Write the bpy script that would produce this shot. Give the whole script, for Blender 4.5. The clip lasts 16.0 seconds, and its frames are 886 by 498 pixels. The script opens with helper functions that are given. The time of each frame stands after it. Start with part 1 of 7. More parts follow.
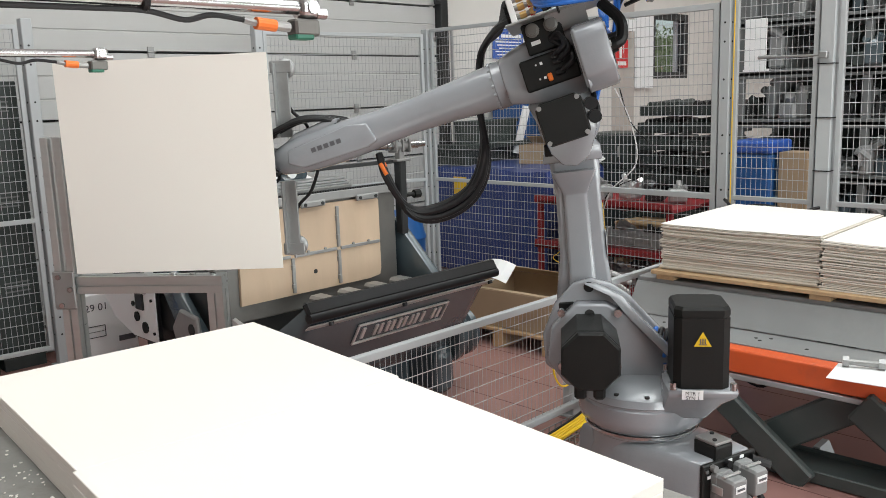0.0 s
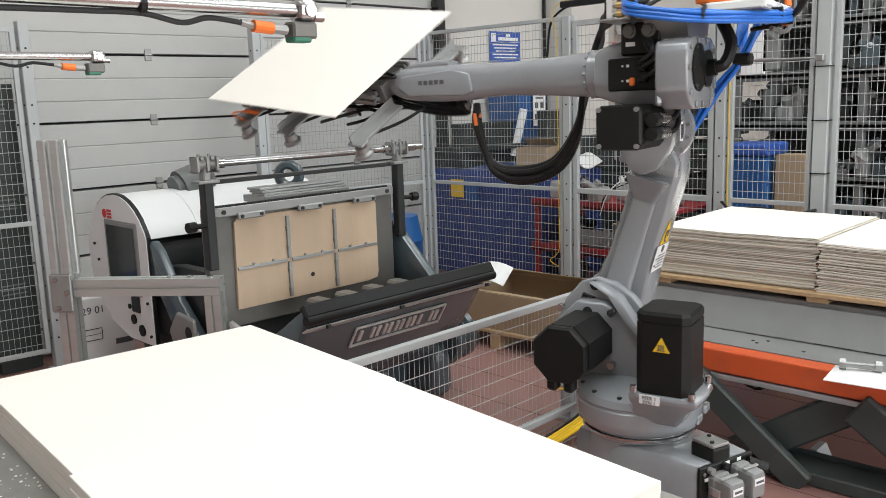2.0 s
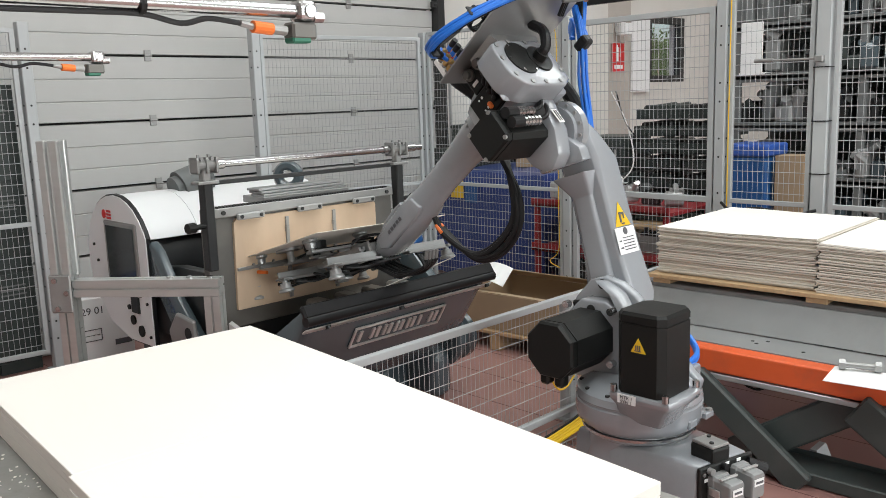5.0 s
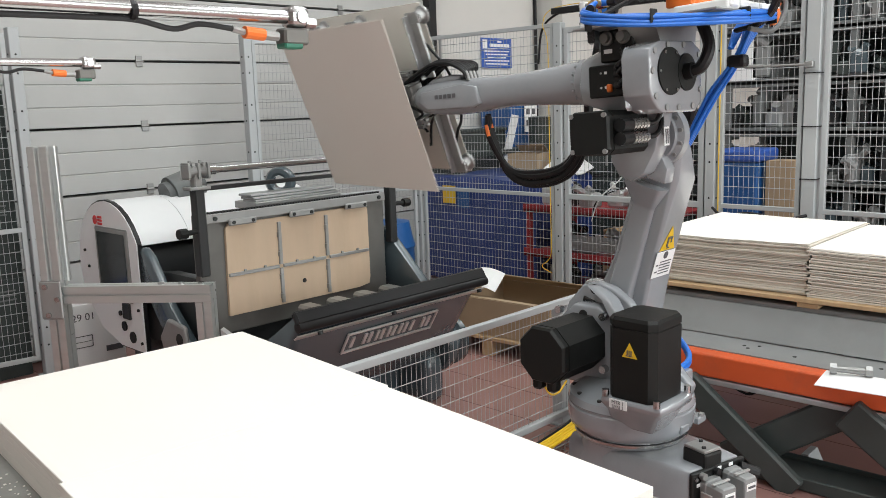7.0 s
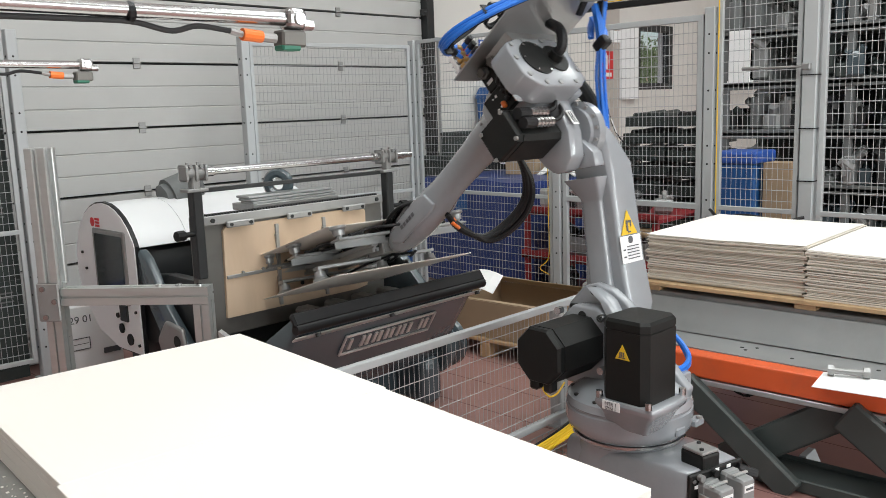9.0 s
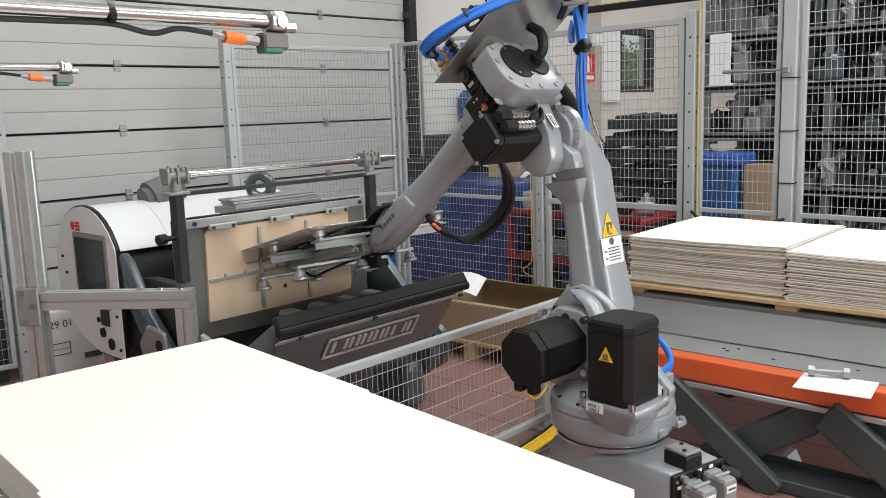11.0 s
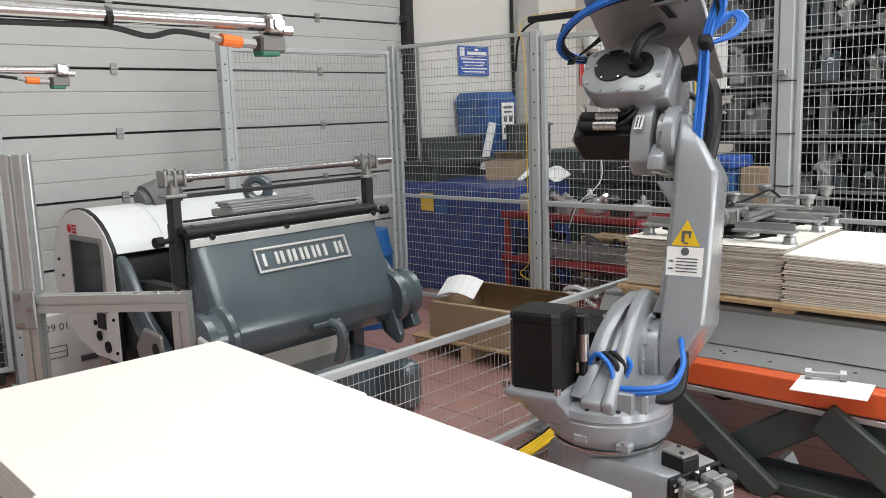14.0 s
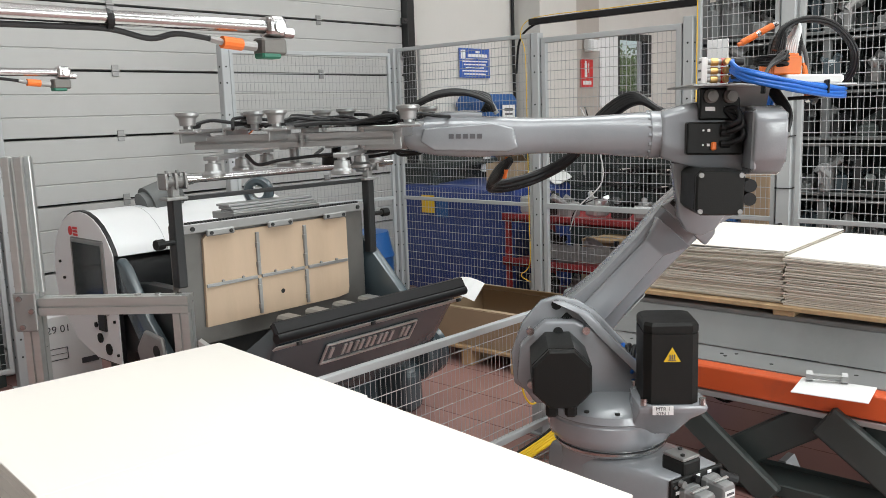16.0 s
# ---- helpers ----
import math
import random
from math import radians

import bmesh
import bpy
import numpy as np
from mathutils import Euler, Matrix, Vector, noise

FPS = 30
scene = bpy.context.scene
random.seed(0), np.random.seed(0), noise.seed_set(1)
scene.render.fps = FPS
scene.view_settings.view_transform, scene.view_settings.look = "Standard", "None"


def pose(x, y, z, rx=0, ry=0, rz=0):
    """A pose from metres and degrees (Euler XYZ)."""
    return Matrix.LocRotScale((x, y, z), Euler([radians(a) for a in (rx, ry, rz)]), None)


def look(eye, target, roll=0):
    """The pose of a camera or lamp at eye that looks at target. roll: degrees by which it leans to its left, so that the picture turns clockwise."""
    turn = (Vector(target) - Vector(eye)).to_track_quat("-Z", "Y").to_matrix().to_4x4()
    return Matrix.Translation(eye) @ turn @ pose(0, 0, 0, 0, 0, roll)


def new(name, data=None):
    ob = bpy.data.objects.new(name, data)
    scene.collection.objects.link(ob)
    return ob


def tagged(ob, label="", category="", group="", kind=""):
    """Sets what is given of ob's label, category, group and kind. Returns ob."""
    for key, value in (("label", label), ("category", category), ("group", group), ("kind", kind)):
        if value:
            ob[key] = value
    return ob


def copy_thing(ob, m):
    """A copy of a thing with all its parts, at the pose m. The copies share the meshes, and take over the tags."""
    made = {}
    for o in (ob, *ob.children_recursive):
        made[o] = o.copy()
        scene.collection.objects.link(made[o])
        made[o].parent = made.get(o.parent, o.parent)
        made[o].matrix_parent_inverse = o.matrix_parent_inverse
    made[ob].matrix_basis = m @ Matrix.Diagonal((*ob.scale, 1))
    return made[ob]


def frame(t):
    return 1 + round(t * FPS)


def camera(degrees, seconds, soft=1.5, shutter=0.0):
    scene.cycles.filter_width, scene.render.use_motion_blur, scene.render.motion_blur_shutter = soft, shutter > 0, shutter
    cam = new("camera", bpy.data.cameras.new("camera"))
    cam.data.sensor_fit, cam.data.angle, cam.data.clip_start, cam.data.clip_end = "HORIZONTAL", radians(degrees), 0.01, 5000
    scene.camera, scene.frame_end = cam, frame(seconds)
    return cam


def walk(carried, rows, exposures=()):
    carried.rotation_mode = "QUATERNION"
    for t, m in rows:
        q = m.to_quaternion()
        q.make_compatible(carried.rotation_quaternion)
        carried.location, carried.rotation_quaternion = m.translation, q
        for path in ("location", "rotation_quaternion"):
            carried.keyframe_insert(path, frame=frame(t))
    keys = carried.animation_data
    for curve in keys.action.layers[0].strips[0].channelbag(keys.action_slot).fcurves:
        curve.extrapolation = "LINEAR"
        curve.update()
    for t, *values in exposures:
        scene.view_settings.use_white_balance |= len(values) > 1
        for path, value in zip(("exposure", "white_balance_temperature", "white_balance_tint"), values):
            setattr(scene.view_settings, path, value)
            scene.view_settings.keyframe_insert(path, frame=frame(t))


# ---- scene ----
# ---- camera: held at head height, hardly moving, panning a little ----
EYE = Vector((0.0, 0.0, 1.73))
LENS = math.degrees(2 * math.atan(784 / 1500))
PAN = [(0, 45.117, -10.188), (0.5, 44.945, -10.130), (1, 44.907, -10.111), (1.5, 44.926, -10.016), (2, 44.926, -10.016),
       (2.5, 44.964, -10.035), (3, 45.059, -10.054), (3.5, 45.098, -10.092), (4, 45.059, -10.111), (4.2, 45.040, -10.092),
       (6.3, 44.544, -9.779), (6.5, 44.486, -9.748), (7, 44.353, -9.626), (7.5, 44.326, -9.561), (8, 44.231, -9.546),
       (8.5, 44.2, -9.531), (9, 44.2, -9.5), (9.2, 44.16, -9.5), (11.3, 42.959, -9.328), (11.5, 42.939, -9.309),
       (12, 42.882, -9.309), (12.5, 42.882, -9.290), (13, 42.825, -9.290), (13.5, 42.825, -9.271), (14, 42.844, -9.175),
       (14.5, 42.863, -9.118), (15, 42.882, -9.099), (15.5, 42.882, -9.061), (16, 42.901, -9.023)]


def aim(yaw, pitch):
    y, p = radians(yaw), radians(pitch)
    way = Vector((math.cos(p) * math.cos(y), math.cos(p) * math.sin(y), math.sin(p)))
    return look(EYE, EYE + way, -1.9)


cam = camera(LENS, 16.0, soft=0.55, shutter=0.5)
walk(cam, [(t, aim(y, p)) for t, y, p in PAN])

# ---- world and light ----
world = bpy.data.worlds.new("world")
scene.world = world
world.use_nodes = True
wn = world.node_tree.nodes
sky = wn.new("ShaderNodeTexSky")
sky.sky_type, sky.sun_disc = "NISHITA", False
sky.sun_elevation, sky.sun_rotation = radians(62), radians(252)
world.node_tree.links.new(sky.outputs[0], wn["Background"].inputs[0])
wn["Background"].inputs[1].default_value = 0.12
sun = new("sun", bpy.data.lights.new("sun", "SUN"))
sun.data.energy, sun.data.angle, sun.data.color = 3.0, radians(1), (1, 0.96, 0.9)
sun.matrix_world = look((0, 0, 20), (9, 3, 2))
scene.view_settings.exposure = 0.0
# area lamps added for the unseen overhead light, below closed roof recesses
OVERHEAD_LAMPS = [(0.8, -2.6), (0.8, 1.6), (5.0, -2.6), (5.0, 1.8), (9.5, 1.8)]
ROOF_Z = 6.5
for sx, sy in OVERHEAD_LAMPS:
    lamp = new("overhead_lamp", bpy.data.lights.new("overhead_lamp", "AREA"))
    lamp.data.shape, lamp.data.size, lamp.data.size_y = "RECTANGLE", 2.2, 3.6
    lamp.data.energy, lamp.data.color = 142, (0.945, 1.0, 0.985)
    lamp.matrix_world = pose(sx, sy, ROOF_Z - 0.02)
# fill lamps added in unseen south wall openings, to brighten fronts and undersides
SOUTH_FILL_OPENINGS = [(-1.5, 3.0), (3.5, 3.0), (8.5, 3.0)]
for sx, sw in SOUTH_FILL_OPENINGS:
    lamp = new("south_fill_lamp", bpy.data.lights.new("south_fill_lamp", "AREA"))
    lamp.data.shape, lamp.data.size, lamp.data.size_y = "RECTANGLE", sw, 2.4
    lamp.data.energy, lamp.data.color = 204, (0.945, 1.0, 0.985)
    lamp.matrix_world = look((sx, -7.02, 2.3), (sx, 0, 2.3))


# ---- mesh helpers ----
def part(name, bm, material, parent=None, label="", smooth=False, at=None):
    """Link a bmesh as one mesh object, under a thing or a part."""
    me = bpy.data.meshes.new(name)
    bm.normal_update()
    bm.to_mesh(me)
    bm.free()
    me.materials.append(material)
    if smooth:
        for p in me.polygons:
            p.use_smooth = True
        me.set_sharp_from_angle(angle=radians(32))
    ob = new(name, me)
    ob.parent = parent
    if at is not None:
        ob.matrix_local = at
    if label:
        ob["label"] = label
    return ob


def empty(name, m, label, category, group="", kind=""):
    ob = new(name)
    ob.empty_display_size = 0.1
    ob.matrix_world = m
    return tagged(ob, label, category, group, kind)


def box(bm, c, s, m=None, bevel=0.0, seg=1):
    """A box of size s centred at c, its edges rounded by bevel."""
    r = bmesh.ops.create_cube(bm, size=1.0)
    vs = r["verts"]
    bmesh.ops.scale(bm, vec=s, verts=vs)
    if bevel > 0:
        es = list({e for v in vs for e in v.link_edges})
        b = bmesh.ops.bevel(bm, geom=es, offset=bevel, segments=seg, affect="EDGES", profile=0.5)
        vs = list({v for f in b["faces"] for v in f.verts} | {v for v in vs if v.is_valid})
    t = Matrix.Translation(c) if m is None else m @ Matrix.Translation(c)
    bmesh.ops.transform(bm, matrix=t, verts=vs)
    return bm


def rod(bm, a, b, r, n=12, r2=None, caps=True):
    """A round bar from a to b."""
    a, b = Vector(a), Vector(b)
    d = b - a
    q = d.to_track_quat("Z", "Y").to_matrix().to_4x4()
    bmesh.ops.create_cone(bm, cap_ends=caps, segments=n, radius1=r, radius2=r if r2 is None else r2, depth=d.length,
                          matrix=Matrix.Translation((a + b) / 2) @ q)
    return bm


def loft(bm, rings, closed=True, caps=True):
    """Skin between rings of points, each ring of the same count."""
    vs = [[bm.verts.new(p) for p in ring] for ring in rings]
    n = len(vs[0])
    for a, b in zip(vs, vs[1:]):
        for i in range(n if closed else n - 1):
            j = (i + 1) % n
            bm.faces.new((a[i], a[j], b[j], b[i]))
    if caps and closed:
        bm.faces.new(vs[0][::-1])
        bm.faces.new(vs[-1])
    return bm


def smooth_path(pts, k=6):
    """A Catmull-Rom line through the points."""
    p = [Vector(q) for q in pts]
    p = [2 * p[0] - p[1]] + p + [2 * p[-1] - p[-2]]
    out = []
    for i in range(1, len(p) - 2):
        for j in range(k):
            t = j / k
            out.append(0.5 * ((2 * p[i]) + (p[i + 1] - p[i - 1]) * t + (2 * p[i - 1] - 5 * p[i] + 4 * p[i + 1] - p[i + 2]) * t * t
                              + (3 * p[i] - p[i - 1] - 3 * p[i + 1] + p[i + 2]) * t ** 3))
    return out + [p[-2]]


def hose(bm, pts, r, n=8, k=6):
    """A round hose along a smooth line."""
    line = smooth_path(pts, k)
    up = Vector((0.31, 0.2, 0.93))
    rings = []
    for i, c in enumerate(line):
        d = (line[min(i + 1, len(line) - 1)] - line[max(i - 1, 0)]).normalized()
        u = (up - d * up.dot(d)).normalized()
        up = u
        w = d.cross(u)
        rings.append([c + r * (math.cos(a) * u + math.sin(a) * w) for a in (2 * math.pi * j / n for j in range(n))])
    return loft(bm, rings)


def prism(bm, profile, a, b, axis="x"):
    """A profile of (u, v) pairs pulled along an axis from a to b: x: (u, v) = (y, z); y: (x, z); z: (x, y)."""
    put = {"x": lambda u, v, w: (w, u, v), "y": lambda u, v, w: (u, w, v), "z": lambda u, v, w: (u, v, w)}[axis]
    return loft(bm, [[put(u, v, w) for u, v in profile] for w in (a, b)])


def bevelled(bm, width=0.004, seg=2, angle=35):
    bmesh.ops.recalc_face_normals(bm, faces=bm.faces)
    es = [e for e in bm.edges if len(e.link_faces) == 2 and e.calc_face_angle(0) > radians(angle)]
    bmesh.ops.bevel(bm, geom=es, offset=width, segments=seg, affect="EDGES", profile=0.5, clamp_overlap=True)
    return bm


def turned(bm, profile, m=None, n=32):
    """A turned body: (radius, z) pairs about the z axis."""
    rings = [[Vector((r * math.cos(2 * math.pi * j / n), r * math.sin(2 * math.pi * j / n), z)) for j in range(n)] for r, z in profile]
    if m is not None:
        rings = [[m @ p for p in ring] for ring in rings]
    loft(bm, rings)
    bmesh.ops.recalc_face_normals(bm, faces=bm.faces)
    return bm


def B():
    return bmesh.new()


# ---- materials ----
def paint(name, colour, rough=0.5, metal=0.0, vary=0.12, scale=6.0, bump=0.05, bump_scale=180.0, dirt=0.0, dirt_colour=(0.12, 0.10, 0.08),
          coat=0.0, stretch=(1, 1, 1), spec=0.5):
    """A painted, plastic, paper or metal surface: two scales of variation, dirt in patches, fine relief."""
    mat = bpy.data.materials.new(name)
    mat.use_nodes = True
    nt = mat.node_tree
    N, L = nt.nodes, nt.links
    bs = N["Principled BSDF"]
    co = N.new("ShaderNodeTexCoord")
    mp = N.new("ShaderNodeMapping")
    mp.inputs["Scale"].default_value = stretch
    L.new(co.outputs["Object"], mp.inputs[0])
    n1 = N.new("ShaderNodeTexNoise")
    n1.inputs["Scale"].default_value, n1.inputs["Detail"].default_value = scale, 6
    L.new(mp.outputs[0], n1.inputs[0])
    n2 = N.new("ShaderNodeTexNoise")
    n2.inputs["Scale"].default_value, n2.inputs["Detail"].default_value = bump_scale, 3
    L.new(mp.outputs[0], n2.inputs[0])
    mix = N.new("ShaderNodeMix")
    mix.data_type = "RGBA"
    mix.inputs[6].default_value = (*[max(0, c * (1 - vary)) for c in colour], 1)
    mix.inputs[7].default_value = (*[min(1, c * (1 + vary)) for c in colour], 1)
    L.new(n1.outputs[0], mix.inputs[0])
    out = mix.outputs[2]
    if dirt > 0:
        n3 = N.new("ShaderNodeTexNoise")
        n3.inputs["Scale"].default_value, n3.inputs["Detail"].default_value, n3.inputs["Roughness"].default_value = scale * 0.7, 9, 0.7
        L.new(mp.outputs[0], n3.inputs[0])
        ramp = N.new("ShaderNodeMapRange")
        ramp.inputs[1].default_value, ramp.inputs[2].default_value, ramp.inputs[4].default_value = 0.5, 0.75, dirt
        L.new(n3.outputs[0], ramp.inputs[0])
        m2 = N.new("ShaderNodeMix")
        m2.data_type = "RGBA"
        L.new(ramp.outputs[0], m2.inputs[0])
        L.new(out, m2.inputs[6])
        m2.inputs[7].default_value = (*dirt_colour, 1)
        out = m2.outputs[2]
    L.new(out, bs.inputs["Base Color"])
    rr = N.new("ShaderNodeMapRange")
    rr.inputs[3].default_value, rr.inputs[4].default_value = max(0.02, rough - 0.1), min(1, rough + 0.1)
    L.new(n1.outputs[0], rr.inputs[0])
    L.new(rr.outputs[0], bs.inputs["Roughness"])
    bs.inputs["Metallic"].default_value = metal
    bs.inputs["Coat Weight"].default_value = coat
    bs.inputs["Coat Roughness"].default_value = 0.2
    bs.inputs["Specular IOR Level"].default_value = spec
    if bump > 0:
        bp = N.new("ShaderNodeBump")
        bp.inputs["Strength"].default_value, bp.inputs["Distance"].default_value = bump, 0.004
        L.new(n2.outputs[0], bp.inputs["Height"])
        L.new(bp.outputs[0], bs.inputs["Normal"])
    return mat


M_ROBOT = paint("robot_grey", (0.29, 0.304, 0.326), 0.22, vary=0.08, bump=0.12, bump_scale=160, dirt=0.25, dirt_colour=(0.18, 0.185, 0.192), coat=0.9)
M_BLACK = paint("motor_black", (0.008, 0.0085, 0.008), 0.48, vary=0.3, bump=0.1, spec=0.3)
M_RUBBER = paint("hose_black", (0.010, 0.010, 0.011), 0.45, vary=0.3, spec=0.35)
M_BLUE = paint("hose_blue", (0.02, 0.16, 0.62), 0.35, vary=0.1)
M_ORANGE = paint("orange_plastic", (0.85, 0.19, 0.03), 0.4, vary=0.1)
M_TABLE_ORANGE = paint("orange_paint", (0.72, 0.115, 0.03), 0.4, vary=0.08, dirt=0.25)
M_WORN = paint("worn_bright_metal", (0.66, 0.66, 0.65), 0.36, metal=0.6, vary=0.12, dirt=0.2, dirt_colour=(0.25, 0.25, 0.25))
M_BRASS = paint("brass", (0.55, 0.36, 0.14), 0.3, metal=0.8, vary=0.15)
M_ALU = paint("aluminium", (0.56, 0.57, 0.565), 0.32, metal=0.7, vary=0.08, stretch=(1, 1, 8))
M_STEEL = paint("machined_steel", (0.33, 0.33, 0.325), 0.4, metal=0.55, vary=0.15, dirt=0.2)
M_BRIGHT = paint("bright_steel", (0.52, 0.52, 0.52), 0.22, metal=1.0, vary=0.06)
M_FENCE = paint("fence_grey", (0.45, 0.47, 0.48), 0.5, vary=0.06, bump=0.04)
M_WIRE = paint("fence_wire", (0.40, 0.41, 0.42), 0.5, vary=0.05, bump=0.0)
M_DOOR = paint("door_panel", (0.475, 0.475, 0.466), 0.5, vary=0.05, scale=2.0, bump=0.06, bump_scale=60, dirt=0.08)
M_WALL = paint("plaster_wall", (0.64, 0.62, 0.59), 0.85, vary=0.06, scale=1.5, bump=0.15, bump_scale=40, dirt=0.1)
M_PIER = paint("pier_brown", (0.44, 0.40, 0.365), 0.85, vary=0.10, scale=2.5, bump=0.3, bump_scale=30, dirt=0.25, dirt_colour=(0.32, 0.29, 0.26))
M_JOINT = paint("floor_joint", (0.20, 0.10, 0.09), 0.7)
M_DARK = paint("dark_gap", (0.02, 0.02, 0.02), 0.8)
M_FLOOR = paint("red_floor", (0.34, 0.18, 0.16), 0.40, vary=0.14, scale=1.6, bump=0.06, bump_scale=90, dirt=0.35, dirt_colour=(0.17, 0.10, 0.09))
M_CARD = paint("white_card", (0.84, 0.803, 0.75), 0.75, vary=0.02, scale=2, bump=0.05)
# darker card tone that paints the shade between pile layers
M_GAP_SHADE = paint("card_gap_shade", (0.50, 0.44, 0.35), 0.9, vary=0.2, scale=14, bump=0.3, bump_scale=220)
M_WOOD = paint("pale_wood", (0.50, 0.34, 0.19), 0.65, vary=0.2, scale=5, bump=0.2, stretch=(1, 8, 8), dirt=0.2, dirt_colour=(0.25, 0.16, 0.09))
M_PLY = paint("die_plywood", (0.56, 0.42, 0.30), 0.6, vary=0.12, scale=3, bump=0.15, stretch=(4, 1, 1), dirt=0.3, dirt_colour=(0.46, 0.33, 0.21))
M_PRESS = paint("press_slate", (0.066, 0.090, 0.104), 0.22, vary=0.16, bump=0.3, bump_scale=30, coat=0.75, dirt=0.15, dirt_colour=(0.09, 0.10, 0.11))
M_IRON = paint("black_iron", (0.018, 0.019, 0.020), 0.45, vary=0.25, bump=0.2)
M_WHITE = paint("white_enamel", (0.80, 0.81, 0.82), 0.35, vary=0.03, scale=2, bump=0.04)
M_TARP = paint("blue_tarp", (0.020, 0.045, 0.19), 0.35, vary=0.3, scale=5, bump=0.5, bump_scale=9)
M_BIN = paint("blue_plastic", (0.015, 0.09, 0.28), 0.4, vary=0.1)
M_RED = paint("red_paint", (0.30, 0.02, 0.025), 0.45, vary=0.15, dirt=0.2)
M_BOXCARD = paint("brown_card", (0.37, 0.27, 0.175), 0.85, vary=0.12, scale=4, bump=0.15)
M_CONCRETE = paint("concrete", (0.24, 0.235, 0.22), 0.85, vary=0.25, scale=8, bump=0.5, bump_scale=60, dirt=0.5)
M_YELLOW = paint("yellow_plastic", (0.78, 0.50, 0.02), 0.4, vary=0.08)
M_GREENP = paint("green_plastic", (0.02, 0.16, 0.10), 0.4)
M_PAPER = paint("paper", (0.82, 0.82, 0.82), 0.7, vary=0.03)
M_INK = paint("ink_grey", (0.10, 0.10, 0.11), 0.6)
M_SIGNBLUE = paint("sign_blue", (0.03, 0.10, 0.42), 0.4, vary=0.05)
M_SIGNRED = paint("sign_red", (0.62, 0.02, 0.02), 0.4, vary=0.05)
M_APRON = paint("galvanised_sheet", (0.26, 0.265, 0.265), 0.5, metal=0.2, vary=0.25, scale=2.5, dirt=0.35, dirt_colour=(0.14, 0.14, 0.135))
M_CHASE = paint("chase_steel", (0.15, 0.145, 0.135), 0.42, metal=0.4, vary=0.3, scale=4, dirt=0.4, dirt_colour=(0.08, 0.07, 0.06))
M_RACK = paint("rack_grey", (0.14, 0.148, 0.148), 0.55, vary=0.2, dirt=0.3)
M_LIFT = paint("lift_green_grey", (0.050, 0.062, 0.060), 0.45, vary=0.2, dirt=0.3, dirt_colour=(0.10, 0.10, 0.095))
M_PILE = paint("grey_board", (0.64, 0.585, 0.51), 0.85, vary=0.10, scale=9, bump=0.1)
M_GRIP = paint("gripper_aluminium", (0.36, 0.365, 0.365), 0.33, metal=0.6, vary=0.15, stretch=(1, 1, 8), dirt=0.25)
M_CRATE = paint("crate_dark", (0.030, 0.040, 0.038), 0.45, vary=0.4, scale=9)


# ---- the hall ----
def solid(name, lo, hi, mat, label, category, kind="structure", parent=None):
    bm = B()
    lo, hi = Vector(lo), Vector(hi)
    box(bm, (lo + hi) / 2, hi - lo)
    ob = part(name, bm, mat, parent)
    return tagged(ob, label, category, "", kind)


solid("floor", (-9, -7, -0.2), (16, 14, 0), M_FLOOR, "worn brick-red painted concrete factory floor", "floor")
solid("ground", (-400, -400, -0.35), (400, 400, -0.21), M_CONCRETE, "grey yard ground outside the hall", "ground")
WALL_Y = 6.4
floor_ob = bpy.data.objects["floor"]
for k in range(14):
    bm = B()
    box(bm, (2.06 + 0.36 * k, 3.2, 0.0005), (0.005, 7.0, 0.002))
    part("floor_joint", bm, M_JOINT, floor_ob)
# north wall with the big door opening (x -1.5..6.17) and a window
WIN = (10.55, 11.56, 1.88, 2.78)
for lo, hi in (((-9, WALL_Y, 0), (-1.5, WALL_Y + 0.25, ROOF_Z)), ((-1.5, WALL_Y, 4.2), (6.25, WALL_Y + 0.25, ROOF_Z)),
               ((6.25, WALL_Y, 0), (WIN[0], WALL_Y + 0.25, ROOF_Z)), ((WIN[1], WALL_Y, 0), (16, WALL_Y + 0.25, ROOF_Z)),
               ((WIN[0], WALL_Y, 0), (WIN[1], WALL_Y + 0.25, WIN[2])), ((WIN[0], WALL_Y, WIN[3]), (WIN[1], WALL_Y + 0.25, ROOF_Z))):
    solid("wall_north", lo, hi, M_WALL, "pale plastered hall wall beside the sectional door", "wall")
solid("wall_east", (15.8, -7, 0), (16.05, WALL_Y, ROOF_Z), M_WALL, "pale plastered hall wall behind the storage racks", "wall")
solid("wall_west", (-9.25, -7, 0), (-9, WALL_Y, ROOF_Z), M_WALL, "plain pale hall wall", "wall")
# unseen south wall, opened only where the added fill lamps stand
edges = [-9.0] + [v for sx, sw in SOUTH_FILL_OPENINGS for v in (sx - sw / 2, sx + sw / 2)] + [16.0]
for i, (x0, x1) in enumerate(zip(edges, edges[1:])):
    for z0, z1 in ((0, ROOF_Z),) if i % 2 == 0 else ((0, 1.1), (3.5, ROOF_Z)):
        solid("wall_south", (x0, -7.25, z0), (x1, -7.0, z1), M_WALL, "plain pale unseen hall wall with openings for the added fill lamps", "wall")
# unseen closed roof, raised a little over each added lamp
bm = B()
xs = sorted({-9.0, 16.0, *[v for sx, sy in OVERHEAD_LAMPS for v in (sx - 1.1, sx + 1.1)]})
ys = sorted({-7.0, 6.65, *[v for sx, sy in OVERHEAD_LAMPS for v in (sy - 1.8, sy + 1.8)]})
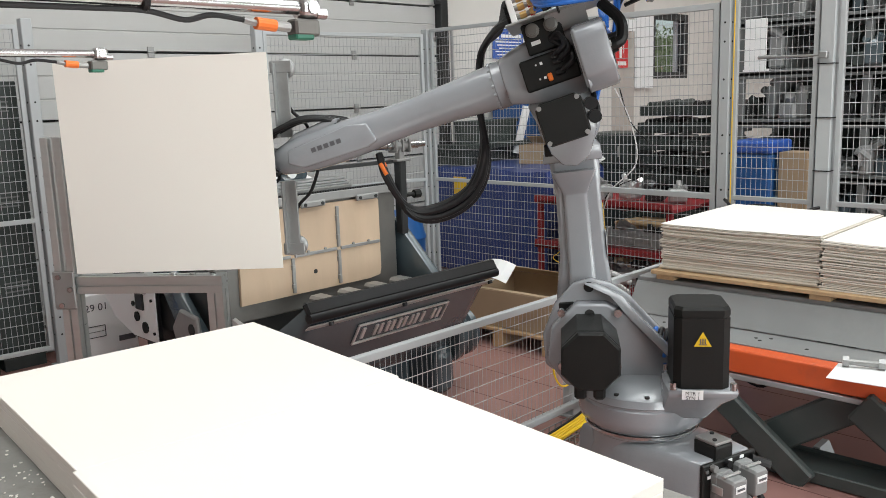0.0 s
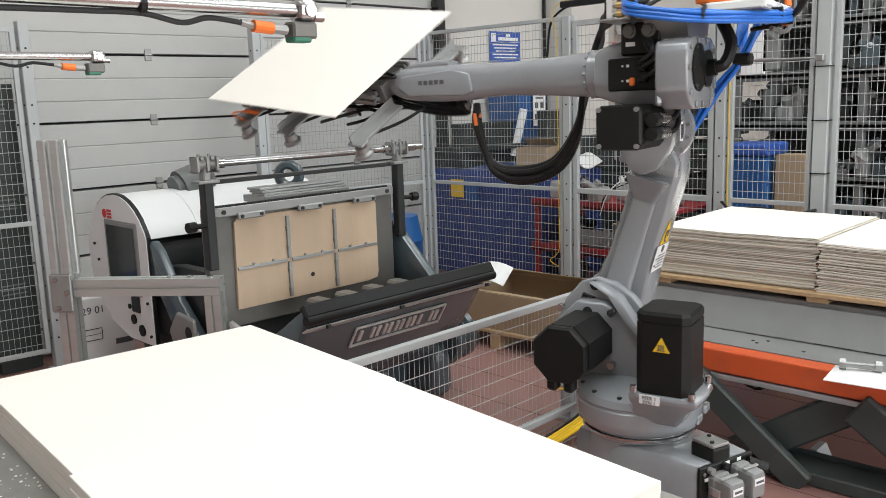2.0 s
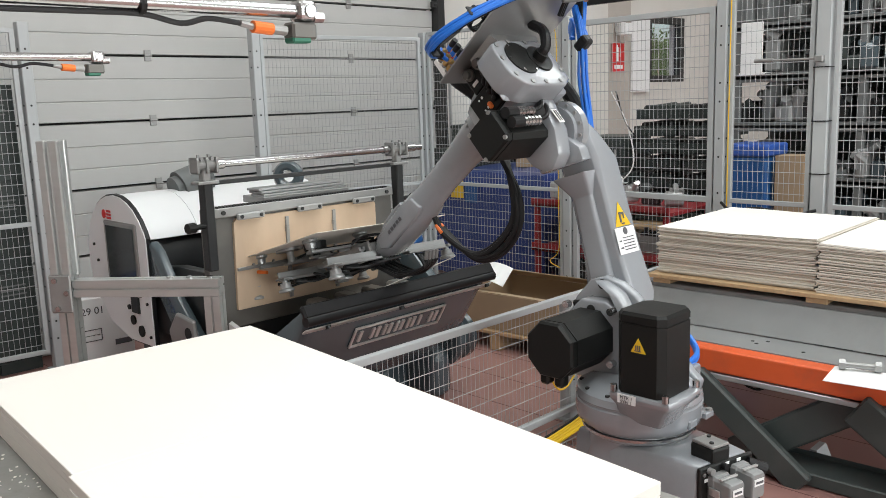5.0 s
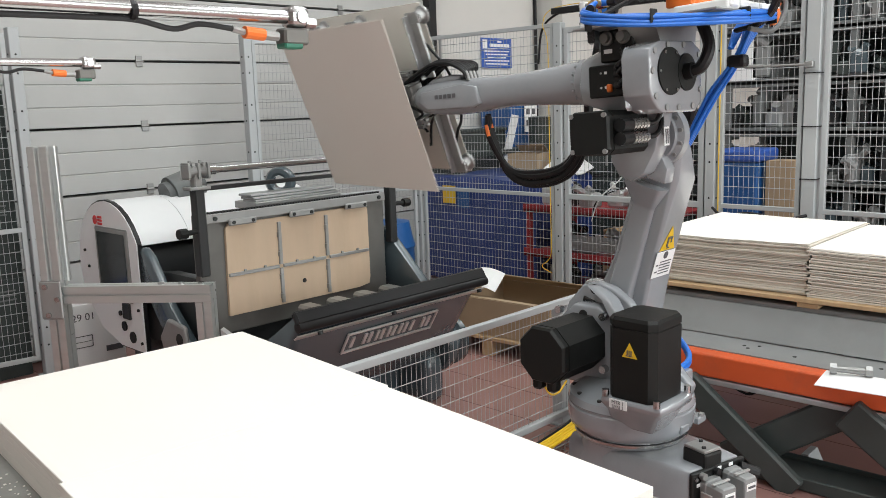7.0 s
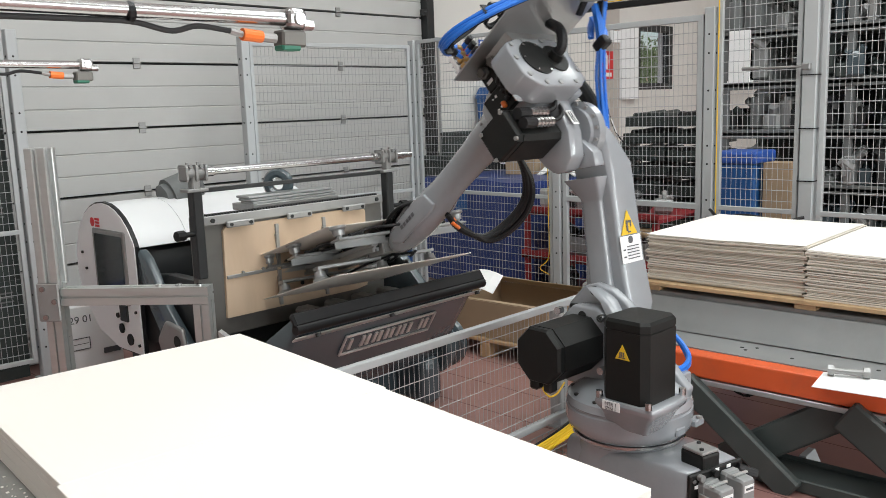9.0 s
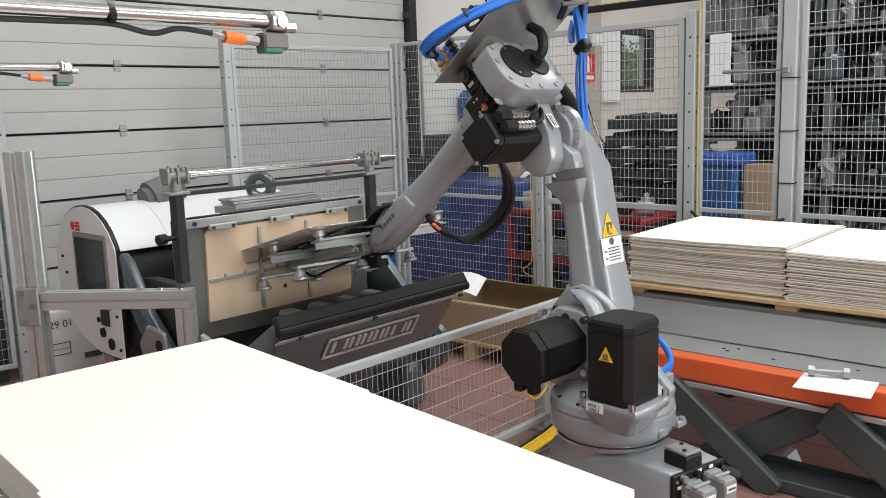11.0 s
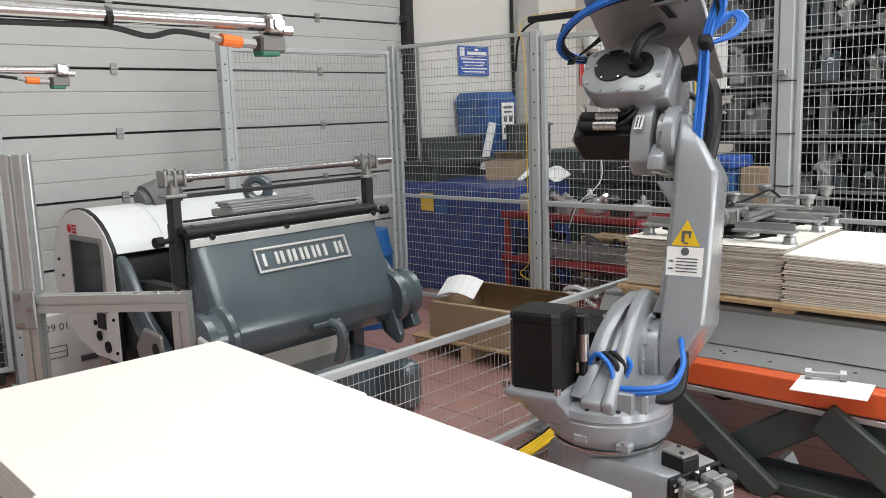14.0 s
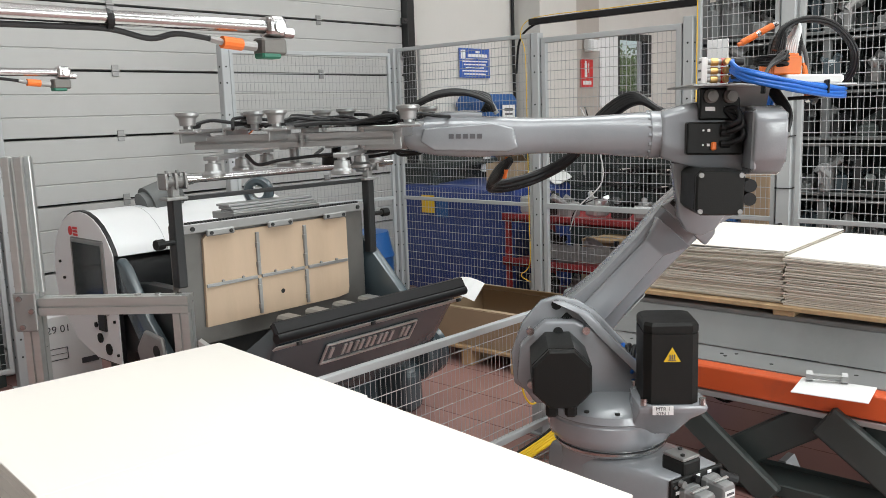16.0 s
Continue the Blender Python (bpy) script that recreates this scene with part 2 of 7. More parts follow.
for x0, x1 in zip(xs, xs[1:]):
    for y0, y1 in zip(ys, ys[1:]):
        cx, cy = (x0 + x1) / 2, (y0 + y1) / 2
        up = 0.2 if any(abs(cx - sx) < 1.1 and abs(cy - sy) < 1.8 for sx, sy in OVERHEAD_LAMPS) else 0.0
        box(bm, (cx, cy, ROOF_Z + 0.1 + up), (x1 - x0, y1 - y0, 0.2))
tagged(part("ceiling", bm, M_WHITE), "unseen white factory roof with closed recesses over the added overhead lamps", "ceiling", "", "structure")

# ---- sectional door: stacked grey panels with ribs, dark seams and steel hinges ----
door = empty("door_1", pose(0, 6.2, 0), "grey insulated sectional industrial door, closed", "door", "", "structure")
DX0, DX1 = -1.5, 6.17
seams = [-0.28 + 0.4825 * i for i in range(10)]
for z0, z1 in zip(seams, seams[1:]):
    z0c = max(z0, 0.0) + 0.006
    zt = z1 - 0.006
    prof = [(0.06, z0c), (0.0, z0c + 0.004)]
    zz = z0c + 0.01
    for g in (0.31, 0.64):
        zg = z0 + g * 0.4825
        if zg > zz:
            prof += [(0.0, zg - 0.007), (0.007, zg), (0.0, zg + 0.007)]
    prof += [(0.0, zt - 0.004), (0.06, zt)]
    bm = B()
    prism(bm, prof, DX0, DX1, "x")
    bmesh.ops.recalc_face_normals(bm, faces=bm.faces)
    part("door_panel", bm, M_DOOR, door)
bm = B()
box(bm, ((DX0 + DX1) / 2, 0.09, 2.1), (DX1 - DX0, 0.03, 4.2))
part("door_core", bm, M_DARK, door, "dark rubber seal between the panels")
for z in seams[1:-1]:
    for hx in (-0.85, 1.14, 3.12, 5.10):
        bm = B()
        box(bm, (hx, -0.006, z + 0.023), (0.055, 0.012, 0.036), bevel=0.003)
        box(bm, (hx, -0.006, z - 0.023), (0.055, 0.012, 0.036), bevel=0.003)
        rod(bm, (hx - 0.03, -0.012, z), (hx + 0.03, -0.012, z), 0.008, 8)
        part("hinge", bm, M_STEEL, door, "zinc-plated panel hinge")
bm = B()
box(bm, (DX1 + 0.06, -0.02, 2.2), (0.10, 0.12, 4.4), bevel=0.005)
for z in (0.9, 1.7, 2.35, 2.66):
    box(bm, (DX1 + 0.0, -0.06, z), (0.12, 0.03, 0.06), bevel=0.004)
    rod(bm, (DX1 - 0.03, -0.06, z), (DX1 + 0.09, -0.06, z), 0.02, 10)
part("door_rail", bm, M_IRON, door, "dark steel guide rail with rollers")

# ---- window with a view of shrubs ----
win = empty("window_1", pose((WIN[0] + WIN[1]) / 2, WALL_Y, (WIN[2] + WIN[3]) / 2), "dark-framed window onto sunlit shrubs", "window", "", "structure")
W2, H2 = (WIN[1] - WIN[0]) / 2, (WIN[3] - WIN[2]) / 2
bm = B()
for sx in (-1, 1):
    box(bm, (sx * (W2 - 0.06), 0.05, 0), (0.12, 0.10, 2 * H2), bevel=0.004)
for sz in (-1, 1):
    box(bm, (0, 0.05, sz * (H2 - 0.045)), (2 * W2 - 0.24, 0.10, 0.09), bevel=0.004)
part("window_frame", bm, M_IRON, win)
glass = bpy.data.materials.new("window_glass")
glass.use_nodes = True
gb = glass.node_tree.nodes["Principled BSDF"]
gb.inputs["Transmission Weight"].default_value, gb.inputs["Roughness"].default_value, gb.inputs["IOR"].default_value = 1.0, 0.02, 1.45
bm = B()
box(bm, (0, 0.06, 0), (2 * W2 - 0.24, 0.006, 2 * H2 - 0.18))
pane = part("pane", bm, glass, win)
pane.visible_shadow = False
M_LEAF = paint("leaf", (0.09, 0.16, 0.03), 0.6, vary=0.5, scale=12)
M_FLOWER = paint("flower", (0.70, 0.16, 0.04), 0.6, vary=0.3, scale=12)


def shrub(m, leaves, mat_extra):
    rng = random.Random(5)
    ob = empty("shrub", m, "leafy flowering garden shrub outside the window", "shrub")
    bm = B()
    for i in range(7):
        a = i * 0.9
        rod(bm, (0, 0, 0), (0.5 * math.cos(a), 0.3 * math.sin(a), 1.2 + 0.2 * i), 0.03, 6, 0.01)
    part("trunk", bm, M_WOOD, ob)
    for name, mat, count, zz in (("crown", M_LEAF, leaves, (0.4, 3.0)), ("blossom", mat_extra, 160, (1.1, 1.9))):
        bm = B()
        for i in range(count):
            c = Vector((rng.gauss(0, 0.7), rng.gauss(0, 0.35), rng.uniform(*zz)))
            r = 0.05 if name == "crown" else 0.035
            q = Euler((rng.uniform(0, 6), rng.uniform(0, 6), rng.uniform(0, 6))).to_matrix()
            vs = [bm.verts.new(c + q @ Vector(p)) for p in ((-r, 0, 0), (0, -r * 0.5, 0.01), (r, 0, 0), (0, r * 0.5, 0.01))]
            bm.faces.new(vs)
        part(name, bm, mat, ob)
    return ob


bush = shrub(pose(12.4, 8.0, -0.2), 900, M_FLOWER)
copy_thing(bush, pose(13.8, 8.6, -0.2, 0, 0, 70))
copy_thing(bush, pose(14.8, 8.3, -0.2, 0, 0, 160))
solid("backdrop", (8, 11.5, -0.2), (26, 11.7, 3.0), M_LEAF, "green hedge far behind the shrubs", "backdrop")


# ---- safety fence ----
fence = empty("safety_fence", pose(0, 0, 0), "grey steel mesh safety fence round the robot cell", "fence")


def post(m, h=2.31, w=0.068, base=True):
    ob = new("fence_post")
    ob.parent, ob.matrix_local = fence, m
    bm = B()
    box(bm, (0, 0, h / 2), (w, w, h), bevel=0.004)
    part("post_tube", bm, M_FENCE, ob)
    bm = B()
    box(bm, (0, 0, 0.005), (0.12, 0.12, 0.01), bevel=0.002)
    part("foot_plate", bm, M_FENCE, ob)
    if w > 0.08:
        return ob
    bm = B()
    for i in range(int(h / 0.12)):
        z = 0.1 + i * 0.12
        if i % 3:
            rod(bm, (-w / 2 - 0.002, 0, z), (w / 2 + 0.002, 0, z), 0.007, 8)
            rod(bm, (0, -w / 2 - 0.002, z), (0, w / 2 + 0.002, z), 0.007, 8)
    tagged(part("bolt_hole", bm, M_DARK, ob), kind="stuff")
    return ob


def panel(a, b, z0, z1, mids=(), label="grey welded-mesh safety fence panel", dv=0.034, dh=0.068, group="fence panels", rail=0.03):
    a, b = Vector((*a, 0)), Vector((*b, 0))
    d = b - a
    n = d.length
    m = Matrix.Translation(a) @ Matrix.Rotation(math.atan2(d.y, d.x), 4, "Z")
    ob = new("fence_panel")
    ob.parent, ob.matrix_local = fence, m
    ob["label"] = label
    for z in (z0 + rail / 2, *mids, z1 - rail / 2):
        bm = B()
        box(bm, (n / 2, 0, z), (n, rail, rail), bevel=0.003)
        part("rail", bm, M_FENCE, ob)
    for x in (rail / 2, n - rail / 2):
        bm = B()
        box(bm, (x, 0, (z0 + z1) / 2), (rail, rail * 0.96, z1 - z0), bevel=0.003)
        part("stile", bm, M_FENCE, ob)
    vs, fs = [], []

    def wire(p, q, r, across):
        p, q, across = Vector(p), Vector(q), Vector(across)
        o = len(vs)
        for e in (p, q):
            vs.extend((e + across * r, e + Vector((0, r, 0)), e - across * r, e - Vector((0, r, 0))))
        for i in range(4):
            j = (i + 1) % 4
            fs.append((o + i, o + j, o + 4 + j, o + 4 + i))

    for i in range(1, int(n / dv)):
        wire((i * dv, 0.004, z0), (i * dv, 0.004, z1), 0.0016, (1, 0, 0))
    for i in range(1, int((z1 - z0) / dh)):
        wire((0, -0.001, z0 + i * dh), (n, -0.001, z0 + i * dh), 0.0022, (0, 0, 1))
    me = bpy.data.meshes.new("wire_mesh")
    me.from_pydata(vs, [], fs)
    me.materials.append(M_WIRE)
    w = new("wire_mesh", me)
    w.parent = ob
    tagged(w, kind="stuff")
    return ob


FL, F2, FC = (2.10, 5.85), (3.72, 5.67), (5.31, 5.45)
PD, PR, PB = (5.31, 3.90), (5.31, 2.66), (5.31, 2.01)
for p in (FL, F2, FC, PD, PR):
    post(pose(*p, 0))
big = post(pose(*PB, 0), 3.3, 0.084)
tagged(big, label="tall thick grey steel fence post with black cable ties")
for a, b in (((0.4, 6.02), FL), (F2, FC)):
    panel((a[0] + 0.05, a[1]), (b[0] - 0.05, b[1]), 0.12, 2.27, (1.01,))
panel((FC[0], FC[1] - 0.05), (PD[0], PD[1] + 0.05), 0.12, 2.31, (1.01,))
panel((PD[0], PD[1] - 0.05), (PR[0], PR[1] + 0.05), 0.12, 2.27, (1.01,), "grey mesh gate in the safety fence, shut", rail=0.04)
panel((PR[0], PR[1] - 0.05), (PB[0], PB[1] + 0.06), 0.12, 2.72, (1.01,))
panel((PB[0], PB[1] - 0.06), (5.31, 0.2), 0.12, 3.1, (1.01,))
# black cable duct over the gate
bm = B()
hose(bm, [(5.31, 4.10, 2.02), (5.31, 4.06, 2.27), (5.31, 3.93, 2.37), (5.31, 3.76, 2.39)], 0.009)
box(bm, (5.31, (PD[1] + PR[1]) / 2, 2.395), (0.055, 1.36, 0.045), bevel=0.006)
tagged(part("cable_duct", bm, M_RUBBER), "black cable duct clipped above the fence gate", "cable duct")
# the low fence between the robot and the press
panel((1.75, 2.6), (4.5, 2.6), 0.06, 0.705, (), "low welded-mesh barrier with a flat top rail", dv=0.03, dh=0.08, rail=0.035)
post(pose(3.58, 2.64, 0), 0.66, 0.07)


# ---- the robot's joints over time: seconds, turn, lean of the lower arm, pitch of the forearm ----
ROBOT_AT = (2.861, 1.762)
Z2, A1, L2, L3, A3 = 0.721, 0.209, 0.802, 1.100, 0.316
JOINTS = [
(0, 126.9, 4.8, -17.2),
    (0.72, 126.9, 4.8, -17.2),
    (1.3, 128.8, -5.4, -7.8),
    (1.7, 121.3, -16.9, 0.7),
    (2, 102.9, -16.1, -0.4),
    (2.3, 92.3, -15.5, -4.7),
    (2.5, 90.6, -12.3, -13.2),
    (2.7, 90.5, -5.6, -24.3),
    (3, 90.7, 6.7, -36.6),
    (3.3, 90.7, 15.2, -42.1),
    (3.5, 90.4, 17.6, -42.3),
    (4.2, 90.4, 17.6, -42.3),
    (5.6, 90.3, 15.0, -40.0),
    (6.3, 90.2, -16.1, -2.2),
    (7, 89.9, -15.7, -2.6),
    (8, 90.2, -15.6, -2.3),
    (8.3, 89.1, -12.9, -9.5),
    (8.5, 88.2, -6.8, -21.1),
    (8.7, 87.9, 0.6, -31.8),
    (9, 87.1, 8.9, -39.4),
    (9.2, 87.1, 13.5, -41.8),
    (11.2, 87.3, 9.0, -38.0),
    (11.5, 87.9, -2.0, -27.6),
    (11.8, 86.9, -16.9, -1.5),
    (12, 77.5, -24.0, -0.9),
    (12.3, 61.9, -33.9, -1.6),
    (12.5, 55.9, -39.3, -0.9),
    (12.7, 42.8, -29.9, -0.1),
    (13, 15.9, 1.2, -34.0),
    (13.3, 12.9, 8.7, -35.0),
    (14, 10.2, 12.7, -38.0),
    (14.5, 10.2, 12.7, -38.0),
    (14.7, 14.8, 5.5, -37.0),
    (15, 50.7, -35.4, -1.0),
    (15.3, 54.4, -37.0, 0.5),
    (15.5, 66.7, -40.3, -1.3),
    (15.6, 82.7, -39.9, -1.4),
    (15.7, 101.4, -42.2, 1.5),
    (15.8, 120.7, -43.2, 2.0),
    (16, 128.7, -43.2, 1.5),
]
# the gripper: seconds, turn, pitch, roll, slide, rise, shift (roll 0: first side up; 90: to the robot's left)
GRIP = [
(0, 129.3, -0.9, 89.5, 0.03, 0.00, 0.00),
    (0.72, 129.0, -0.9, 89.0, 0.03, 0.00, 0.00),
    (1.3, 118.0, 0.0, 92.0, 0.03, 0.00, 0.00),
    (1.5, 107.3, 1.6, 91.0, 0.02, 0.00, 0.00),
    (1.7, 103.9, 2.9, 71.8, 0.00, 0.00, 0.00),
    (2, 94.7, 6.4, 32.6, 0.00, 0.00, 0.00),
    (2.3, 84.4, 5.4, 9.4, 0.00, 0.00, 0.00),
    (2.5, 84.0, -1.0, 1.2, 0.00, 0.025, 0.00),
    (2.7, 85.0, -5.0, 0.0, 0.00, 0.00, 0.00),
    (3, 86.0, -12.0, -0.5, 0.00, 0.00, 0.00),
    (3.3, 88.0, -16.5, -0.8, 0.00, 0.00, 0.00),
    (3.5, 88.2, -16.9, -0.8, 0.00, 0.00, 0.00),
    (4.2, 88.2, -16.9, -0.8, 0.00, 0.00, 0.00),
    (5.4, 88.0, -15.0, -0.8, 0.00, 0.00, 0.00),
    (6, 86.0, 0.0, 4.0, 0.00, 0.00, 0.00),
    (6.3, 85.8, 3.2, 20.5, 0.00, 0.00, 0.00),
    (6.5, 84.2, 2.1, 46.3, 0.00, 0.00, 0.00),
    (6.8, 86.3, 2.7, 88.2, 0.00, 0.00, 0.00),
    (7, 85.9, 0.2, 111.2, 0.00, 0.00, 0.00),
    (7.3, 82.9, -1.8, 154.6, 0.00, 0.00, 0.00),
    (7.5, 84.3, -1.2, 174.5, 0.00, 0.00, 0.00),
    (8, 83.1, -2.2, 182.5, 0.00, 0.00, 0.00),
    (8.3, 82.0, -6.0, 181.5, 0.00, 0.00, 0.00),
    (8.5, 80.5, -12.6, 181.0, 0.00, 0.00, 0.00),
    (8.7, 82.0, -16.0, 180.5, 0.00, 0.00, 0.00),
    (9, 82.9, -17.0, 179.9, 0.00, 0.00, 0.00),
    (9.2, 83.0, -17.0, 180.0, 0.00, 0.00, 0.00),
    (11.3, 83.0, -14.0, 180.0, 0.00, 0.00, 0.00),
    (11.5, 82.0, -11.0, 180.0, 0.00, 0.00, 0.00),
    (11.8, 81.0, 0.0, 170.0, 0.00, 0.00, 0.00),
    (12, 72.0, 4.0, 105.0, 0.00, 0.00, 0.00),
    (12.3, 57.1, 5.3, 45.3, 0.00, 0.00, 0.00),
    (12.5, 49.6, 4.0, 8.0, 0.00, 0.00, 0.00),
    (12.7, 38.0, 2.0, 0.0, -0.02, 0.00, 0.00),
    (13, 10.0, 0.0, 0.0, -0.12, 0.06, -0.10),
    (13.3, 4.0, 0.0, 0.0, -0.14, 0.085, -0.10),
    (13.6, 4.0, 0.0, 0.0, -0.14, 0.075, -0.10),
    (14.5, 3.0, 0.0, 0.0, -0.14, 0.06, -0.10),
    (14.7, 9.0, 0.0, 0.0, -0.12, 0.06, -0.10),
    (15, 46.0, 2.0, 0.0, -0.03, 0.00, 0.00),
    (15.3, 49.0, 3.0, 4.0, 0.00, 0.00, 0.00),
    (15.5, 61.0, 4.0, 38.0, 0.00, 0.00, 0.00),
    (15.6, 77.0, 3.0, 72.0, 0.00, 0.00, 0.00),
    (15.7, 96.0, 2.0, 112.0, 0.00, 0.00, 0.00),
    (15.8, 115.0, 1.0, 152.0, 0.00, 0.00, 0.00),
    (15.9, 126.0, 0.0, 176.0, 0.00, 0.00, 0.00),
    (16, 128.0, 0.0, 180.0, 0.00, 0.00, 0.00),
]


def glide(rows, t):
    """Smooth values between rows, level where the rows are level."""
    ts = [r[0] for r in rows]
    t = min(max(t, ts[0]), ts[-1])
    i = max(k for k in range(len(ts)) if ts[k] <= t + 1e-9)
    if i == len(ts) - 1:
        return list(rows[-1][1:])

    def slope(k, c):
        if k == 0 or k == len(ts) - 1:
            return 0.0
        a = (rows[k][c] - rows[k - 1][c]) / (ts[k] - ts[k - 1])
        b = (rows[k + 1][c] - rows[k][c]) / (ts[k + 1] - ts[k])
        return 0.0 if a * b <= 0 else 2 * a * b / (a + b)

    h = ts[i + 1] - ts[i]
    u = (t - ts[i]) / h
    return [(2 * u ** 3 - 3 * u * u + 1) * rows[i][c] + (u ** 3 - 2 * u * u + u) * h * slope(i, c)
            + (3 * u * u - 2 * u ** 3) * rows[i + 1][c] + (u ** 3 - u * u) * h * slope(i + 1, c) for c in range(1, len(rows[0]))]


def joints(t):
    """Poses in the robot's space of turret, lower arm, forearm and gripper at t seconds."""
    q1, q2, p = glide(JOINTS, t)
    turret = Matrix.Rotation(radians(q1), 4, "Z")
    lower = turret @ pose(A1, 0, Z2, 0, q2, 0)
    fore = lower @ pose(0, 0, L2) @ pose(0, 0, 0, 0, -p - q2, 0)
    w = (fore @ Vector((L3, 0, A3)))
    gy, gp, gr, slide, rise, shift = glide(GRIP, t)
    grip = Matrix.Translation(w + Vector((0, 0, rise))) @ Matrix.Rotation(radians(gy), 4, "Z") @ Matrix.Rotation(radians(-gp), 4, "Y") @ Matrix.Rotation(radians(-gr), 4, "X") @ pose(slide, shift, 0)
    return turret, lower, fore, grip



robot = empty("robot_arm", pose(*ROBOT_AT, 0), "grey six-axis industrial robot arm with black motors, bolted to the floor", "robot")


def boltring(bm, c, axis, r, n, size=0.011, h=0.014, turn=0.0):
    """Bolt heads in a ring about c, standing along an axis."""
    c, axis = Vector(c), Vector(axis)
    q = axis.to_track_quat("Z", "Y").to_matrix()
    for i in range(n):
        a = turn + 2 * math.pi * i / n
        o = c + q @ Vector((r * math.cos(a), r * math.sin(a), 0))
        rod(bm, o, o + axis * h, size, 8)
    return bm


def screws(name, places, axis, r, h, mat, parent, label="", n=10):
    """Alike screws, each an object of its own on one mesh."""
    axis = Vector(axis)
    bm = B()
    rod(bm, (0, 0, 0), axis * h, r, n)
    first = part(name, bm, mat, parent, label, at=Matrix.Translation(places[0]))
    for p in places[1:]:
        o = new(name, first.data)
        o.parent, o.matrix_local = parent, Matrix.Translation(p)


def circle(c, axis, r, n, turn=0.0):
    c, q = Vector(c), Vector(axis).to_track_quat("Z", "Y").to_matrix()
    return [c + q @ Vector((r * math.cos(turn + 2 * math.pi * i / n), r * math.sin(turn + 2 * math.pi * i / n), 0)) for i in range(n)]


def plate_sign(name, c, right, up, w, h, mat, parent, label="", thick=0.002, tri=False):
    """A flat sticker whose face looks along right x up."""
    right, up = Vector(right).normalized(), Vector(up).normalized()
    out = right.cross(up)
    c = Vector(c)
    pts = [(-w / 2, -h / 2), (w / 2, -h / 2), (0, h / 2)] if tri else [(-w / 2, -h / 2), (w / 2, -h / 2), (w / 2, h / 2), (-w / 2, h / 2)]
    bm = B()
    loft(bm, [[c + right * u + up * v + out * o for u, v in pts] for o in (0, thick)])
    bmesh.ops.recalc_face_normals(bm, faces=bm.faces)
    return part(name, bm, mat, parent, label)


def bars(c, right, up, rows, mat, parent, name="print_bar", lift=0.003):
    """Unreadable print: plain bars of (u, v, w, h)."""
    right, up = Vector(right).normalized(), Vector(up).normalized()
    out = right.cross(up)
    for u, v, w, h in rows:
        plate_sign(name, Vector(c) + right * u + up * v + out * lift, right, up, w, h, mat, parent, "", 0.0015)


def motor(bm, c, s, m=None, cut=0.28):
    """A motor body with cut corners: s = (width, depth, height), standing along z."""
    w, d, h = s
    k = cut * min(w, d)
    pr = [(-w / 2 + k, -d / 2), (w / 2 - k, -d / 2), (w / 2, -d / 2 + k), (w / 2, d / 2 - k), (w / 2 - k, d / 2), (-w / 2 + k, d / 2),
          (-w / 2, d / 2 - k), (-w / 2, -d / 2 + k)]
    rings = [[Vector((u * f, v * f, z)) for u, v in pr] for z, f in ((-h / 2, 1), (h * 0.36, 1), (h * 0.36, 0.965), (h * 0.385, 0.965), (h * 0.385, 1), (h / 2 - 0.012, 1), (h / 2, 0.93))]
    t = Matrix.Translation(c) if m is None else Matrix.Translation(c) @ m
    loft(bm, [[t @ p for p in r] for r in rings])
    bmesh.ops.recalc_face_normals(bm, faces=bm.faces)
    return bm


# -- pedestal with its connector box --
bm = B()
turned(bm, [(0.30, 0.0), (0.30, 0.03), (0.27, 0.05), (0.215, 0.30), (0.20, 0.395), (0.215, 0.40), (0.215, 0.43)], n=40)
bevelled(bm, 0.005)
pedestal = part("pedestal", bm, M_ROBOT, robot, "cast grey robot base", True)
bm = B()
turned(bm, [(0.222, 0.412), (0.226, 0.414), (0.226, 0.424), (0.222, 0.426)], n=48)
part("bearing_ring", bm, M_BRIGHT, robot, "bright machined bearing ring", True)
BASE = Matrix.Rotation(radians(-15), 4, "Z")
bm = B()
loft(bm, [[(x0, y, z) for x0, z in ((-w, 0.02), (w, 0.02), (w * 0.98, h - 0.035), (w * 0.88, h), (-w * 0.88, h), (-w * 0.98, h - 0.035))]
          for y, w, h in ((0.16, 0.20, 0.385), (-0.10, 0.205, 0.39), (-0.30, 0.165, 0.41), (-0.43, 0.142, 0.415), (-0.44, 0.138, 0.41))])
bmesh.ops.recalc_face_normals(bm, faces=bm.faces)
bevelled(bm, 0.012, 3)
housing = part("base_box", bm, M_ROBOT, robot, "cast grey rear base housing", True, at=BASE)
plate_sign("rating_plate", (-0.203, -0.16, 0.22), (0, -1, 0), (0, 0, 1), 0.12, 0.07, M_PAPER, housing, "pale rating plate with small print", 0.006)
bm = B()
box(bm, (0.0, -0.447, 0.215), (0.275, 0.016, 0.40), bevel=0.007, seg=2)
conn = part("connector_panel", bm, M_BLACK, robot, "black connector panel", at=BASE)
screws("panel_screw", [(x, -0.455, z) for x in (-0.12, 0.12) for z in (0.39, 0.22)], (0, -1, 0), 0.008, 0.007, M_BRIGHT, conn)
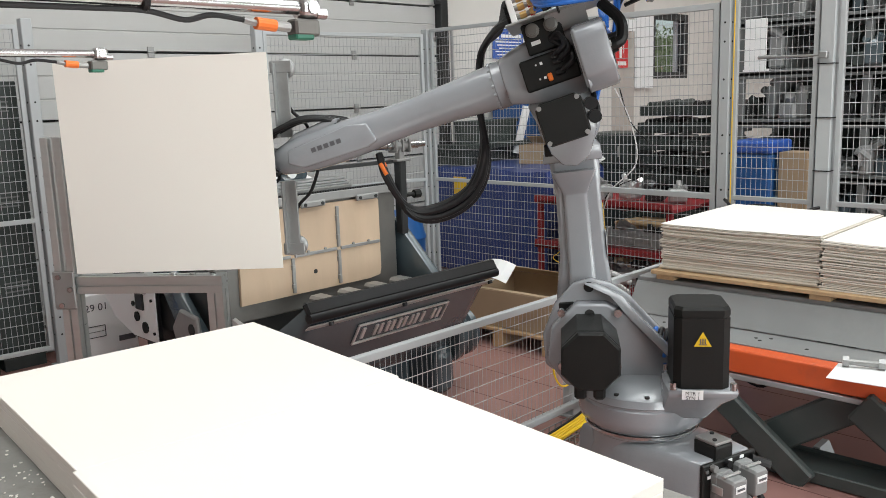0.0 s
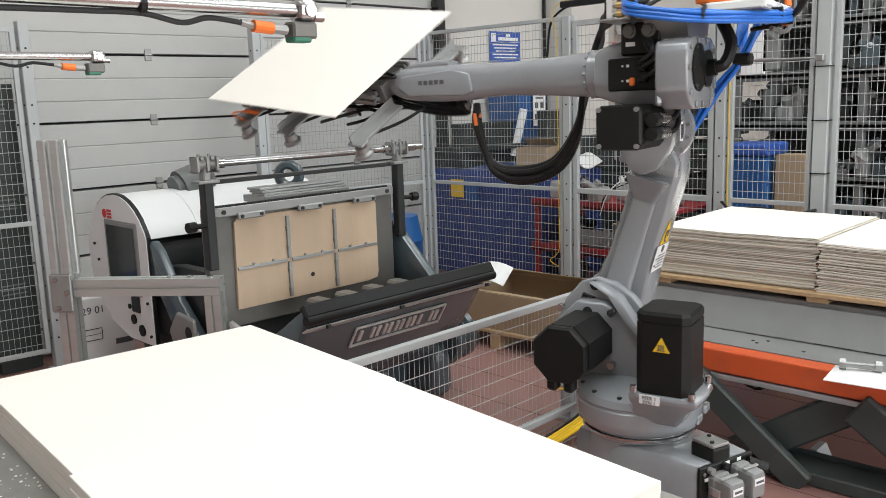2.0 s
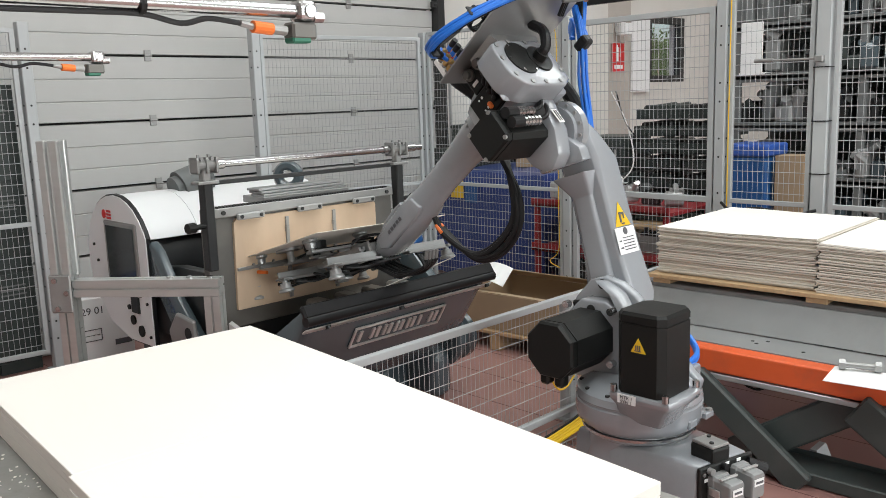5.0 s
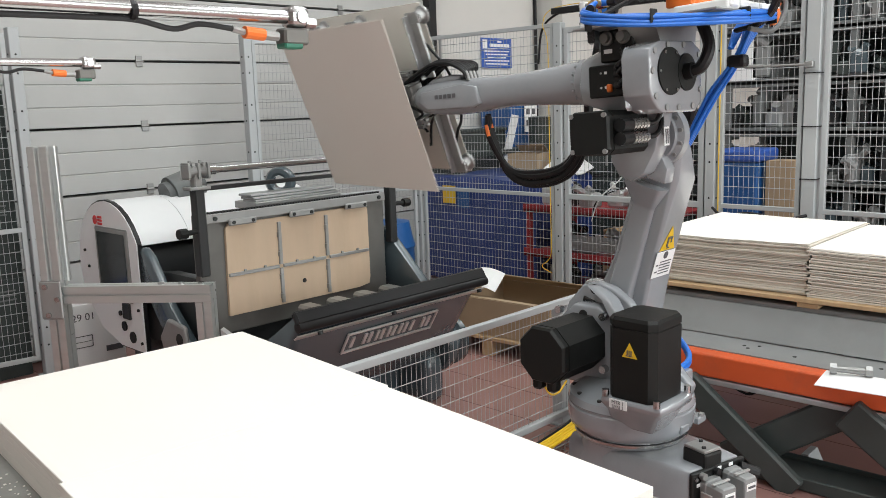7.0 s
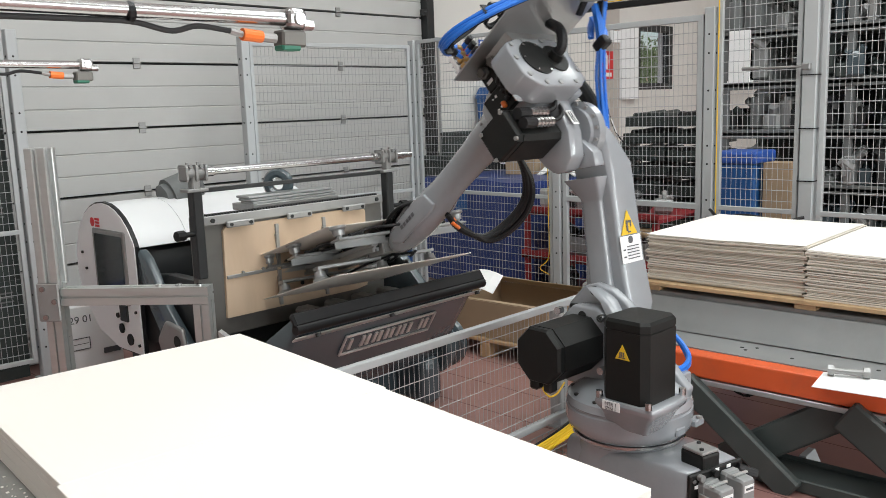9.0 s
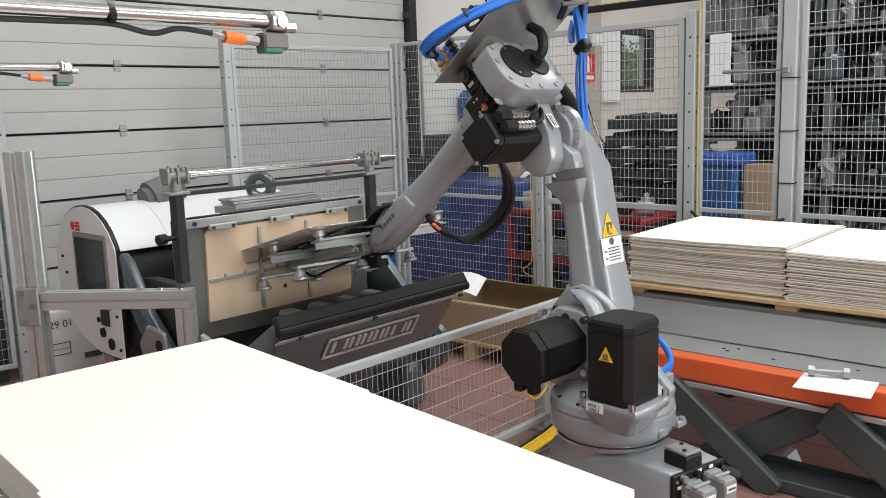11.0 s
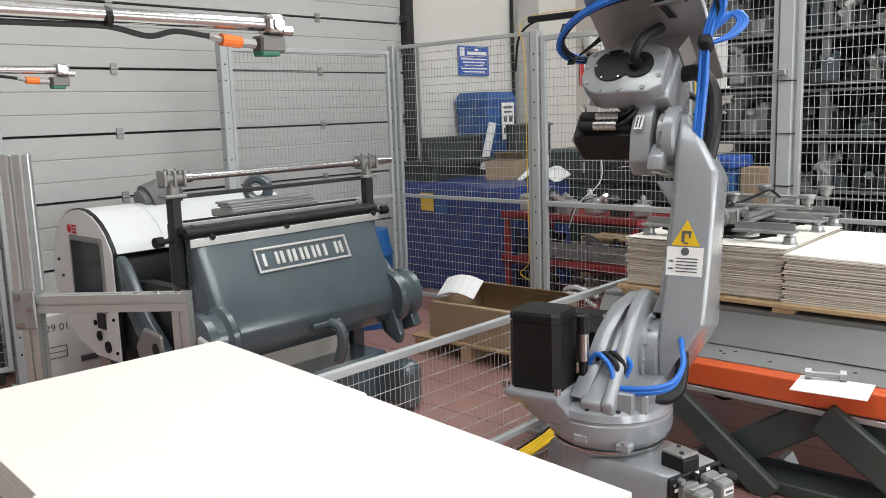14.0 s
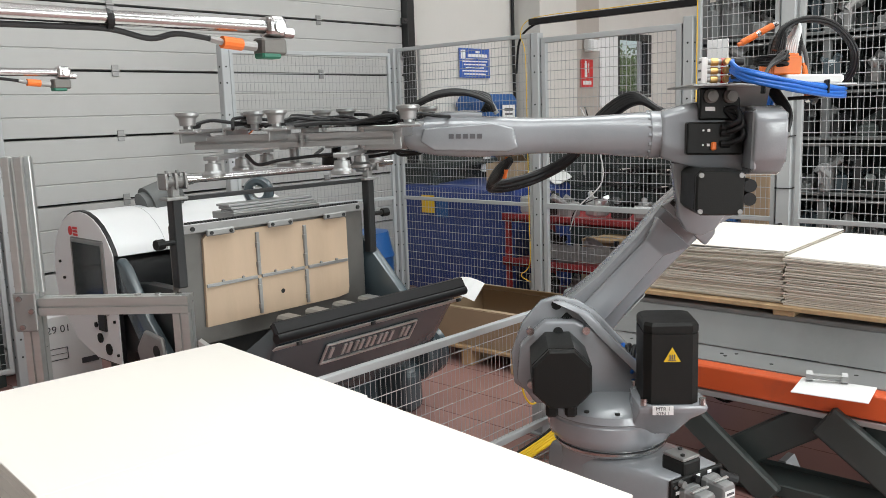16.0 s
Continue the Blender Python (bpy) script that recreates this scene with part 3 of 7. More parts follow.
for i, (cx, cz, w) in enumerate(((-0.055, 0.33, 0.085), (0.055, 0.34, 0.075), (-0.055, 0.19, 0.085), (0.055, 0.20, 0.075))):
    bm = B()
    loft(bm, [[(cx + u * w * f, y, cz + v * 0.11 * f) for u, v in ((-0.5, -0.4), (-0.4, -0.5), (0.4, -0.5), (0.5, -0.4), (0.5, 0.4), (0.4, 0.5), (-0.4, 0.5), (-0.5, 0.4))]
              for y, f in ((-0.455, 1.0), (-0.48, 1.0), (-0.482, 0.93), (-0.545, 0.88), (-0.552, 0.8))])
    bevelled(bm, 0.003)
    hood = part("connector_hood", bm, M_APRON, conn, "grey heavy-duty plug hood with a latch")
    bm = B()
    for sx in (-1, 1):
        box(bm, (cx + sx * (w / 2 + 0.003), -0.49, cz), (0.006, 0.05, 0.03), bevel=0.002)
    box(bm, (cx, -0.512, cz + 0.055), (w, 0.012, 0.008), bevel=0.002)
    part("latch", bm, M_ALU, hood)
    plate_sign("plug_label", (cx, -0.553, cz + 0.015), (1, 0, 0), (0, 0, 1), 0.05, 0.026, M_PAPER, hood)
    plate_sign("print_bar", (cx, -0.5555, cz + 0.015), (1, 0, 0), (0, 0, 1), 0.036, 0.008, M_INK, hood)
    bm = B()
    hose(bm, [(cx, -0.52, cz - 0.03), (cx + 0.01, -0.56, cz - 0.09), (cx + 0.03, -0.56, 0.06), (cx + 0.12, -0.62, 0.02), (cx + 0.4, -0.7 - 0.05 * i, 0.015)], 0.011)
    part("supply_cable", bm, M_RUBBER if i < 2 else M_PAPER, conn, "black supply cable" if i < 2 else "white supply cable")
for cx, cz in ((-0.09, 0.398), (-0.02, 0.40), (0.115, 0.34)):
    bm = B()
    rod(bm, (cx, -0.455, cz), (cx, -0.475, cz), 0.013, 12)
    part("socket", bm, M_STEEL if cz < 0.399 else M_RUBBER, conn)
for cx in (-0.105, 0.0, 0.06):
    plate_sign("port_label", (cx, -0.4555, 0.365 if cx < 0 else 0.405), (1, 0, 0), (0, 0, 1), 0.02, 0.012, M_PAPER, conn)
bm = B()
rod(bm, (0.10, -0.462, 0.385), (0.155, -0.50, 0.36), 0.022, 12)
part("cable_gland", bm, M_RUBBER, conn, "black cable gland")
bm = B()
box(bm, (0.0, 0.0, 0.0), (0.09, 0.11, 0.06), bevel=0.010, seg=2)
stop = part("stop_block", bm, M_BLACK, robot, "black rubber end stop", at=BASE @ pose(-0.018, -0.392, 0.435))
bm = B()
box(bm, (0.0, 0.0, 0.034), (0.085, 0.10, 0.012), bevel=0.003)
part("stop_plate", bm, M_STEEL, stop)
screws("cap_screw", [(-0.02, -0.025, 0.04), (0.02, 0.025, 0.04)], (0, 0, 1), 0.008, 0.006, M_DARK, stop)

# -- turret --
TURRET_POSE = joints(0)[0]
bm = B()
turned(bm, [(0.19, 0.428), (0.222, 0.432), (0.244, 0.452), (0.252, 0.48), (0.252, 0.53), (0.246, 0.535), (0.246, 0.542), (0.252, 0.548), (0.245, 0.575), (0.20, 0.60), (0.05, 0.61)], n=56)
turret = part("turret", bm, M_ROBOT, robot, "cast grey turntable of the robot", True)
bm = B()
prism(bm, [(-0.22, 0.565), (-0.235, 0.62), (-0.20, 0.65), (-0.06, 0.80), (0.05, 0.92), (0.12, 0.965), (0.20, 0.985), (0.27, 0.965), (0.345, 0.88), (0.395, 0.75),
           (0.385, 0.62), (0.30, 0.56)], -0.105, -0.055, "y")
prism(bm, [(-0.22, 0.565), (-0.235, 0.62), (-0.19, 0.64), (-0.02, 0.77), (0.06, 0.86), (0.14, 0.90), (0.26, 0.90), (0.36, 0.80), (0.375, 0.66), (0.30, 0.56)], -0.055, 0.03, "y")
bevelled(bm, 0.012, 3)
part("arm_bracket", bm, M_ROBOT, turret, "cast bracket of the shoulder joint", True)
bm = B()
loft(bm, [[Vector(c) + Vector((u, v, 0)) for u, v in ((-0.02, -0.035), (0.03, -0.035), (0.03, 0.035), (-0.02, 0.035))] for c in
          ((-0.19, 0.05, 0.62), (-0.10, 0.03, 0.72), (0.02, 0.02, 0.84), (0.10, -0.01, 0.93), (0.2, -0.05, 0.97))])
bevelled(bm, 0.01, 2)
part("strut", bm, M_ROBOT, turret, "diagonal cast rib", True)
bm = B()
loft(bm, [[(x0 * f + cx, y0 * f + cy, z) for x0, y0 in ((-0.14, -0.13), (0.14, -0.13), (0.15, 0.0), (0.14, 0.13), (-0.14, 0.13), (-0.15, 0))]
          for z, f, cx, cy in ((0.50, 0.62, -0.13, 0.13), (0.58, 0.74, -0.165, 0.17), (0.625, 0.90, -0.19, 0.20), (0.652, 0.90, -0.19, 0.20))])
bevelled(bm, 0.012, 2)
part("motor_seat", bm, M_ROBOT, turret, "cast seat under the turning motor", True)
bm = B()
box(bm, (-0.02, -0.13, 0.61), (0.26, 0.16, 0.10), bevel=0.02, seg=2)
box(bm, (-0.16, -0.12, 0.615), (0.05, 0.09, 0.085), bevel=0.006)
part("cable_gland_box", bm, M_ROBOT, turret)
bm = B()
motor(bm, (-0.185, 0.20, 0.806), (0.198, 0.215, 0.305), None, 0.13)
mot = part("turning_motor", bm, M_BLACK, turret, "black servo motor standing on the turntable")
screws("cap_screw", [(-0.19 + sx * 0.106, 0.20 + sy * 0.110, 0.652) for sx in (-1, 1) for sy in (-1, 1)], (0, 0, 1), 0.013, 0.026, M_BRIGHT, mot)
bm = B()
rod(bm, (-0.13, 0.055, 0.75), (-0.13, 0.055, 0.86), 0.022, 14)
part("motor_plug", bm, M_BRIGHT, mot, "metal cable plug")
bm = B()
rod(bm, (-0.13, 0.055, 0.86), (-0.13, 0.055, 0.93), 0.026, 12)
part("plug_cap", bm, M_RUBBER, mot)
bm = B()
rod(bm, (-0.13, 0.055, 0.75), (-0.13, 0.055, 0.66), 0.018, 12)
part("plug_boot", bm, M_RUBBER, mot)
for a, b in (((-0.185, 0.309, 0.842), (-1, 0, 0)),):
    plate_sign("warning_triangle", a, b, (0, 0, 1), 0.062, 0.055, M_YELLOW, mot, "yellow hot-surface warning triangle", tri=True)
    o = Vector(b).cross(Vector((0, 0, 1)))
    bars(Vector(a) + o * 0.0, b, (0, 0, 1), [(-0.008, -0.008, 0.004, 0.018), (0, -0.008, 0.004, 0.018), (0.008, -0.008, 0.004, 0.018), (0, -0.02, 0.028, 0.003)], M_INK, mot)
plate_sign("motor_tag", (-0.150, 0.329, 0.638), (-1, 0, 0), (0, 0, 1), 0.075, 0.035, M_PAPER, turret, "white tag with a two-line code")
for txt, dz in (("MTR 1", 0.007), ("SYN 1", -0.010)):
    cu = bpy.data.curves.new("tag_text", "FONT")
    cu.body, cu.size, cu.align_x, cu.extrude = txt, 0.019, "CENTER", 0.0006
    tx = new("tag_text", cu)
    cu.materials.append(M_INK)
    tx.parent = turret
    tx.matrix_local = Matrix.Translation((-0.150, 0.3325, 0.631 + dz)) @ Matrix(((-1, 0, 0, 0), (0, 0, 1, 0), (0, 1, 0, 0), (0, 0, 0, 1)))
bm = B()
rx = Matrix.Rotation(radians(-90), 4, "X")
motor(bm, (0.212, 0.172, 0.75), (0.218, 0.222, 0.285), rx)
box(bm, (0.18, 0.275, 0.63), (0.045, 0.05, 0.06), bevel=0.01)
box(bm, (0.25, 0.275, 0.63), (0.045, 0.05, 0.06), bevel=0.01)
part("shoulder_motor", bm, M_BLACK, turret, "black servo motor of the shoulder joint")
screws("cap_screw", circle((0.209, 0.03, 0.76), (0, 1, 0), 0.155, 4, radians(45)), (0, 1, 0), 0.016, 0.03, M_BRIGHT, turret)
for a, b, r in (((0.208, 0.034, 0.86), (0.208, 0.028, 0.86), 0.02), ((0.208, -0.049, 0.952), (0.208, -0.06, 0.952), 0.021)):
    bm = B()
    rod(bm, a, b, r, 16)
    part("bore", bm, M_DARK, turret)
bm = B()
box(bm, (-0.215, -0.145, 0.46), (0.05, 0.06, 0.03), bevel=0.006)
part("lug", bm, M_ROBOT, turret)
bm = B()
box(bm, (-0.24, 0.02, 0.475), (0.03, 0.06, 0.035), bevel=0.006)
part("lug", bm, M_ROBOT, turret)
bm = B()
rod(bm, (-0.23, -0.15, 0.475), (-0.23, -0.15, 0.485), 0.013, 10)
part("lug_bolt", bm, M_STEEL, turret)
screws("ring_bolt", circle((0, 0, 0.583), (0, 0, 1), 0.225, 12), (0, 0, 1), 0.010, 0.007, M_DARK, turret)
bm = B()
turned(bm, [(0.165, 0.0), (0.165, 0.03), (0.145, 0.035), (0.145, 0.075), (0.13, 0.08)], Matrix.Translation((A1, -0.09, Z2)) @ Matrix.Rotation(radians(90), 4, "X"), 36)
boltring(bm, (A1, -0.12, Z2), (0, -1, 0), 0.155, 14, 0.009, 0.012)
part("shoulder_gear", bm, M_ROBOT, turret, "round grey gear housing with a ring of bolts", True)
# hoses looping behind the bracket
for k, mat in enumerate((M_BLUE, M_RUBBER, M_RUBBER, M_BLUE)):
    bm = B()
    d = 0.02 * k
    hose(bm, [(-0.05 + d, -0.02, 0.64), (-0.10 + d, 0.04 - d, 0.72), (-0.12 + d, 0.0 - d, 0.78), (-0.14 + d, -0.06 - d, 0.74), (-0.15 + d, -0.08, 0.66)], 0.010)
    part("loop_hose", bm, mat, turret, "blue air hose" if mat is M_BLUE else "black cable")
bm = B()
for d in (0.0, 0.03):
    hose(bm, [(-0.11, 0.0, 0.655 - d / 2), (-0.15, -0.10, 0.665 - d / 2), (-0.14, -0.21, 0.675 - d / 2), (-0.09, -0.285, 0.695 - d / 2), (-0.02, -0.305, 0.745), (0.05, -0.28, 0.79), (0.13, -0.25, 0.82)], 0.011)
part("air_hose", bm, M_BLUE, turret, "pair of blue air hoses")

bm = B()
hose(bm, [(-0.06, -0.16, 0.605), (0.0, -0.235, 0.60), (0.06, -0.265, 0.625), (0.10, -0.265, 0.69), (0.14, -0.25, 0.77)], 0.027, 12)
for k in range(3):
    rod(bm, (-0.075 + 0.012 * k, -0.14 - 0.018 * k, 0.607), (-0.068 + 0.012 * k, -0.150 - 0.018 * k, 0.606), 0.033, 16)
part("conduit", bm, M_RUBBER, turret, "thick black conduit with a threaded gland", True)

# -- lower arm --
bm = B()


def section(z, x0, x1, y0, y1, k=0.022):
    return [(x0 + k, y0, z), (x1 - k, y0, z), (x1, y0 + k, z), (x1, y1 - k, z), (x1 - k, y1, z), (x0 + k, y1, z), (x0, y1 - k, z), (x0, y0 + k, z)]


loft(bm, [section(-0.15, -0.03, 0.06, -0.20, -0.17, 0.008), section(-0.11, -0.09, 0.12, -0.215, -0.165, 0.012), section(0.0, -0.125, 0.135, -0.265, -0.165, 0.014),
          section(0.13, -0.125, 0.12, -0.345, -0.165, 0.014), section(0.35, -0.108, 0.085, -0.345, -0.17, 0.014), section(0.60, -0.105, 0.08, -0.345, -0.175, 0.014),
          section(0.74, -0.11, 0.095, -0.345, -0.168), section(0.86, -0.095, 0.10, -0.275, -0.162), section(0.95, -0.06, 0.075, -0.215, -0.16, 0.012), section(0.985, -0.03, 0.04, -0.19, -0.16, 0.008)])
bmesh.ops.recalc_face_normals(bm, faces=bm.faces)
bevelled(bm, 0.012, 3, 20)
lower = part("lower_arm", bm, M_ROBOT, robot, "cast grey lower arm of the robot", True)
bm = B()
box(bm, (0.075, -0.1, 0.14), (0.07, 0.10, 0.075), bevel=0.008)
part("stop_pad", bm, M_BLACK, lower, "black rubber stop")
bm = B()
loft(bm, [section(0.16, -0.07, 0.07, -0.17, -0.11, 0.012), section(0.25, -0.055, 0.055, -0.185, -0.135, 0.01), section(0.6, -0.05, 0.05, -0.185, -0.15, 0.01), section(0.7, -0.09, 0.09, -0.185, -0.09, 0.01)])
bmesh.ops.recalc_face_normals(bm, faces=bm.faces)
bevelled(bm, 0.008, 2, 20)
part("arm_rib", bm, M_ROBOT, lower, "", True)
bm = B()
turned(bm, [(0.10, -0.02), (0.10, 0.0), (0.125, 0.01), (0.125, 0.05), (0.11, 0.06)], Matrix.Translation((0, -0.105, 0.90)) @ Matrix.Rotation(radians(90), 4, "X"), 36)
part("elbow_gear", bm, M_ROBOT, lower, "round grey gear housing", True)
screws("gear_bolt", circle((0, -0.115, 0.90), (0, 1, 0), 0.113, 14), (0, 1, 0), 0.008, 0.010, M_STEEL, lower)
bm = B()
prism(bm, [(-0.12, 0.74), (0.12, 0.74), (0.10, 0.82), (0.04, 0.86), (-0.06, 0.86), (-0.115, 0.80)], -0.125, -0.06, "y")
bevelled(bm, 0.01, 2)
part("fork", bm, M_ROBOT, lower, "", True)
bm = B()
rod(bm, (-0.045, -0.06, 0.80), (-0.045, -0.055, 0.80), 0.024, 16)
box(bm, (0.035, -0.058, 0.795), (0.04, 0.012, 0.045), bevel=0.004)
box(bm, (0.088, -0.058, 0.795), (0.035, 0.012, 0.05), bevel=0.004)
part("buffer", bm, M_DARK, lower, "black rubber buffer")
# warning sticker and instruction plate on the rear face
plate_sign("warning_triangle", (-0.1085, -0.245, 0.49), (0, -1, 0), (0, 0, 1), 0.115, 0.105, M_YELLOW, lower, "yellow crushing-hazard warning triangle", tri=True)
bars((-0.1085, -0.245, 0.48), (0, -1, 0), (0, 0, 1), [(-0.012, -0.005, 0.012, 0.045), (0.006, 0.012, 0.03, 0.010), (0.014, 0.0, 0.008, 0.022), (0.0, -0.032, 0.02, 0.006)], M_INK, lower)
plate_sign("instruction_plate", (-0.1095, -0.245, 0.375), (0, -1, 0), (0, 0, 1), 0.145, 0.115, M_PAPER, lower, "white instruction plate with small print")
bars((-0.1095, -0.245, 0.375), (0, -1, 0), (0, 0, 1), [(0.01, 0.012 - 0.013 * i, 0.085, 0.004) for i in range(5)] + [(-0.052, 0.0, 0.016, 0.006), (-0.052, -0.03, 0.018, 0.006)], M_INK, lower)
bm = B()
rod(bm, (-0.111, -0.245, 0.415), (-0.1135, -0.245, 0.415), 0.016, 20)
part("print_disc", bm, M_INK, lower)

# -- forearm --
bm = B()
ring = lambda x, w, h, c, e=2.6, n=28: [Vector((x, w * math.copysign(abs(math.cos(a)) ** (2 / e), math.cos(a)), c + h * math.copysign(abs(math.sin(a)) ** (2 / e), math.sin(a)))) for a in (2 * math.pi * i / n for i in range(n))]
loft(bm, [ring(0.16, 0.088, 0.09, A3, 2), ring(0.20, 0.09, 0.092, A3, 2), ring(0.205, 0.086, 0.087, A3, 2), ring(0.26, 0.083, 0.085, A3, 2.2), ring(0.38, 0.070, 0.075, A3, 2.4),
          ring(0.55, 0.064, 0.068, A3), ring(0.66, 0.066, 0.070, A3 - 0.002), ring(0.74, 0.078, 0.076, A3 - 0.004, 2.8), ring(0.88, 0.082, 0.080, A3 - 0.004, 3),
          ring(1.00, 0.080, 0.076, A3 - 0.002, 3), ring(1.07, 0.076, 0.068, A3, 3), ring(1.12, 0.066, 0.056, A3, 2.6), ring(1.145, 0.045, 0.036, A3, 2.4)])
bmesh.ops.recalc_face_normals(bm, faces=bm.faces)
fore = part("forearm", bm, M_ROBOT, robot, "long tapered grey forearm of the robot", True)
for sy in (-1, 1):
    bm = B()
    loft(bm, [[(x, sy * y, A3 + z) for x, z in ((0.70, -0.045), (0.74, -0.06), (1.02, -0.055), (1.075, -0.02), (1.06, 0.03), (0.80, 0.05), (0.72, 0.03))] for y in (0.06, 0.088)])
    bmesh.ops.recalc_face_normals(bm, faces=bm.faces)
    bevelled(bm, 0.008, 3)
    part("side_cover", bm, M_ROBOT, fore, "smooth grey side cover", True)
    # maker's lettering, as plain strokes
    for i in range(5):
        plate_sign("maker_mark", (0.90 + sy * (-0.055 + 0.027 * i) * -1, sy * 0.0885, A3 + 0.0), (-sy, 0, 0), (0, 0, 1), 0.019, 0.018, M_INK, fore)
bm = B()
loft(bm, [ring(0.84, 0.045, 0.012, A3 + 0.078, 3), ring(0.90, 0.05, 0.02, A3 + 0.078, 3), ring(1.02, 0.045, 0.018, A3 + 0.072, 3), ring(1.08, 0.03, 0.01, A3 + 0.055, 3)])
bmesh.ops.recalc_face_normals(bm, faces=bm.faces)
part("top_cover", bm, M_ROBOT, fore, "", True)
screws("collar_bolt", circle((0.203, 0, A3), (1, 0, 0), 0.086, 16), (1, 0, 0), 0.007, 0.010, M_ROBOT, fore)
# elbow housing
bm = B()
loft(bm, [[(x, y, z) for y, z in ((-y1, zb), (y2, zb), (y2 + 0.02, zb + 0.06), (y2, zt - 0.02), (y2 - 0.04, zt), (-y1 + 0.03, zt), (-y1, zt - 0.03))]
          for x, y1, y2, zb, zt in ((-0.18, 0.12, 0.12, 0.18, 0.44), (0.02, 0.12, 0.11, 0.19, 0.44), (0.10, 0.105, 0.10, 0.21, 0.425), (0.165, 0.092, 0.09, 0.23, 0.405))])
bmesh.ops.recalc_face_normals(bm, faces=bm.faces)
bevelled(bm, 0.012, 3, 25)
part("elbow_housing", bm, M_ROBOT, fore, "cast grey elbow housing", True)
bm = B()
prism(bm, [(-0.15, 0.20), (0.11, 0.21), (0.092, 0.10), (0.08, 0.0), (0.05, -0.055), (0.0, -0.075), (-0.06, -0.05), (-0.115, 0.04)], -0.055, 0.035, "y")
bevelled(bm, 0.012, 2)
part("elbow_bracket", bm, M_ROBOT, fore, "cast bracket below the elbow", True)
bm = B()
prof = [(-0.115, 0.20), (-0.06, 0.163), (0.185, 0.163), (0.225, 0.178), (0.275, 0.228), (0.283, 0.26), (0.283, 0.375), (0.268, 0.408), (0.20, 0.432), (-0.05, 0.438), (-0.115, 0.405)]
prof = [(0.085 + (y - 0.085) * 0.92, 0.305 + (z - 0.305) * 0.92) for y, z in prof]
prism(bm, prof, -0.238, -0.125, "x")
bevelled(bm, 0.009, 3, 20)
box(bm, (-0.13, 0.08, 0.30), (0.02, 0.34, 0.22), bevel=0.01)
rear = part("rear_cover", bm, M_ROBOT, fore, "rounded grey gearbox cover", True)
bm = B()
turned(bm, [(0.083, 0.0), (0.083, 0.006), (0.0, 0.007)], Matrix.Translation((-0.238, 0.132, 0.318)) @ Matrix.Rotation(radians(-90), 4, "Y"), 32)
part("cover_disc", bm, M_BLACK, rear, "black round cover disc", True)
bm = B()
turned(bm, [(0.066, 0.0), (0.066, 0.008), (0.0, 0.009)], Matrix.Translation((-0.238, 0.02, 0.315)) @ Matrix.Rotation(radians(-90), 4, "Y"), 28)
rod(bm, (-0.238, 0.03, 0.315), (-0.275, 0.03, 0.318), 0.03, 14)
part("cover_disc", bm, M_BLACK, rear, "smaller black cover disc with a cable entry", True)
screws("cover_screw", [(-0.236, 0.085 + (y - 0.085) * 0.92, 0.305 + (z - 0.305) * 0.92) for y, z in ((-0.09, 0.385), (-0.095, 0.25), (-0.03, 0.186), (0.08, 0.182), (0.17, 0.184), (0.245, 0.228), (0.264, 0.32), (0.245, 0.395), (0.15, 0.418), (0.03, 0.42))],
       (-1, 0, 0), 0.011, 0.007, M_APRON, rear)
screws("disc_screw", circle((-0.241, 0.132, 0.318), (-1, 0, 0), 0.074, 6), (-1, 0, 0), 0.006, 0.006, M_BRIGHT, rear)
# black connector recess on the left of the housing
bm = B()
box(bm, (-0.015, 0.13, 0.305), (0.205, 0.05, 0.118), bevel=0.006)
rec = part("connector_bay", bm, M_BLACK, fore, "black connector bay on the elbow")
bm = B()
for z in (0.282, 0.335):
    rod(bm, (0.03, 0.154, z), (0.03, 0.159, z), 0.004, 8)
    box(bm, (0.010, 0.155, z), (0.010, 0.004, 0.010))
part("print_mark", bm, M_PAPER, rec)
bm = B()
box(bm, (-0.008, 0.16, 0.278), (0.018, 0.02, 0.030), bevel=0.004)
part("plug", bm, M_ORANGE, rec, "orange plug")
bm = B()
for z, x in ((0.325, -0.07), (0.285, -0.075), (0.345, -0.06)):
    hose(bm, [(-0.045, 0.155, z), (x, 0.185, z + 0.01), (x - 0.03, 0.19, z + 0.03), (x - 0.02, 0.17, z + 0.07), (-0.05, 0.14, 0.41)], 0.010)
    rod(bm, (-0.035, 0.158, z), (-0.065, 0.165, z), 0.013, 12)
part("cable", bm, M_RUBBER, rec)
bm = B()
box(bm, (-0.03, 0.11, 0.43), (0.145, 0.06, 0.115), bevel=0.006)
sockets = part("socket_plate", bm, M_BLACK, fore, "black socket plate")
for x in (-0.065, 0.005):
    bm = B()
    turned(bm, [(0.026, 0.0), (0.026, 0.012), (0.018, 0.014), (0.018, 0.03), (0.0, 0.031)], Matrix.Translation((x, 0.14, 0.458)) @ Matrix.Rotation(radians(-90), 4, "X"), 16)
    part("socket", bm, M_CHASE, sockets, "round metal socket")
    plate_sign("socket_label", (x, 0.1405, 0.412), (-1, 0, 0), (0, 0, 1), 0.035, 0.015, M_PAPER, sockets)
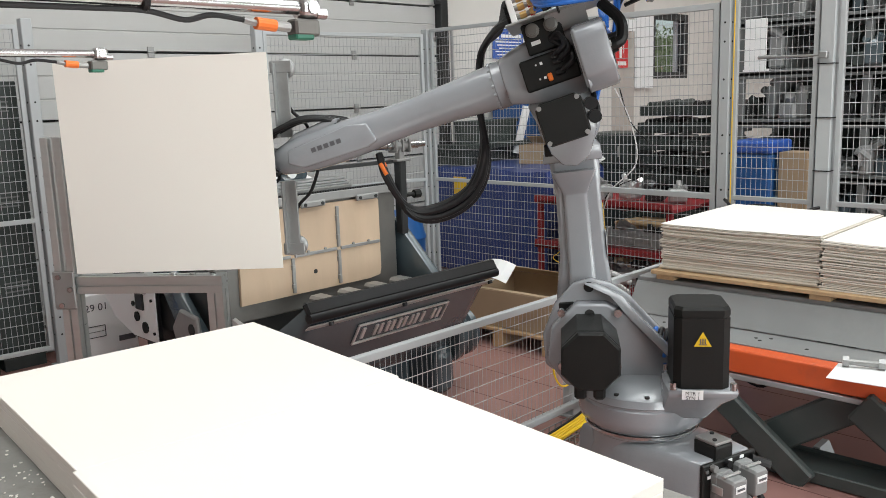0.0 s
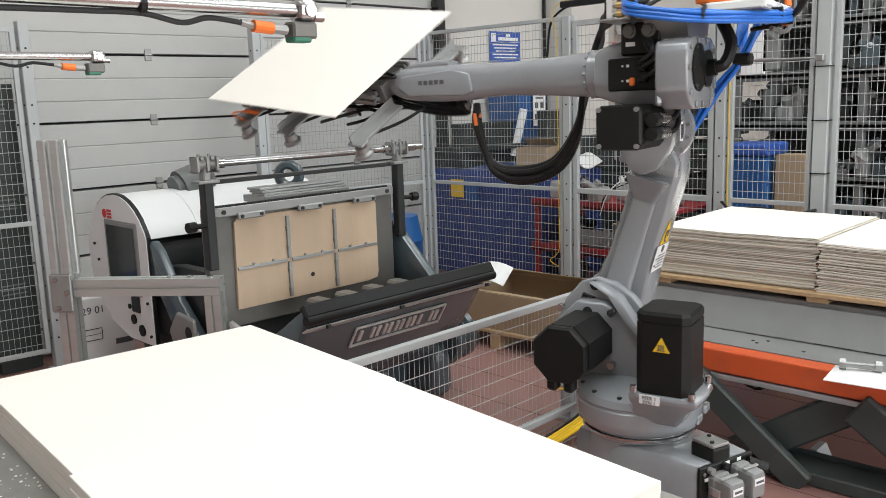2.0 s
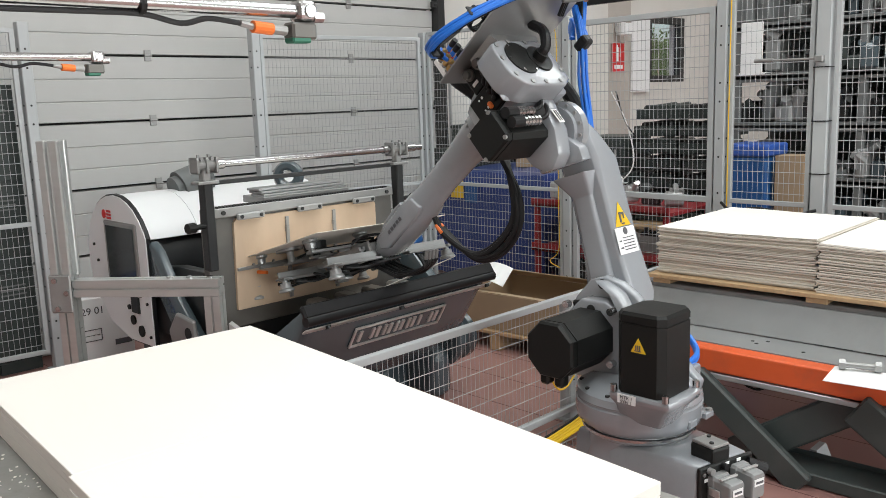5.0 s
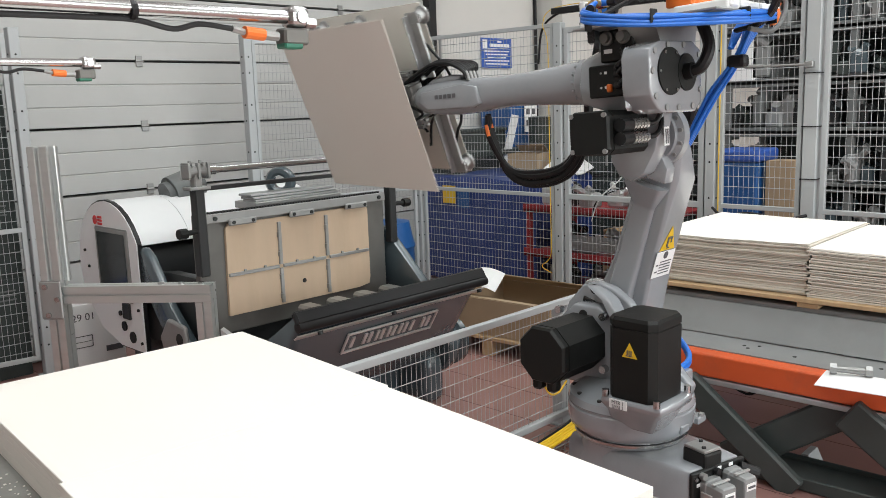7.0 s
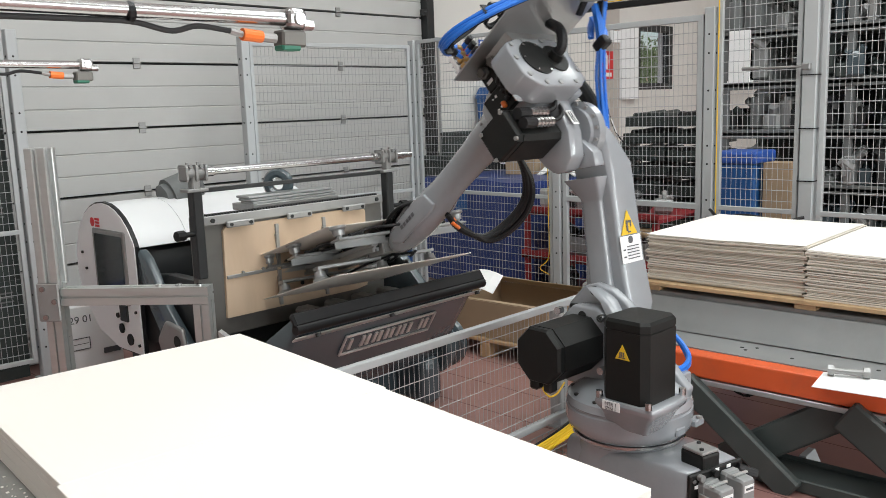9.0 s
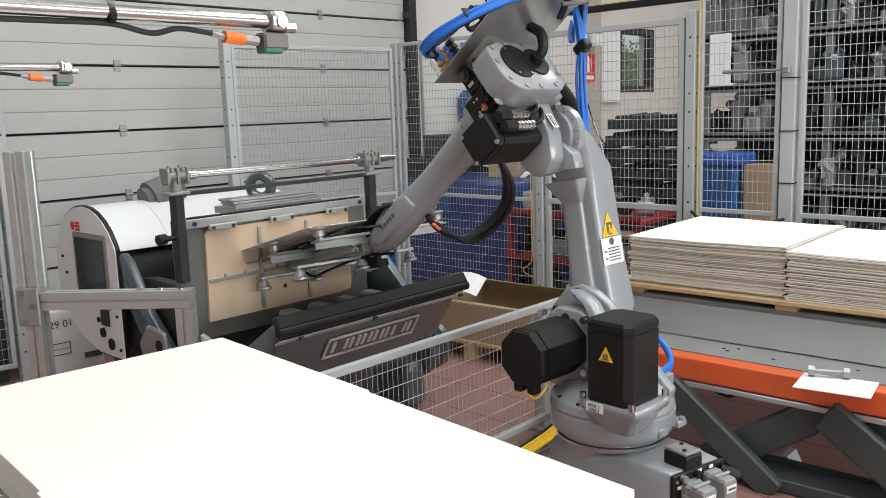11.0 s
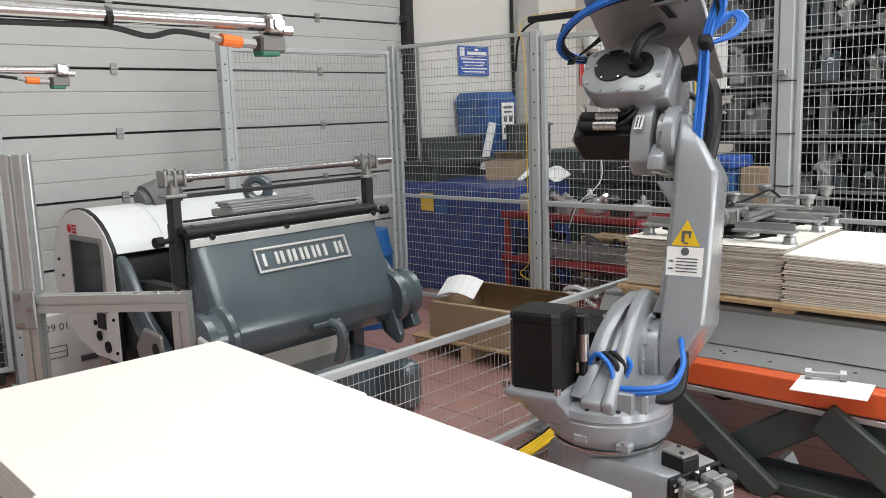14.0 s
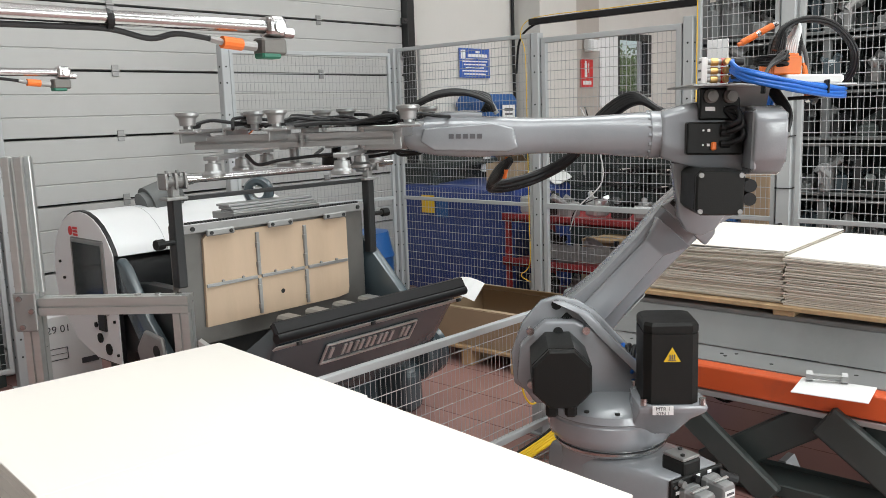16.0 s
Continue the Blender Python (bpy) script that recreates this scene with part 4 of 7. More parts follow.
# elbow motor, lying to the left
bm = B()
motor(bm, (-0.005, 0.172, 0.118), (0.168, 0.158, 0.265), rx, 0.12)
emot = part("elbow_motor", bm, M_BLACK, fore, "black servo motor of the elbow joint")
for k in range(2):
    bm = B()
    z = 0.142 - 0.048 * k
    rod(bm, (-0.115, 0.10, z), (-0.115, 0.205, z), 0.022, 14)
    for j in range(4):
        rod(bm, (-0.115, 0.11 + 0.022 * j, z), (-0.115, 0.118 + 0.022 * j, z), 0.024, 14)
    part("motor_plug", bm, M_BRIGHT, emot, "knurled metal cable plug")
    bm = B()
    rod(bm, (-0.115, 0.205, z), (-0.115, 0.27, z), 0.024, 12)
    part("plug_cap", bm, M_RUBBER, emot)
    bm = B()
    hose(bm, [(-0.115, 0.10, z), (-0.135, 0.06, z + 0.005), (-0.14, 0.03, z + 0.04), (-0.12, 0.0, 0.2)], 0.010)
    part("motor_lead", bm, M_RUBBER, emot)
screws("cap_screw", [(x, 0.300, z) for x in (-0.074, 0.064) for z in (0.054, 0.182)], (0, 1, 0), 0.009, 0.010, M_STEEL, emot)
plate_sign("serial_tag", (-0.14, -0.005, 0.09), (0, -1, 0), (0, 0, 1), 0.035, 0.07, M_PAPER, fore, "white serial sticker")
bars((-0.14, -0.005, 0.09), (0, -1, 0), (0, 0, 1), [(-0.008, 0.0, 0.006, 0.055), (0.006, 0.0, 0.006, 0.055)], M_INK, fore)

# -- valve plate over the elbow --
PLATE_Z = 0.495
bm = B()
prism(bm, [(-0.12, 0.42), (0.12, 0.42), (0.16, PLATE_Z - 0.004), (-0.15, PLATE_Z - 0.004)], -0.20, -0.05, "x")
part("plate_bracket", bm, M_STEEL, fore, "folded sheet-metal bracket")
bm = B()
box(bm, (-0.19, 0.0, PLATE_Z), (0.56, 0.48, 0.008), bevel=0.002)
part("valve_plate", bm, M_GRIP, fore, "aluminium mounting plate")
bm = B()
box(bm, (-0.36, -0.05, PLATE_Z + 0.022), (0.20, 0.38, 0.032), bevel=0.007, seg=2)
for k in range(5):
    box(bm, (-0.462, 0.10 - 0.075 * k, PLATE_Z + 0.024), (0.012, 0.058, 0.024), bevel=0.005)
manifold = part("manifold", bm, M_PAPER, fore, "pale cast valve manifold with moulded ports")
for y, h, r in ((-0.105, 0.045, 0.026), (-0.165, 0.028, 0.022), (-0.21, 0.018, 0.016)):
    bm = B()
    turned(bm, [(r, 0), (r, h - 0.006), (r * 0.9, h), (0.0, h)], Matrix.Translation((-0.37, y, PLATE_Z + 0.038)), 20)
    part("port_cap", bm, M_ALU, manifold, "round metal port cap", True)
bm = B()
rod(bm, (-0.36, -0.105, PLATE_Z + 0.083), (-0.36, -0.105, PLATE_Z + 0.16), 0.020, 14, 0.014)
part("silencer", bm, M_RUBBER, manifold, "black exhaust silencer", True)
for k in range(7):
    bm = B()
    y = 0.105 - 0.0255 * k
    box(bm, (-0.27, y, PLATE_Z + 0.072 + 0.003 * (k % 2)), (0.10, 0.0235, 0.066), bevel=0.004)
    box(bm, (-0.29, y, PLATE_Z + 0.108 + 0.003 * (k % 2)), (0.04, 0.018, 0.012), bevel=0.003)
    part("valve_coil", bm, M_ORANGE, fore, "orange valve coil")
    for x, mat in ((-0.30, M_PAPER), (-0.255, M_RUBBER)):
        bm = B()
        hose(bm, [(x, y, PLATE_Z + 0.11), (x - 0.004, y + 0.004, PLATE_Z + 0.155), (x - 0.02, y * 0.6 + 0.02, PLATE_Z + 0.20), (-0.33, 0.02, PLATE_Z + 0.235)], 0.0045, 6, 4)
        part("coil_lead", bm, mat, fore, "thin white coil lead" if mat is M_PAPER else "thin black coil lead")
# push-in fittings on the front corner
bm = B()
box(bm, (0.052, 0.205, PLATE_Z + 0.050), (0.022, 0.050, 0.092), bevel=0.003)
fitblock = part("fitting_block", bm, M_PAPER, fore, "white push-in fitting block")
for i in range(3):
    z = PLATE_Z + 0.020 + 0.030 * i
    for x0, x1, r, mat in ((0.041, 0.028, 0.010, M_STEEL), (0.028, 0.004, 0.0135, M_BRASS), (0.004, -0.008, 0.010, M_STEEL), (-0.008, -0.024, 0.013, M_SIGNRED), (-0.024, -0.052, 0.011, M_BLUE), (-0.052, -0.085, 0.013, M_RUBBER)):
        bm = B()
        rod(bm, (x0, 0.215, z), (x1, 0.215, z), r, 14)
        part("fitting", bm, mat, fitblock)
    for j in range(3):
        bm = B()
        box(bm, (0.064, 0.196 + 0.015 * j, z), (0.002, 0.008, 0.008))
        part("port_mark", bm, M_INK, fitblock)
    bm = B()
    rod(bm, (-0.02, 0.17, z), (-0.02, 0.268, z), 0.011, 12)
    rod(bm, (-0.02, 0.236, z), (-0.02, 0.25, z), 0.0135, 6)
    part("fitting", bm, M_BRASS, fitblock, "brass elbow fitting")
rng = random.Random(3)
# bundle swinging out round the side of the plate and back to the rear corner
for k in range(9):
    bm = B()
    e, z0 = 0.012 * (k % 3), PLATE_Z - 0.012 + 0.013 * (k // 3)
    wob = 0.006 * rng.uniform(-1, 1)
    hose(bm, [(-0.03, 0.26, PLATE_Z + 0.02 + 0.03 * (k % 3)), (-0.04, 0.34, z0 + 0.035), (-0.09, 0.405 + e, z0 + 0.012 + wob), (-0.19, 0.425 + e, z0 - 0.012), (-0.31, 0.36 + e, z0 - 0.026 + wob), (-0.42, 0.22 + e, z0 - 0.030), (-0.475 - e, 0.04, z0 - 0.022 + wob),
              (-0.47 - e, -0.14, z0 - 0.005), (-0.42, -0.27 - e, z0 + 0.022), (-0.36, -0.305 - e, z0 - 0.01), (-0.30, -0.27, 0.36)], 0.0075 if k % 3 else 0.0055)
    part("air_hose", bm, M_BLUE if k % 3 else M_RUBBER, fore, "blue air hose" if k % 3 else "thin black cable")
for y, x in ((0.415, -0.10), (0.37, -0.32), (0.06, -0.48), (-0.16, -0.475)):
    bm = B()
    box(bm, (x, y, PLATE_Z - 0.012), (0.042, 0.008, 0.046) if abs(x) > 0.4 else (0.008, 0.04, 0.046), bevel=0.003)
    part("cable_tie", bm, M_RUBBER, fore)
for z in (PLATE_Z + 0.02, PLATE_Z + 0.05):
    bm = B()
    rod(bm, (-0.03, 0.27, z), (-0.06, 0.33, z - 0.004), 0.009, 10)
    part("air_hose", bm, M_BLUE, fore, "short blue air hose")
    bm = B()
    rod(bm, (-0.06, 0.33, z - 0.004), (-0.075, 0.365, z - 0.006), 0.015, 12)
    part("hose_union", bm, M_RUBBER, fore, "black hose union")
for k in range(6):
    bm = B()
    e = 0.013 * (k % 3 - 1)
    d = 0.014 * (k // 3) - 0.007
    hose(bm, [(-0.36 + d, -0.30 + e, PLATE_Z + 0.02), (-0.30 + d, -0.265 + e, 0.36), (-0.20 + d, -0.255 + e, 0.22 + 0.02 * (k % 2)), (-0.10 + d, -0.245 + e, 0.06), (-0.02 + d * 0.7, -0.24 + e * 0.7, -0.06)], 0.007)
    part("air_hose", bm, M_BLUE, fore, "blue air hose")
for k in range(4):
    bm = B()
    r = 0.035 + 0.008 * k
    hose(bm, [(-0.28, -0.26 + 0.006 * k, 0.40), (-0.30 + 0.008 * k, -0.30, 0.47), (-0.29, -0.30 - r, 0.50 + 0.3 * r), (-0.28, -0.32 - 1.4 * r, 0.47), (-0.28, -0.30 - r, 0.41 - 0.2 * r), (-0.29, -0.262, 0.355)], 0.008)
    part("air_hose", bm, M_BLUE, fore, "looped blue air hose")
# coiled, arching and tangled black leads above the plate
for k in range(5):
    bm = B()
    r = 0.062 + 0.004 * k
    hose(bm, [(-0.42 + 0.007 * k + 0.004 * math.sin(i), -0.255 + r * math.cos(i * 0.8 + k), PLATE_Z + 0.165 + r * math.sin(i * 0.8 + k)) for i in range(10)], 0.006, 6, 4)
    part("lead_coil", bm, M_RUBBER, fore, "coiled black lead")
for k in range(3):
    bm = B()
    hose(bm, [(-0.20 + 0.058 * math.cos(i * 0.85 + k), 0.15 + 0.045 * math.sin(i * 0.85 + k), PLATE_Z + 0.075 + 0.012 * k + 0.004 * math.sin(i)) for i in range(9)], 0.006, 6, 4)
    part("lead_coil", bm, M_RUBBER, fore, "coiled black lead")
for k in range(6):
    bm = B()
    e = 0.011 * (k % 3 - 1)
    f = 0.010 * (k // 3)
    hose(bm, [(-0.24, 0.05 + e, PLATE_Z + 0.13), (-0.27, 0.04 + e, PLATE_Z + 0.20 + f), (-0.36, 0.02 + e, PLATE_Z + 0.238 + f), (-0.47, 0.0 + e, PLATE_Z + 0.215 + f), (-0.545 - f, -0.01 + e, PLATE_Z + 0.13), (-0.545 - f, -0.04 + e, PLATE_Z + 0.04),
              (-0.48, -0.08 + e, PLATE_Z - 0.03), (-0.36, -0.13 + e, PLATE_Z - 0.045)], 0.0075, 8)
    part("lead", bm, M_RUBBER, fore, "black lead arching over the valve bank")
for k in range(8):
    bm = B()
    y0 = -0.04 - 0.03 * k
    hose(bm, [(-0.28, y0 + 0.06, PLATE_Z + 0.08), (-0.30 - 0.05 * rng.random(), y0, PLATE_Z + 0.14 + 0.05 * rng.random()), (-0.36, y0 - 0.05 * rng.random(), PLATE_Z + 0.17 + 0.04 * rng.random()), (-0.40, -0.20, PLATE_Z + 0.12 + 0.05 * rng.random()), (-0.42, -0.26, PLATE_Z + 0.05)], 0.0055, 6, 4)
    part("lead", bm, M_RUBBER, fore, "thin black lead")
for k in range(9):
    bm = B()
    e = 0.009 * (k - 4)
    hose(bm, [(-0.21, 0.12 + e, PLATE_Z + 0.06 + 0.04 * rng.random()), (-0.24, 0.16 + e, PLATE_Z + 0.09 + 0.03 * rng.random()), (-0.22, 0.21 + 0.5 * e, PLATE_Z + 0.09 + 0.02 * rng.random()), (-0.16, 0.27 + 0.3 * e, PLATE_Z + 0.06), (-0.11, 0.38, PLATE_Z + 0.01)], 0.0055, 6, 4)
    part("lead", bm, M_RUBBER, fore, "thin black lead tied in a bundle")
bm = B()
hose(bm, [(-0.30, -0.12, PLATE_Z + 0.20), (-0.38, -0.20, PLATE_Z + 0.22), (-0.46, -0.27, PLATE_Z + 0.14), (-0.48, -0.27, PLATE_Z + 0.02), (-0.47, -0.18, PLATE_Z - 0.055), (-0.44, -0.06, PLATE_Z - 0.05)], 0.009, 8)
part("lead", bm, M_RACK, fore, "thick grey cable")
for a, b in (((-0.15, -0.06, PLATE_Z + 0.165), (-0.205, -0.07, PLATE_Z + 0.195)), ((-0.215, -0.09, PLATE_Z + 0.20), (-0.275, -0.10, PLATE_Z + 0.232)), ((-0.455, -0.265, PLATE_Z + 0.085), (-0.462, -0.245, PLATE_Z + 0.035)), ((-0.465, -0.235, PLATE_Z + 0.01), (-0.46, -0.21, PLATE_Z - 0.04))):
    bm = B()
    a, b = Vector(a), Vector(b)
    rod(bm, a, b, 0.0125, 12)
    rod(bm, a + (a - b) * 0.25, a, 0.008, 10)
    plug = part("orange_plug", bm, M_ORANGE, fore, "orange cable plug")
    bm = B()
    rod(bm, b, b + (b - a) * 0.3, 0.010, 10)
    part("plug_nut", bm, M_BRIGHT, plug, "bright metal plug nut")
bm = B()
box(bm, (-0.30, -0.265, 0.35), (0.075, 0.055, 0.05), bevel=0.015, seg=2)
part("hose_tie", bm, M_RUBBER, fore, "black hook-and-loop tie")
bm = B()
hose(bm, [(-0.08, -0.10, 0.38), (-0.10, -0.19, 0.37), (-0.10, -0.265, 0.27), (-0.06, -0.29, 0.10), (0.0, -0.27, -0.06)], 0.034, 12)
part("conduit", bm, M_RUBBER, fore, "thick black conduit curving into the lower arm")
bm = B()
hose(bm, [(-0.262, 0.03, 0.316), (-0.30, 0.02, 0.33), (-0.315, -0.01, 0.40), (-0.27, -0.05, 0.485)], 0.022, 10)
part("conduit", bm, M_RUBBER, fore, "black cable bend behind the elbow")
SAGGING = []
for k in range(5):
    bm = B()
    hose(bm, [(0.066, 0.20, PLATE_Z + 0.02 + 0.015 * k), (0.12, 0.10 - 0.02 * k, PLATE_Z + 0.02), (0.19, -0.06, 0.49), (0.24, -0.13 - 0.01 * k, 0.44), (0.30, -0.14 - 0.012 * k, 0.28), (0.34, -0.14 + 0.012 * (k % 2), 0.04 + 0.016 * k), (0.44, -0.13 + 0.012 * (k % 2), -0.085 + 0.014 * k),
              (0.59, -0.10 + 0.012 * (k % 2), -0.12 + 0.014 * k), (0.70, -0.06, -0.06 + 0.008 * k), (0.735, -0.03 + 0.008 * k, 0.12), (0.73, 0.0, 0.22)], 0.0145, 8)
    SAGGING.append(part("sagging_hose", bm, M_RUBBER, fore, "black hose sagging below the forearm"))
bm = B()
for k in range(2):
    rod(bm, (0.725, 0.02 - 0.03 * k, 0.13 + 0.03 * k), (0.735, 0.015 - 0.03 * k, 0.18 + 0.03 * k), 0.0085, 10)
SAGGING.append(part("orange_plug", bm, M_ORANGE, fore, "orange cable plug"))

# -- gripper: two-sided suction frame --
bm = B()
box(bm, (0.13, 0, 0), (0.16, 0.16, 0.075), bevel=0.006)
rod(bm, (-0.0, 0, 0), (0.06, 0, 0), 0.05, 24)
grip = part("gripper", bm, M_STEEL, robot, "two-sided aluminium suction gripper with cups and cables")
# leads arching over the wrist
WRIST = []
for k in range(9):
    bm = B()
    j = k - 4
    hose(bm, [(-0.31 + 0.006 * k, 0.010 * j, -0.085), (-0.29, 0.011 * j, -0.12 - 0.003 * k), (-0.20, 0.013 * j, -0.155 - 0.005 * (k % 3)), (-0.09, 0.015 * j, -0.15 - 0.006 * (k % 3)),
              (0.02, 0.017 * j, -0.105 - 0.006 * (k % 2)), (0.10, 0.018 * j, -0.07), (0.22, 0.026 * j, -0.06)], 0.0085, 8)
    WRIST.append(part("wrist_lead", bm, M_RUBBER, grip, "black lead arching over the wrist"))
for k in range(4):
    bm = B()
    rod(bm, (-0.32, 0.022 * (k - 1.5), -0.075), (-0.30, 0.022 * (k - 1.5), -0.115), 0.009, 10)
    WRIST.append(part("lead_plug", bm, M_STEEL, grip, "small metal lead plug"))
for sy in (-1, 1):
    bm = B()
    box(bm, (0.13, sy * 0.086, 0), (0.17, 0.010, 0.095), bevel=0.004)
    pl = part("side_plate", bm, M_GRIP, grip, "drilled aluminium side plate")
    for x, r in ((0.10, 0.023), (0.15, 0.023)):
        bm = B()
        rod(bm, (x, sy * 0.088, 0), (x, sy * 0.0935, 0), r, 16)
        part("bore", bm, M_DARK, pl)
    screws("cap_screw", [(0.195, sy * 0.088, z) for z in (-0.03, 0.0, 0.03)], (0, sy, 0), 0.009, 0.009, M_BRIGHT, pl)


def extrusion(bm, a, b, w, h, up=(0, 0, 1)):
    """A slotted aluminium profile from a to b."""
    a, b = Vector(a), Vector(b)
    d = (b - a).normalized()
    up = Vector(up)
    side = d.cross(up).normalized()
    hw, hh, k = w / 2, h / 2, 0.012
    pr = [(-hw, -hh), (-0.005, -hh), (-0.005, -hh + k), (0.005, -hh + k), (0.005, -hh), (hw, -hh), (hw, -0.005), (hw - k, -0.005), (hw - k, 0.005), (hw, 0.005),
          (hw, hh), (0.005, hh), (0.005, hh - k), (-0.005, hh - k), (-0.005, hh), (-hw, hh), (-hw, 0.005), (-hw + k, 0.005), (-hw + k, -0.005), (-hw, -0.005)]
    loft(bm, [[p + side * u + up * v for u, v in pr] for p in (a, b)])
    bmesh.ops.recalc_face_normals(bm, faces=bm.faces)
    return bm


for y in (-0.12, 0.12):
    bm = B()
    extrusion(bm, (0.07, y, 0), (0.84, y, 0), 0.04, 0.05)
    part("extrusion", bm, M_GRIP, grip, "slotted aluminium profile")
bm = B()
extrusion(bm, (0.42, -0.14, 0.0), (0.42, 0.14, 0.0), 0.04, 0.04)
part("extrusion", bm, M_GRIP, grip, "short slotted cross profile")


def cup(x, y, side, z0=0.055, r=0.042):
    bm = B()
    prof = [(0.016, z0 - 0.012), (0.016, z0 + 0.012), (0.028, z0 + 0.014), (0.031, z0 + 0.040), (r - 0.004, 0.102), (r, 0.104), (r, 0.1145), (r - 0.008, 0.1175), (0.0, 0.1175)]
    turned(bm, [(q, side * z) for q, z in prof], Matrix.Translation((x, y, 0)), 16)
    part("suction_cup", bm, M_GRIP, grip, "round suction cup on a metal stem", True)


for x in (-0.018, 0.45, 0.77):
    for sy in (-1, 1):
        bm = B()
        box(bm, (x, sy * 0.24, -0.05), (0.055, 0.30, 0.014), bevel=0.002)
        box(bm, (x + 0.024, sy * 0.24, -0.030), (0.007, 0.30, 0.045), bevel=0.001)
        box(bm, (x, sy * 0.375, -0.046), (0.09, 0.05, 0.010), bevel=0.003)
        part("cup_arm", bm, M_GRIP, grip, "angled aluminium cup arm")
        cup(x, sy * 0.37, -1)
        bm = B()
        rod(bm, (x + 0.02, sy * 0.30, -0.065), (x + 0.02, sy * 0.22, -0.068), 0.012, 10)
        hose(bm, [(x + 0.02, sy * 0.30, -0.065), (x - 0.02, sy * 0.2, -0.085), (x - 0.08, sy * 0.14, -0.075), (x - 0.12, sy * 0.05, -0.07)], 0.007)
        part("sensor", bm, M_RUBBER, grip, "black sensor with its cable")
for x, y in ((0.29, 0.10), (0.61, -0.10)):
    cup(x, y, -1)
for x, y0, y1 in ((0.22, -0.40, 0.34), (0.70, -0.36, 0.36)):
    bm = B()
    box(bm, (x, (y0 + y1) / 2, 0.05), (0.055, y1 - y0, 0.016), bevel=0.002)
    part("cup_arm", bm, M_GRIP, grip, "flat aluminium cup bar")
    cup(x, y0 + 0.02, 1)
    cup(x, y1 - 0.02, 1)
    cup(x, 0.0, 1)
bm = B()
turned(bm, [(0.02, 0.03), (0.02, 0.10), (0.075, 0.102), (0.075, 0.116), (0.0, 0.117)], Matrix.Translation((0.55, 0.24, 0)), 28)
part("support_disc", bm, M_GRIP, grip, "large round support disc", True)
bm = B()
turned(bm, [(0.02, 0.03), (0.02, 0.07), (0.06, 0.072), (0.062, 0.113), (0.03, 0.115), (0.0, 0.10)], Matrix.Translation((0.36, 0.20, 0)), 24)
part("foam_pad", bm, M_BLACK, grip, "round black foam pad", True)
for x, y in ((0.36, 0.2), (0.55, 0.24)):
    bm = B()
    box(bm, (x, y / 2 + 0.06, 0.035), (0.04, y - 0.04, 0.012), bevel=0.002)
    part("disc_arm", bm, M_GRIP, grip)
for k in range(8):
    bm = B()
    j = k - 3.5
    hose(bm, [(0.05, 0.02 * j, -0.06), (0.08, 0.03 * j, -0.085), (0.22, 0.035 * j, -0.06), (0.34 + 0.05 * k, 0.045 * j, -0.062), (0.45 + 0.04 * k, 0.07 * j, -0.055)], 0.008, 6)
    part("cable", bm, M_RUBBER, grip, "black sensor cable")
rng = random.Random(17)
for k in range(12):
    bm = B()
    x0, y0 = rng.uniform(0.1, 0.7), rng.uniform(-0.3, 0.3)
    s = -1 if k < 8 else 1
    hose(bm, [(x0, y0, s * 0.05), (x0 + rng.uniform(-0.1, 0.1), y0 * 0.6, s * rng.uniform(0.06, 0.095)), (x0 - 0.12, y0 * 0.3, s * rng.uniform(0.06, 0.09)), (x0 * 0.5, rng.uniform(-0.05, 0.05), s * 0.06), (0.1, 0, s * 0.05)], 0.007, 6)
    part("cable", bm, M_RUBBER, grip, "black sensor cable")
bm = B()
hose(bm, [(0.76, 0.36, -0.04), (0.80, 0.38, 0.0), (0.76, 0.40, 0.035), (0.70, 0.37, 0.03)], 0.004, 6)
rod(bm, (0.70, 0.37, 0.03), (0.64, 0.35, 0.015), 0.010, 10)
part("orange_plug", bm, M_ORANGE, grip, "small orange sensor plug")


# ---- the platen die-cutting press ----
press = empty("die_cutting_press", pose(2.87, 0, 0), "slate-blue platen die-cutting press with a white guarded flywheel drum", "press")
PIVOT = (3.91, 0.40)


def ppart(name, bm, mat, label="", smooth=False, parent=None):
    return part(name, bm, mat, parent or press, label, smooth)


# body: two cheeks, bed plate and base
for x0, x1 in ((-0.56, -0.48), (0.56, 0.66)):
    bm = B()
    prism(bm, [(3.98, 0.0), (5.0, 0.0), (5.0, 0.55), (4.75, 0.80 if x0 < 0 else 0.98), (4.45, 0.84 if x0 < 0 else 1.12), (4.02, 0.84 if x0 < 0 else 1.12), (3.98, 0.8)], x0, x1, "x")
    bevelled(bm, 0.02, 2)
    # left frame takes near-black so its colour passes for the shaded interior
    ppart("side_frame", bm, M_PRESS if x0 > 0 else M_IRON, "cast side frame, slate-blue right, left coloured near-black for interior shade", True)
bm = B()
box(bm, (0, 4.20, 0.43), (1.10, 0.36, 0.74), bevel=0.02)
box(bm, (0.1, 4.06, 0.95), (0.95, 0.10, 0.42), bevel=0.02)
box(bm, (0, 4.4, 0.05), (1.5, 1.2, 0.10), bevel=0.02)
ppart("bed_casting", bm, M_IRON, "dark cast bed of the press")
bm = B()
box(bm, (0, 3.975, 0.88), (1.30, 0.05, 0.66), bevel=0.006)
ppart("chase_plate", bm, M_CHASE, "dull steel chase plate")
bm = B()
loft(bm, [[(x, y, z) for x, z in ((-0.50, 0.648), (0.41, 0.648), (0.49, 0.66), (0.50, 0.70), (0.50, 1.12), (0.485, 1.145), (-0.47, 1.145), (-0.49, 1.12))] for y in (3.95, 3.932)])
bmesh.ops.recalc_face_normals(bm, faces=bm.faces)
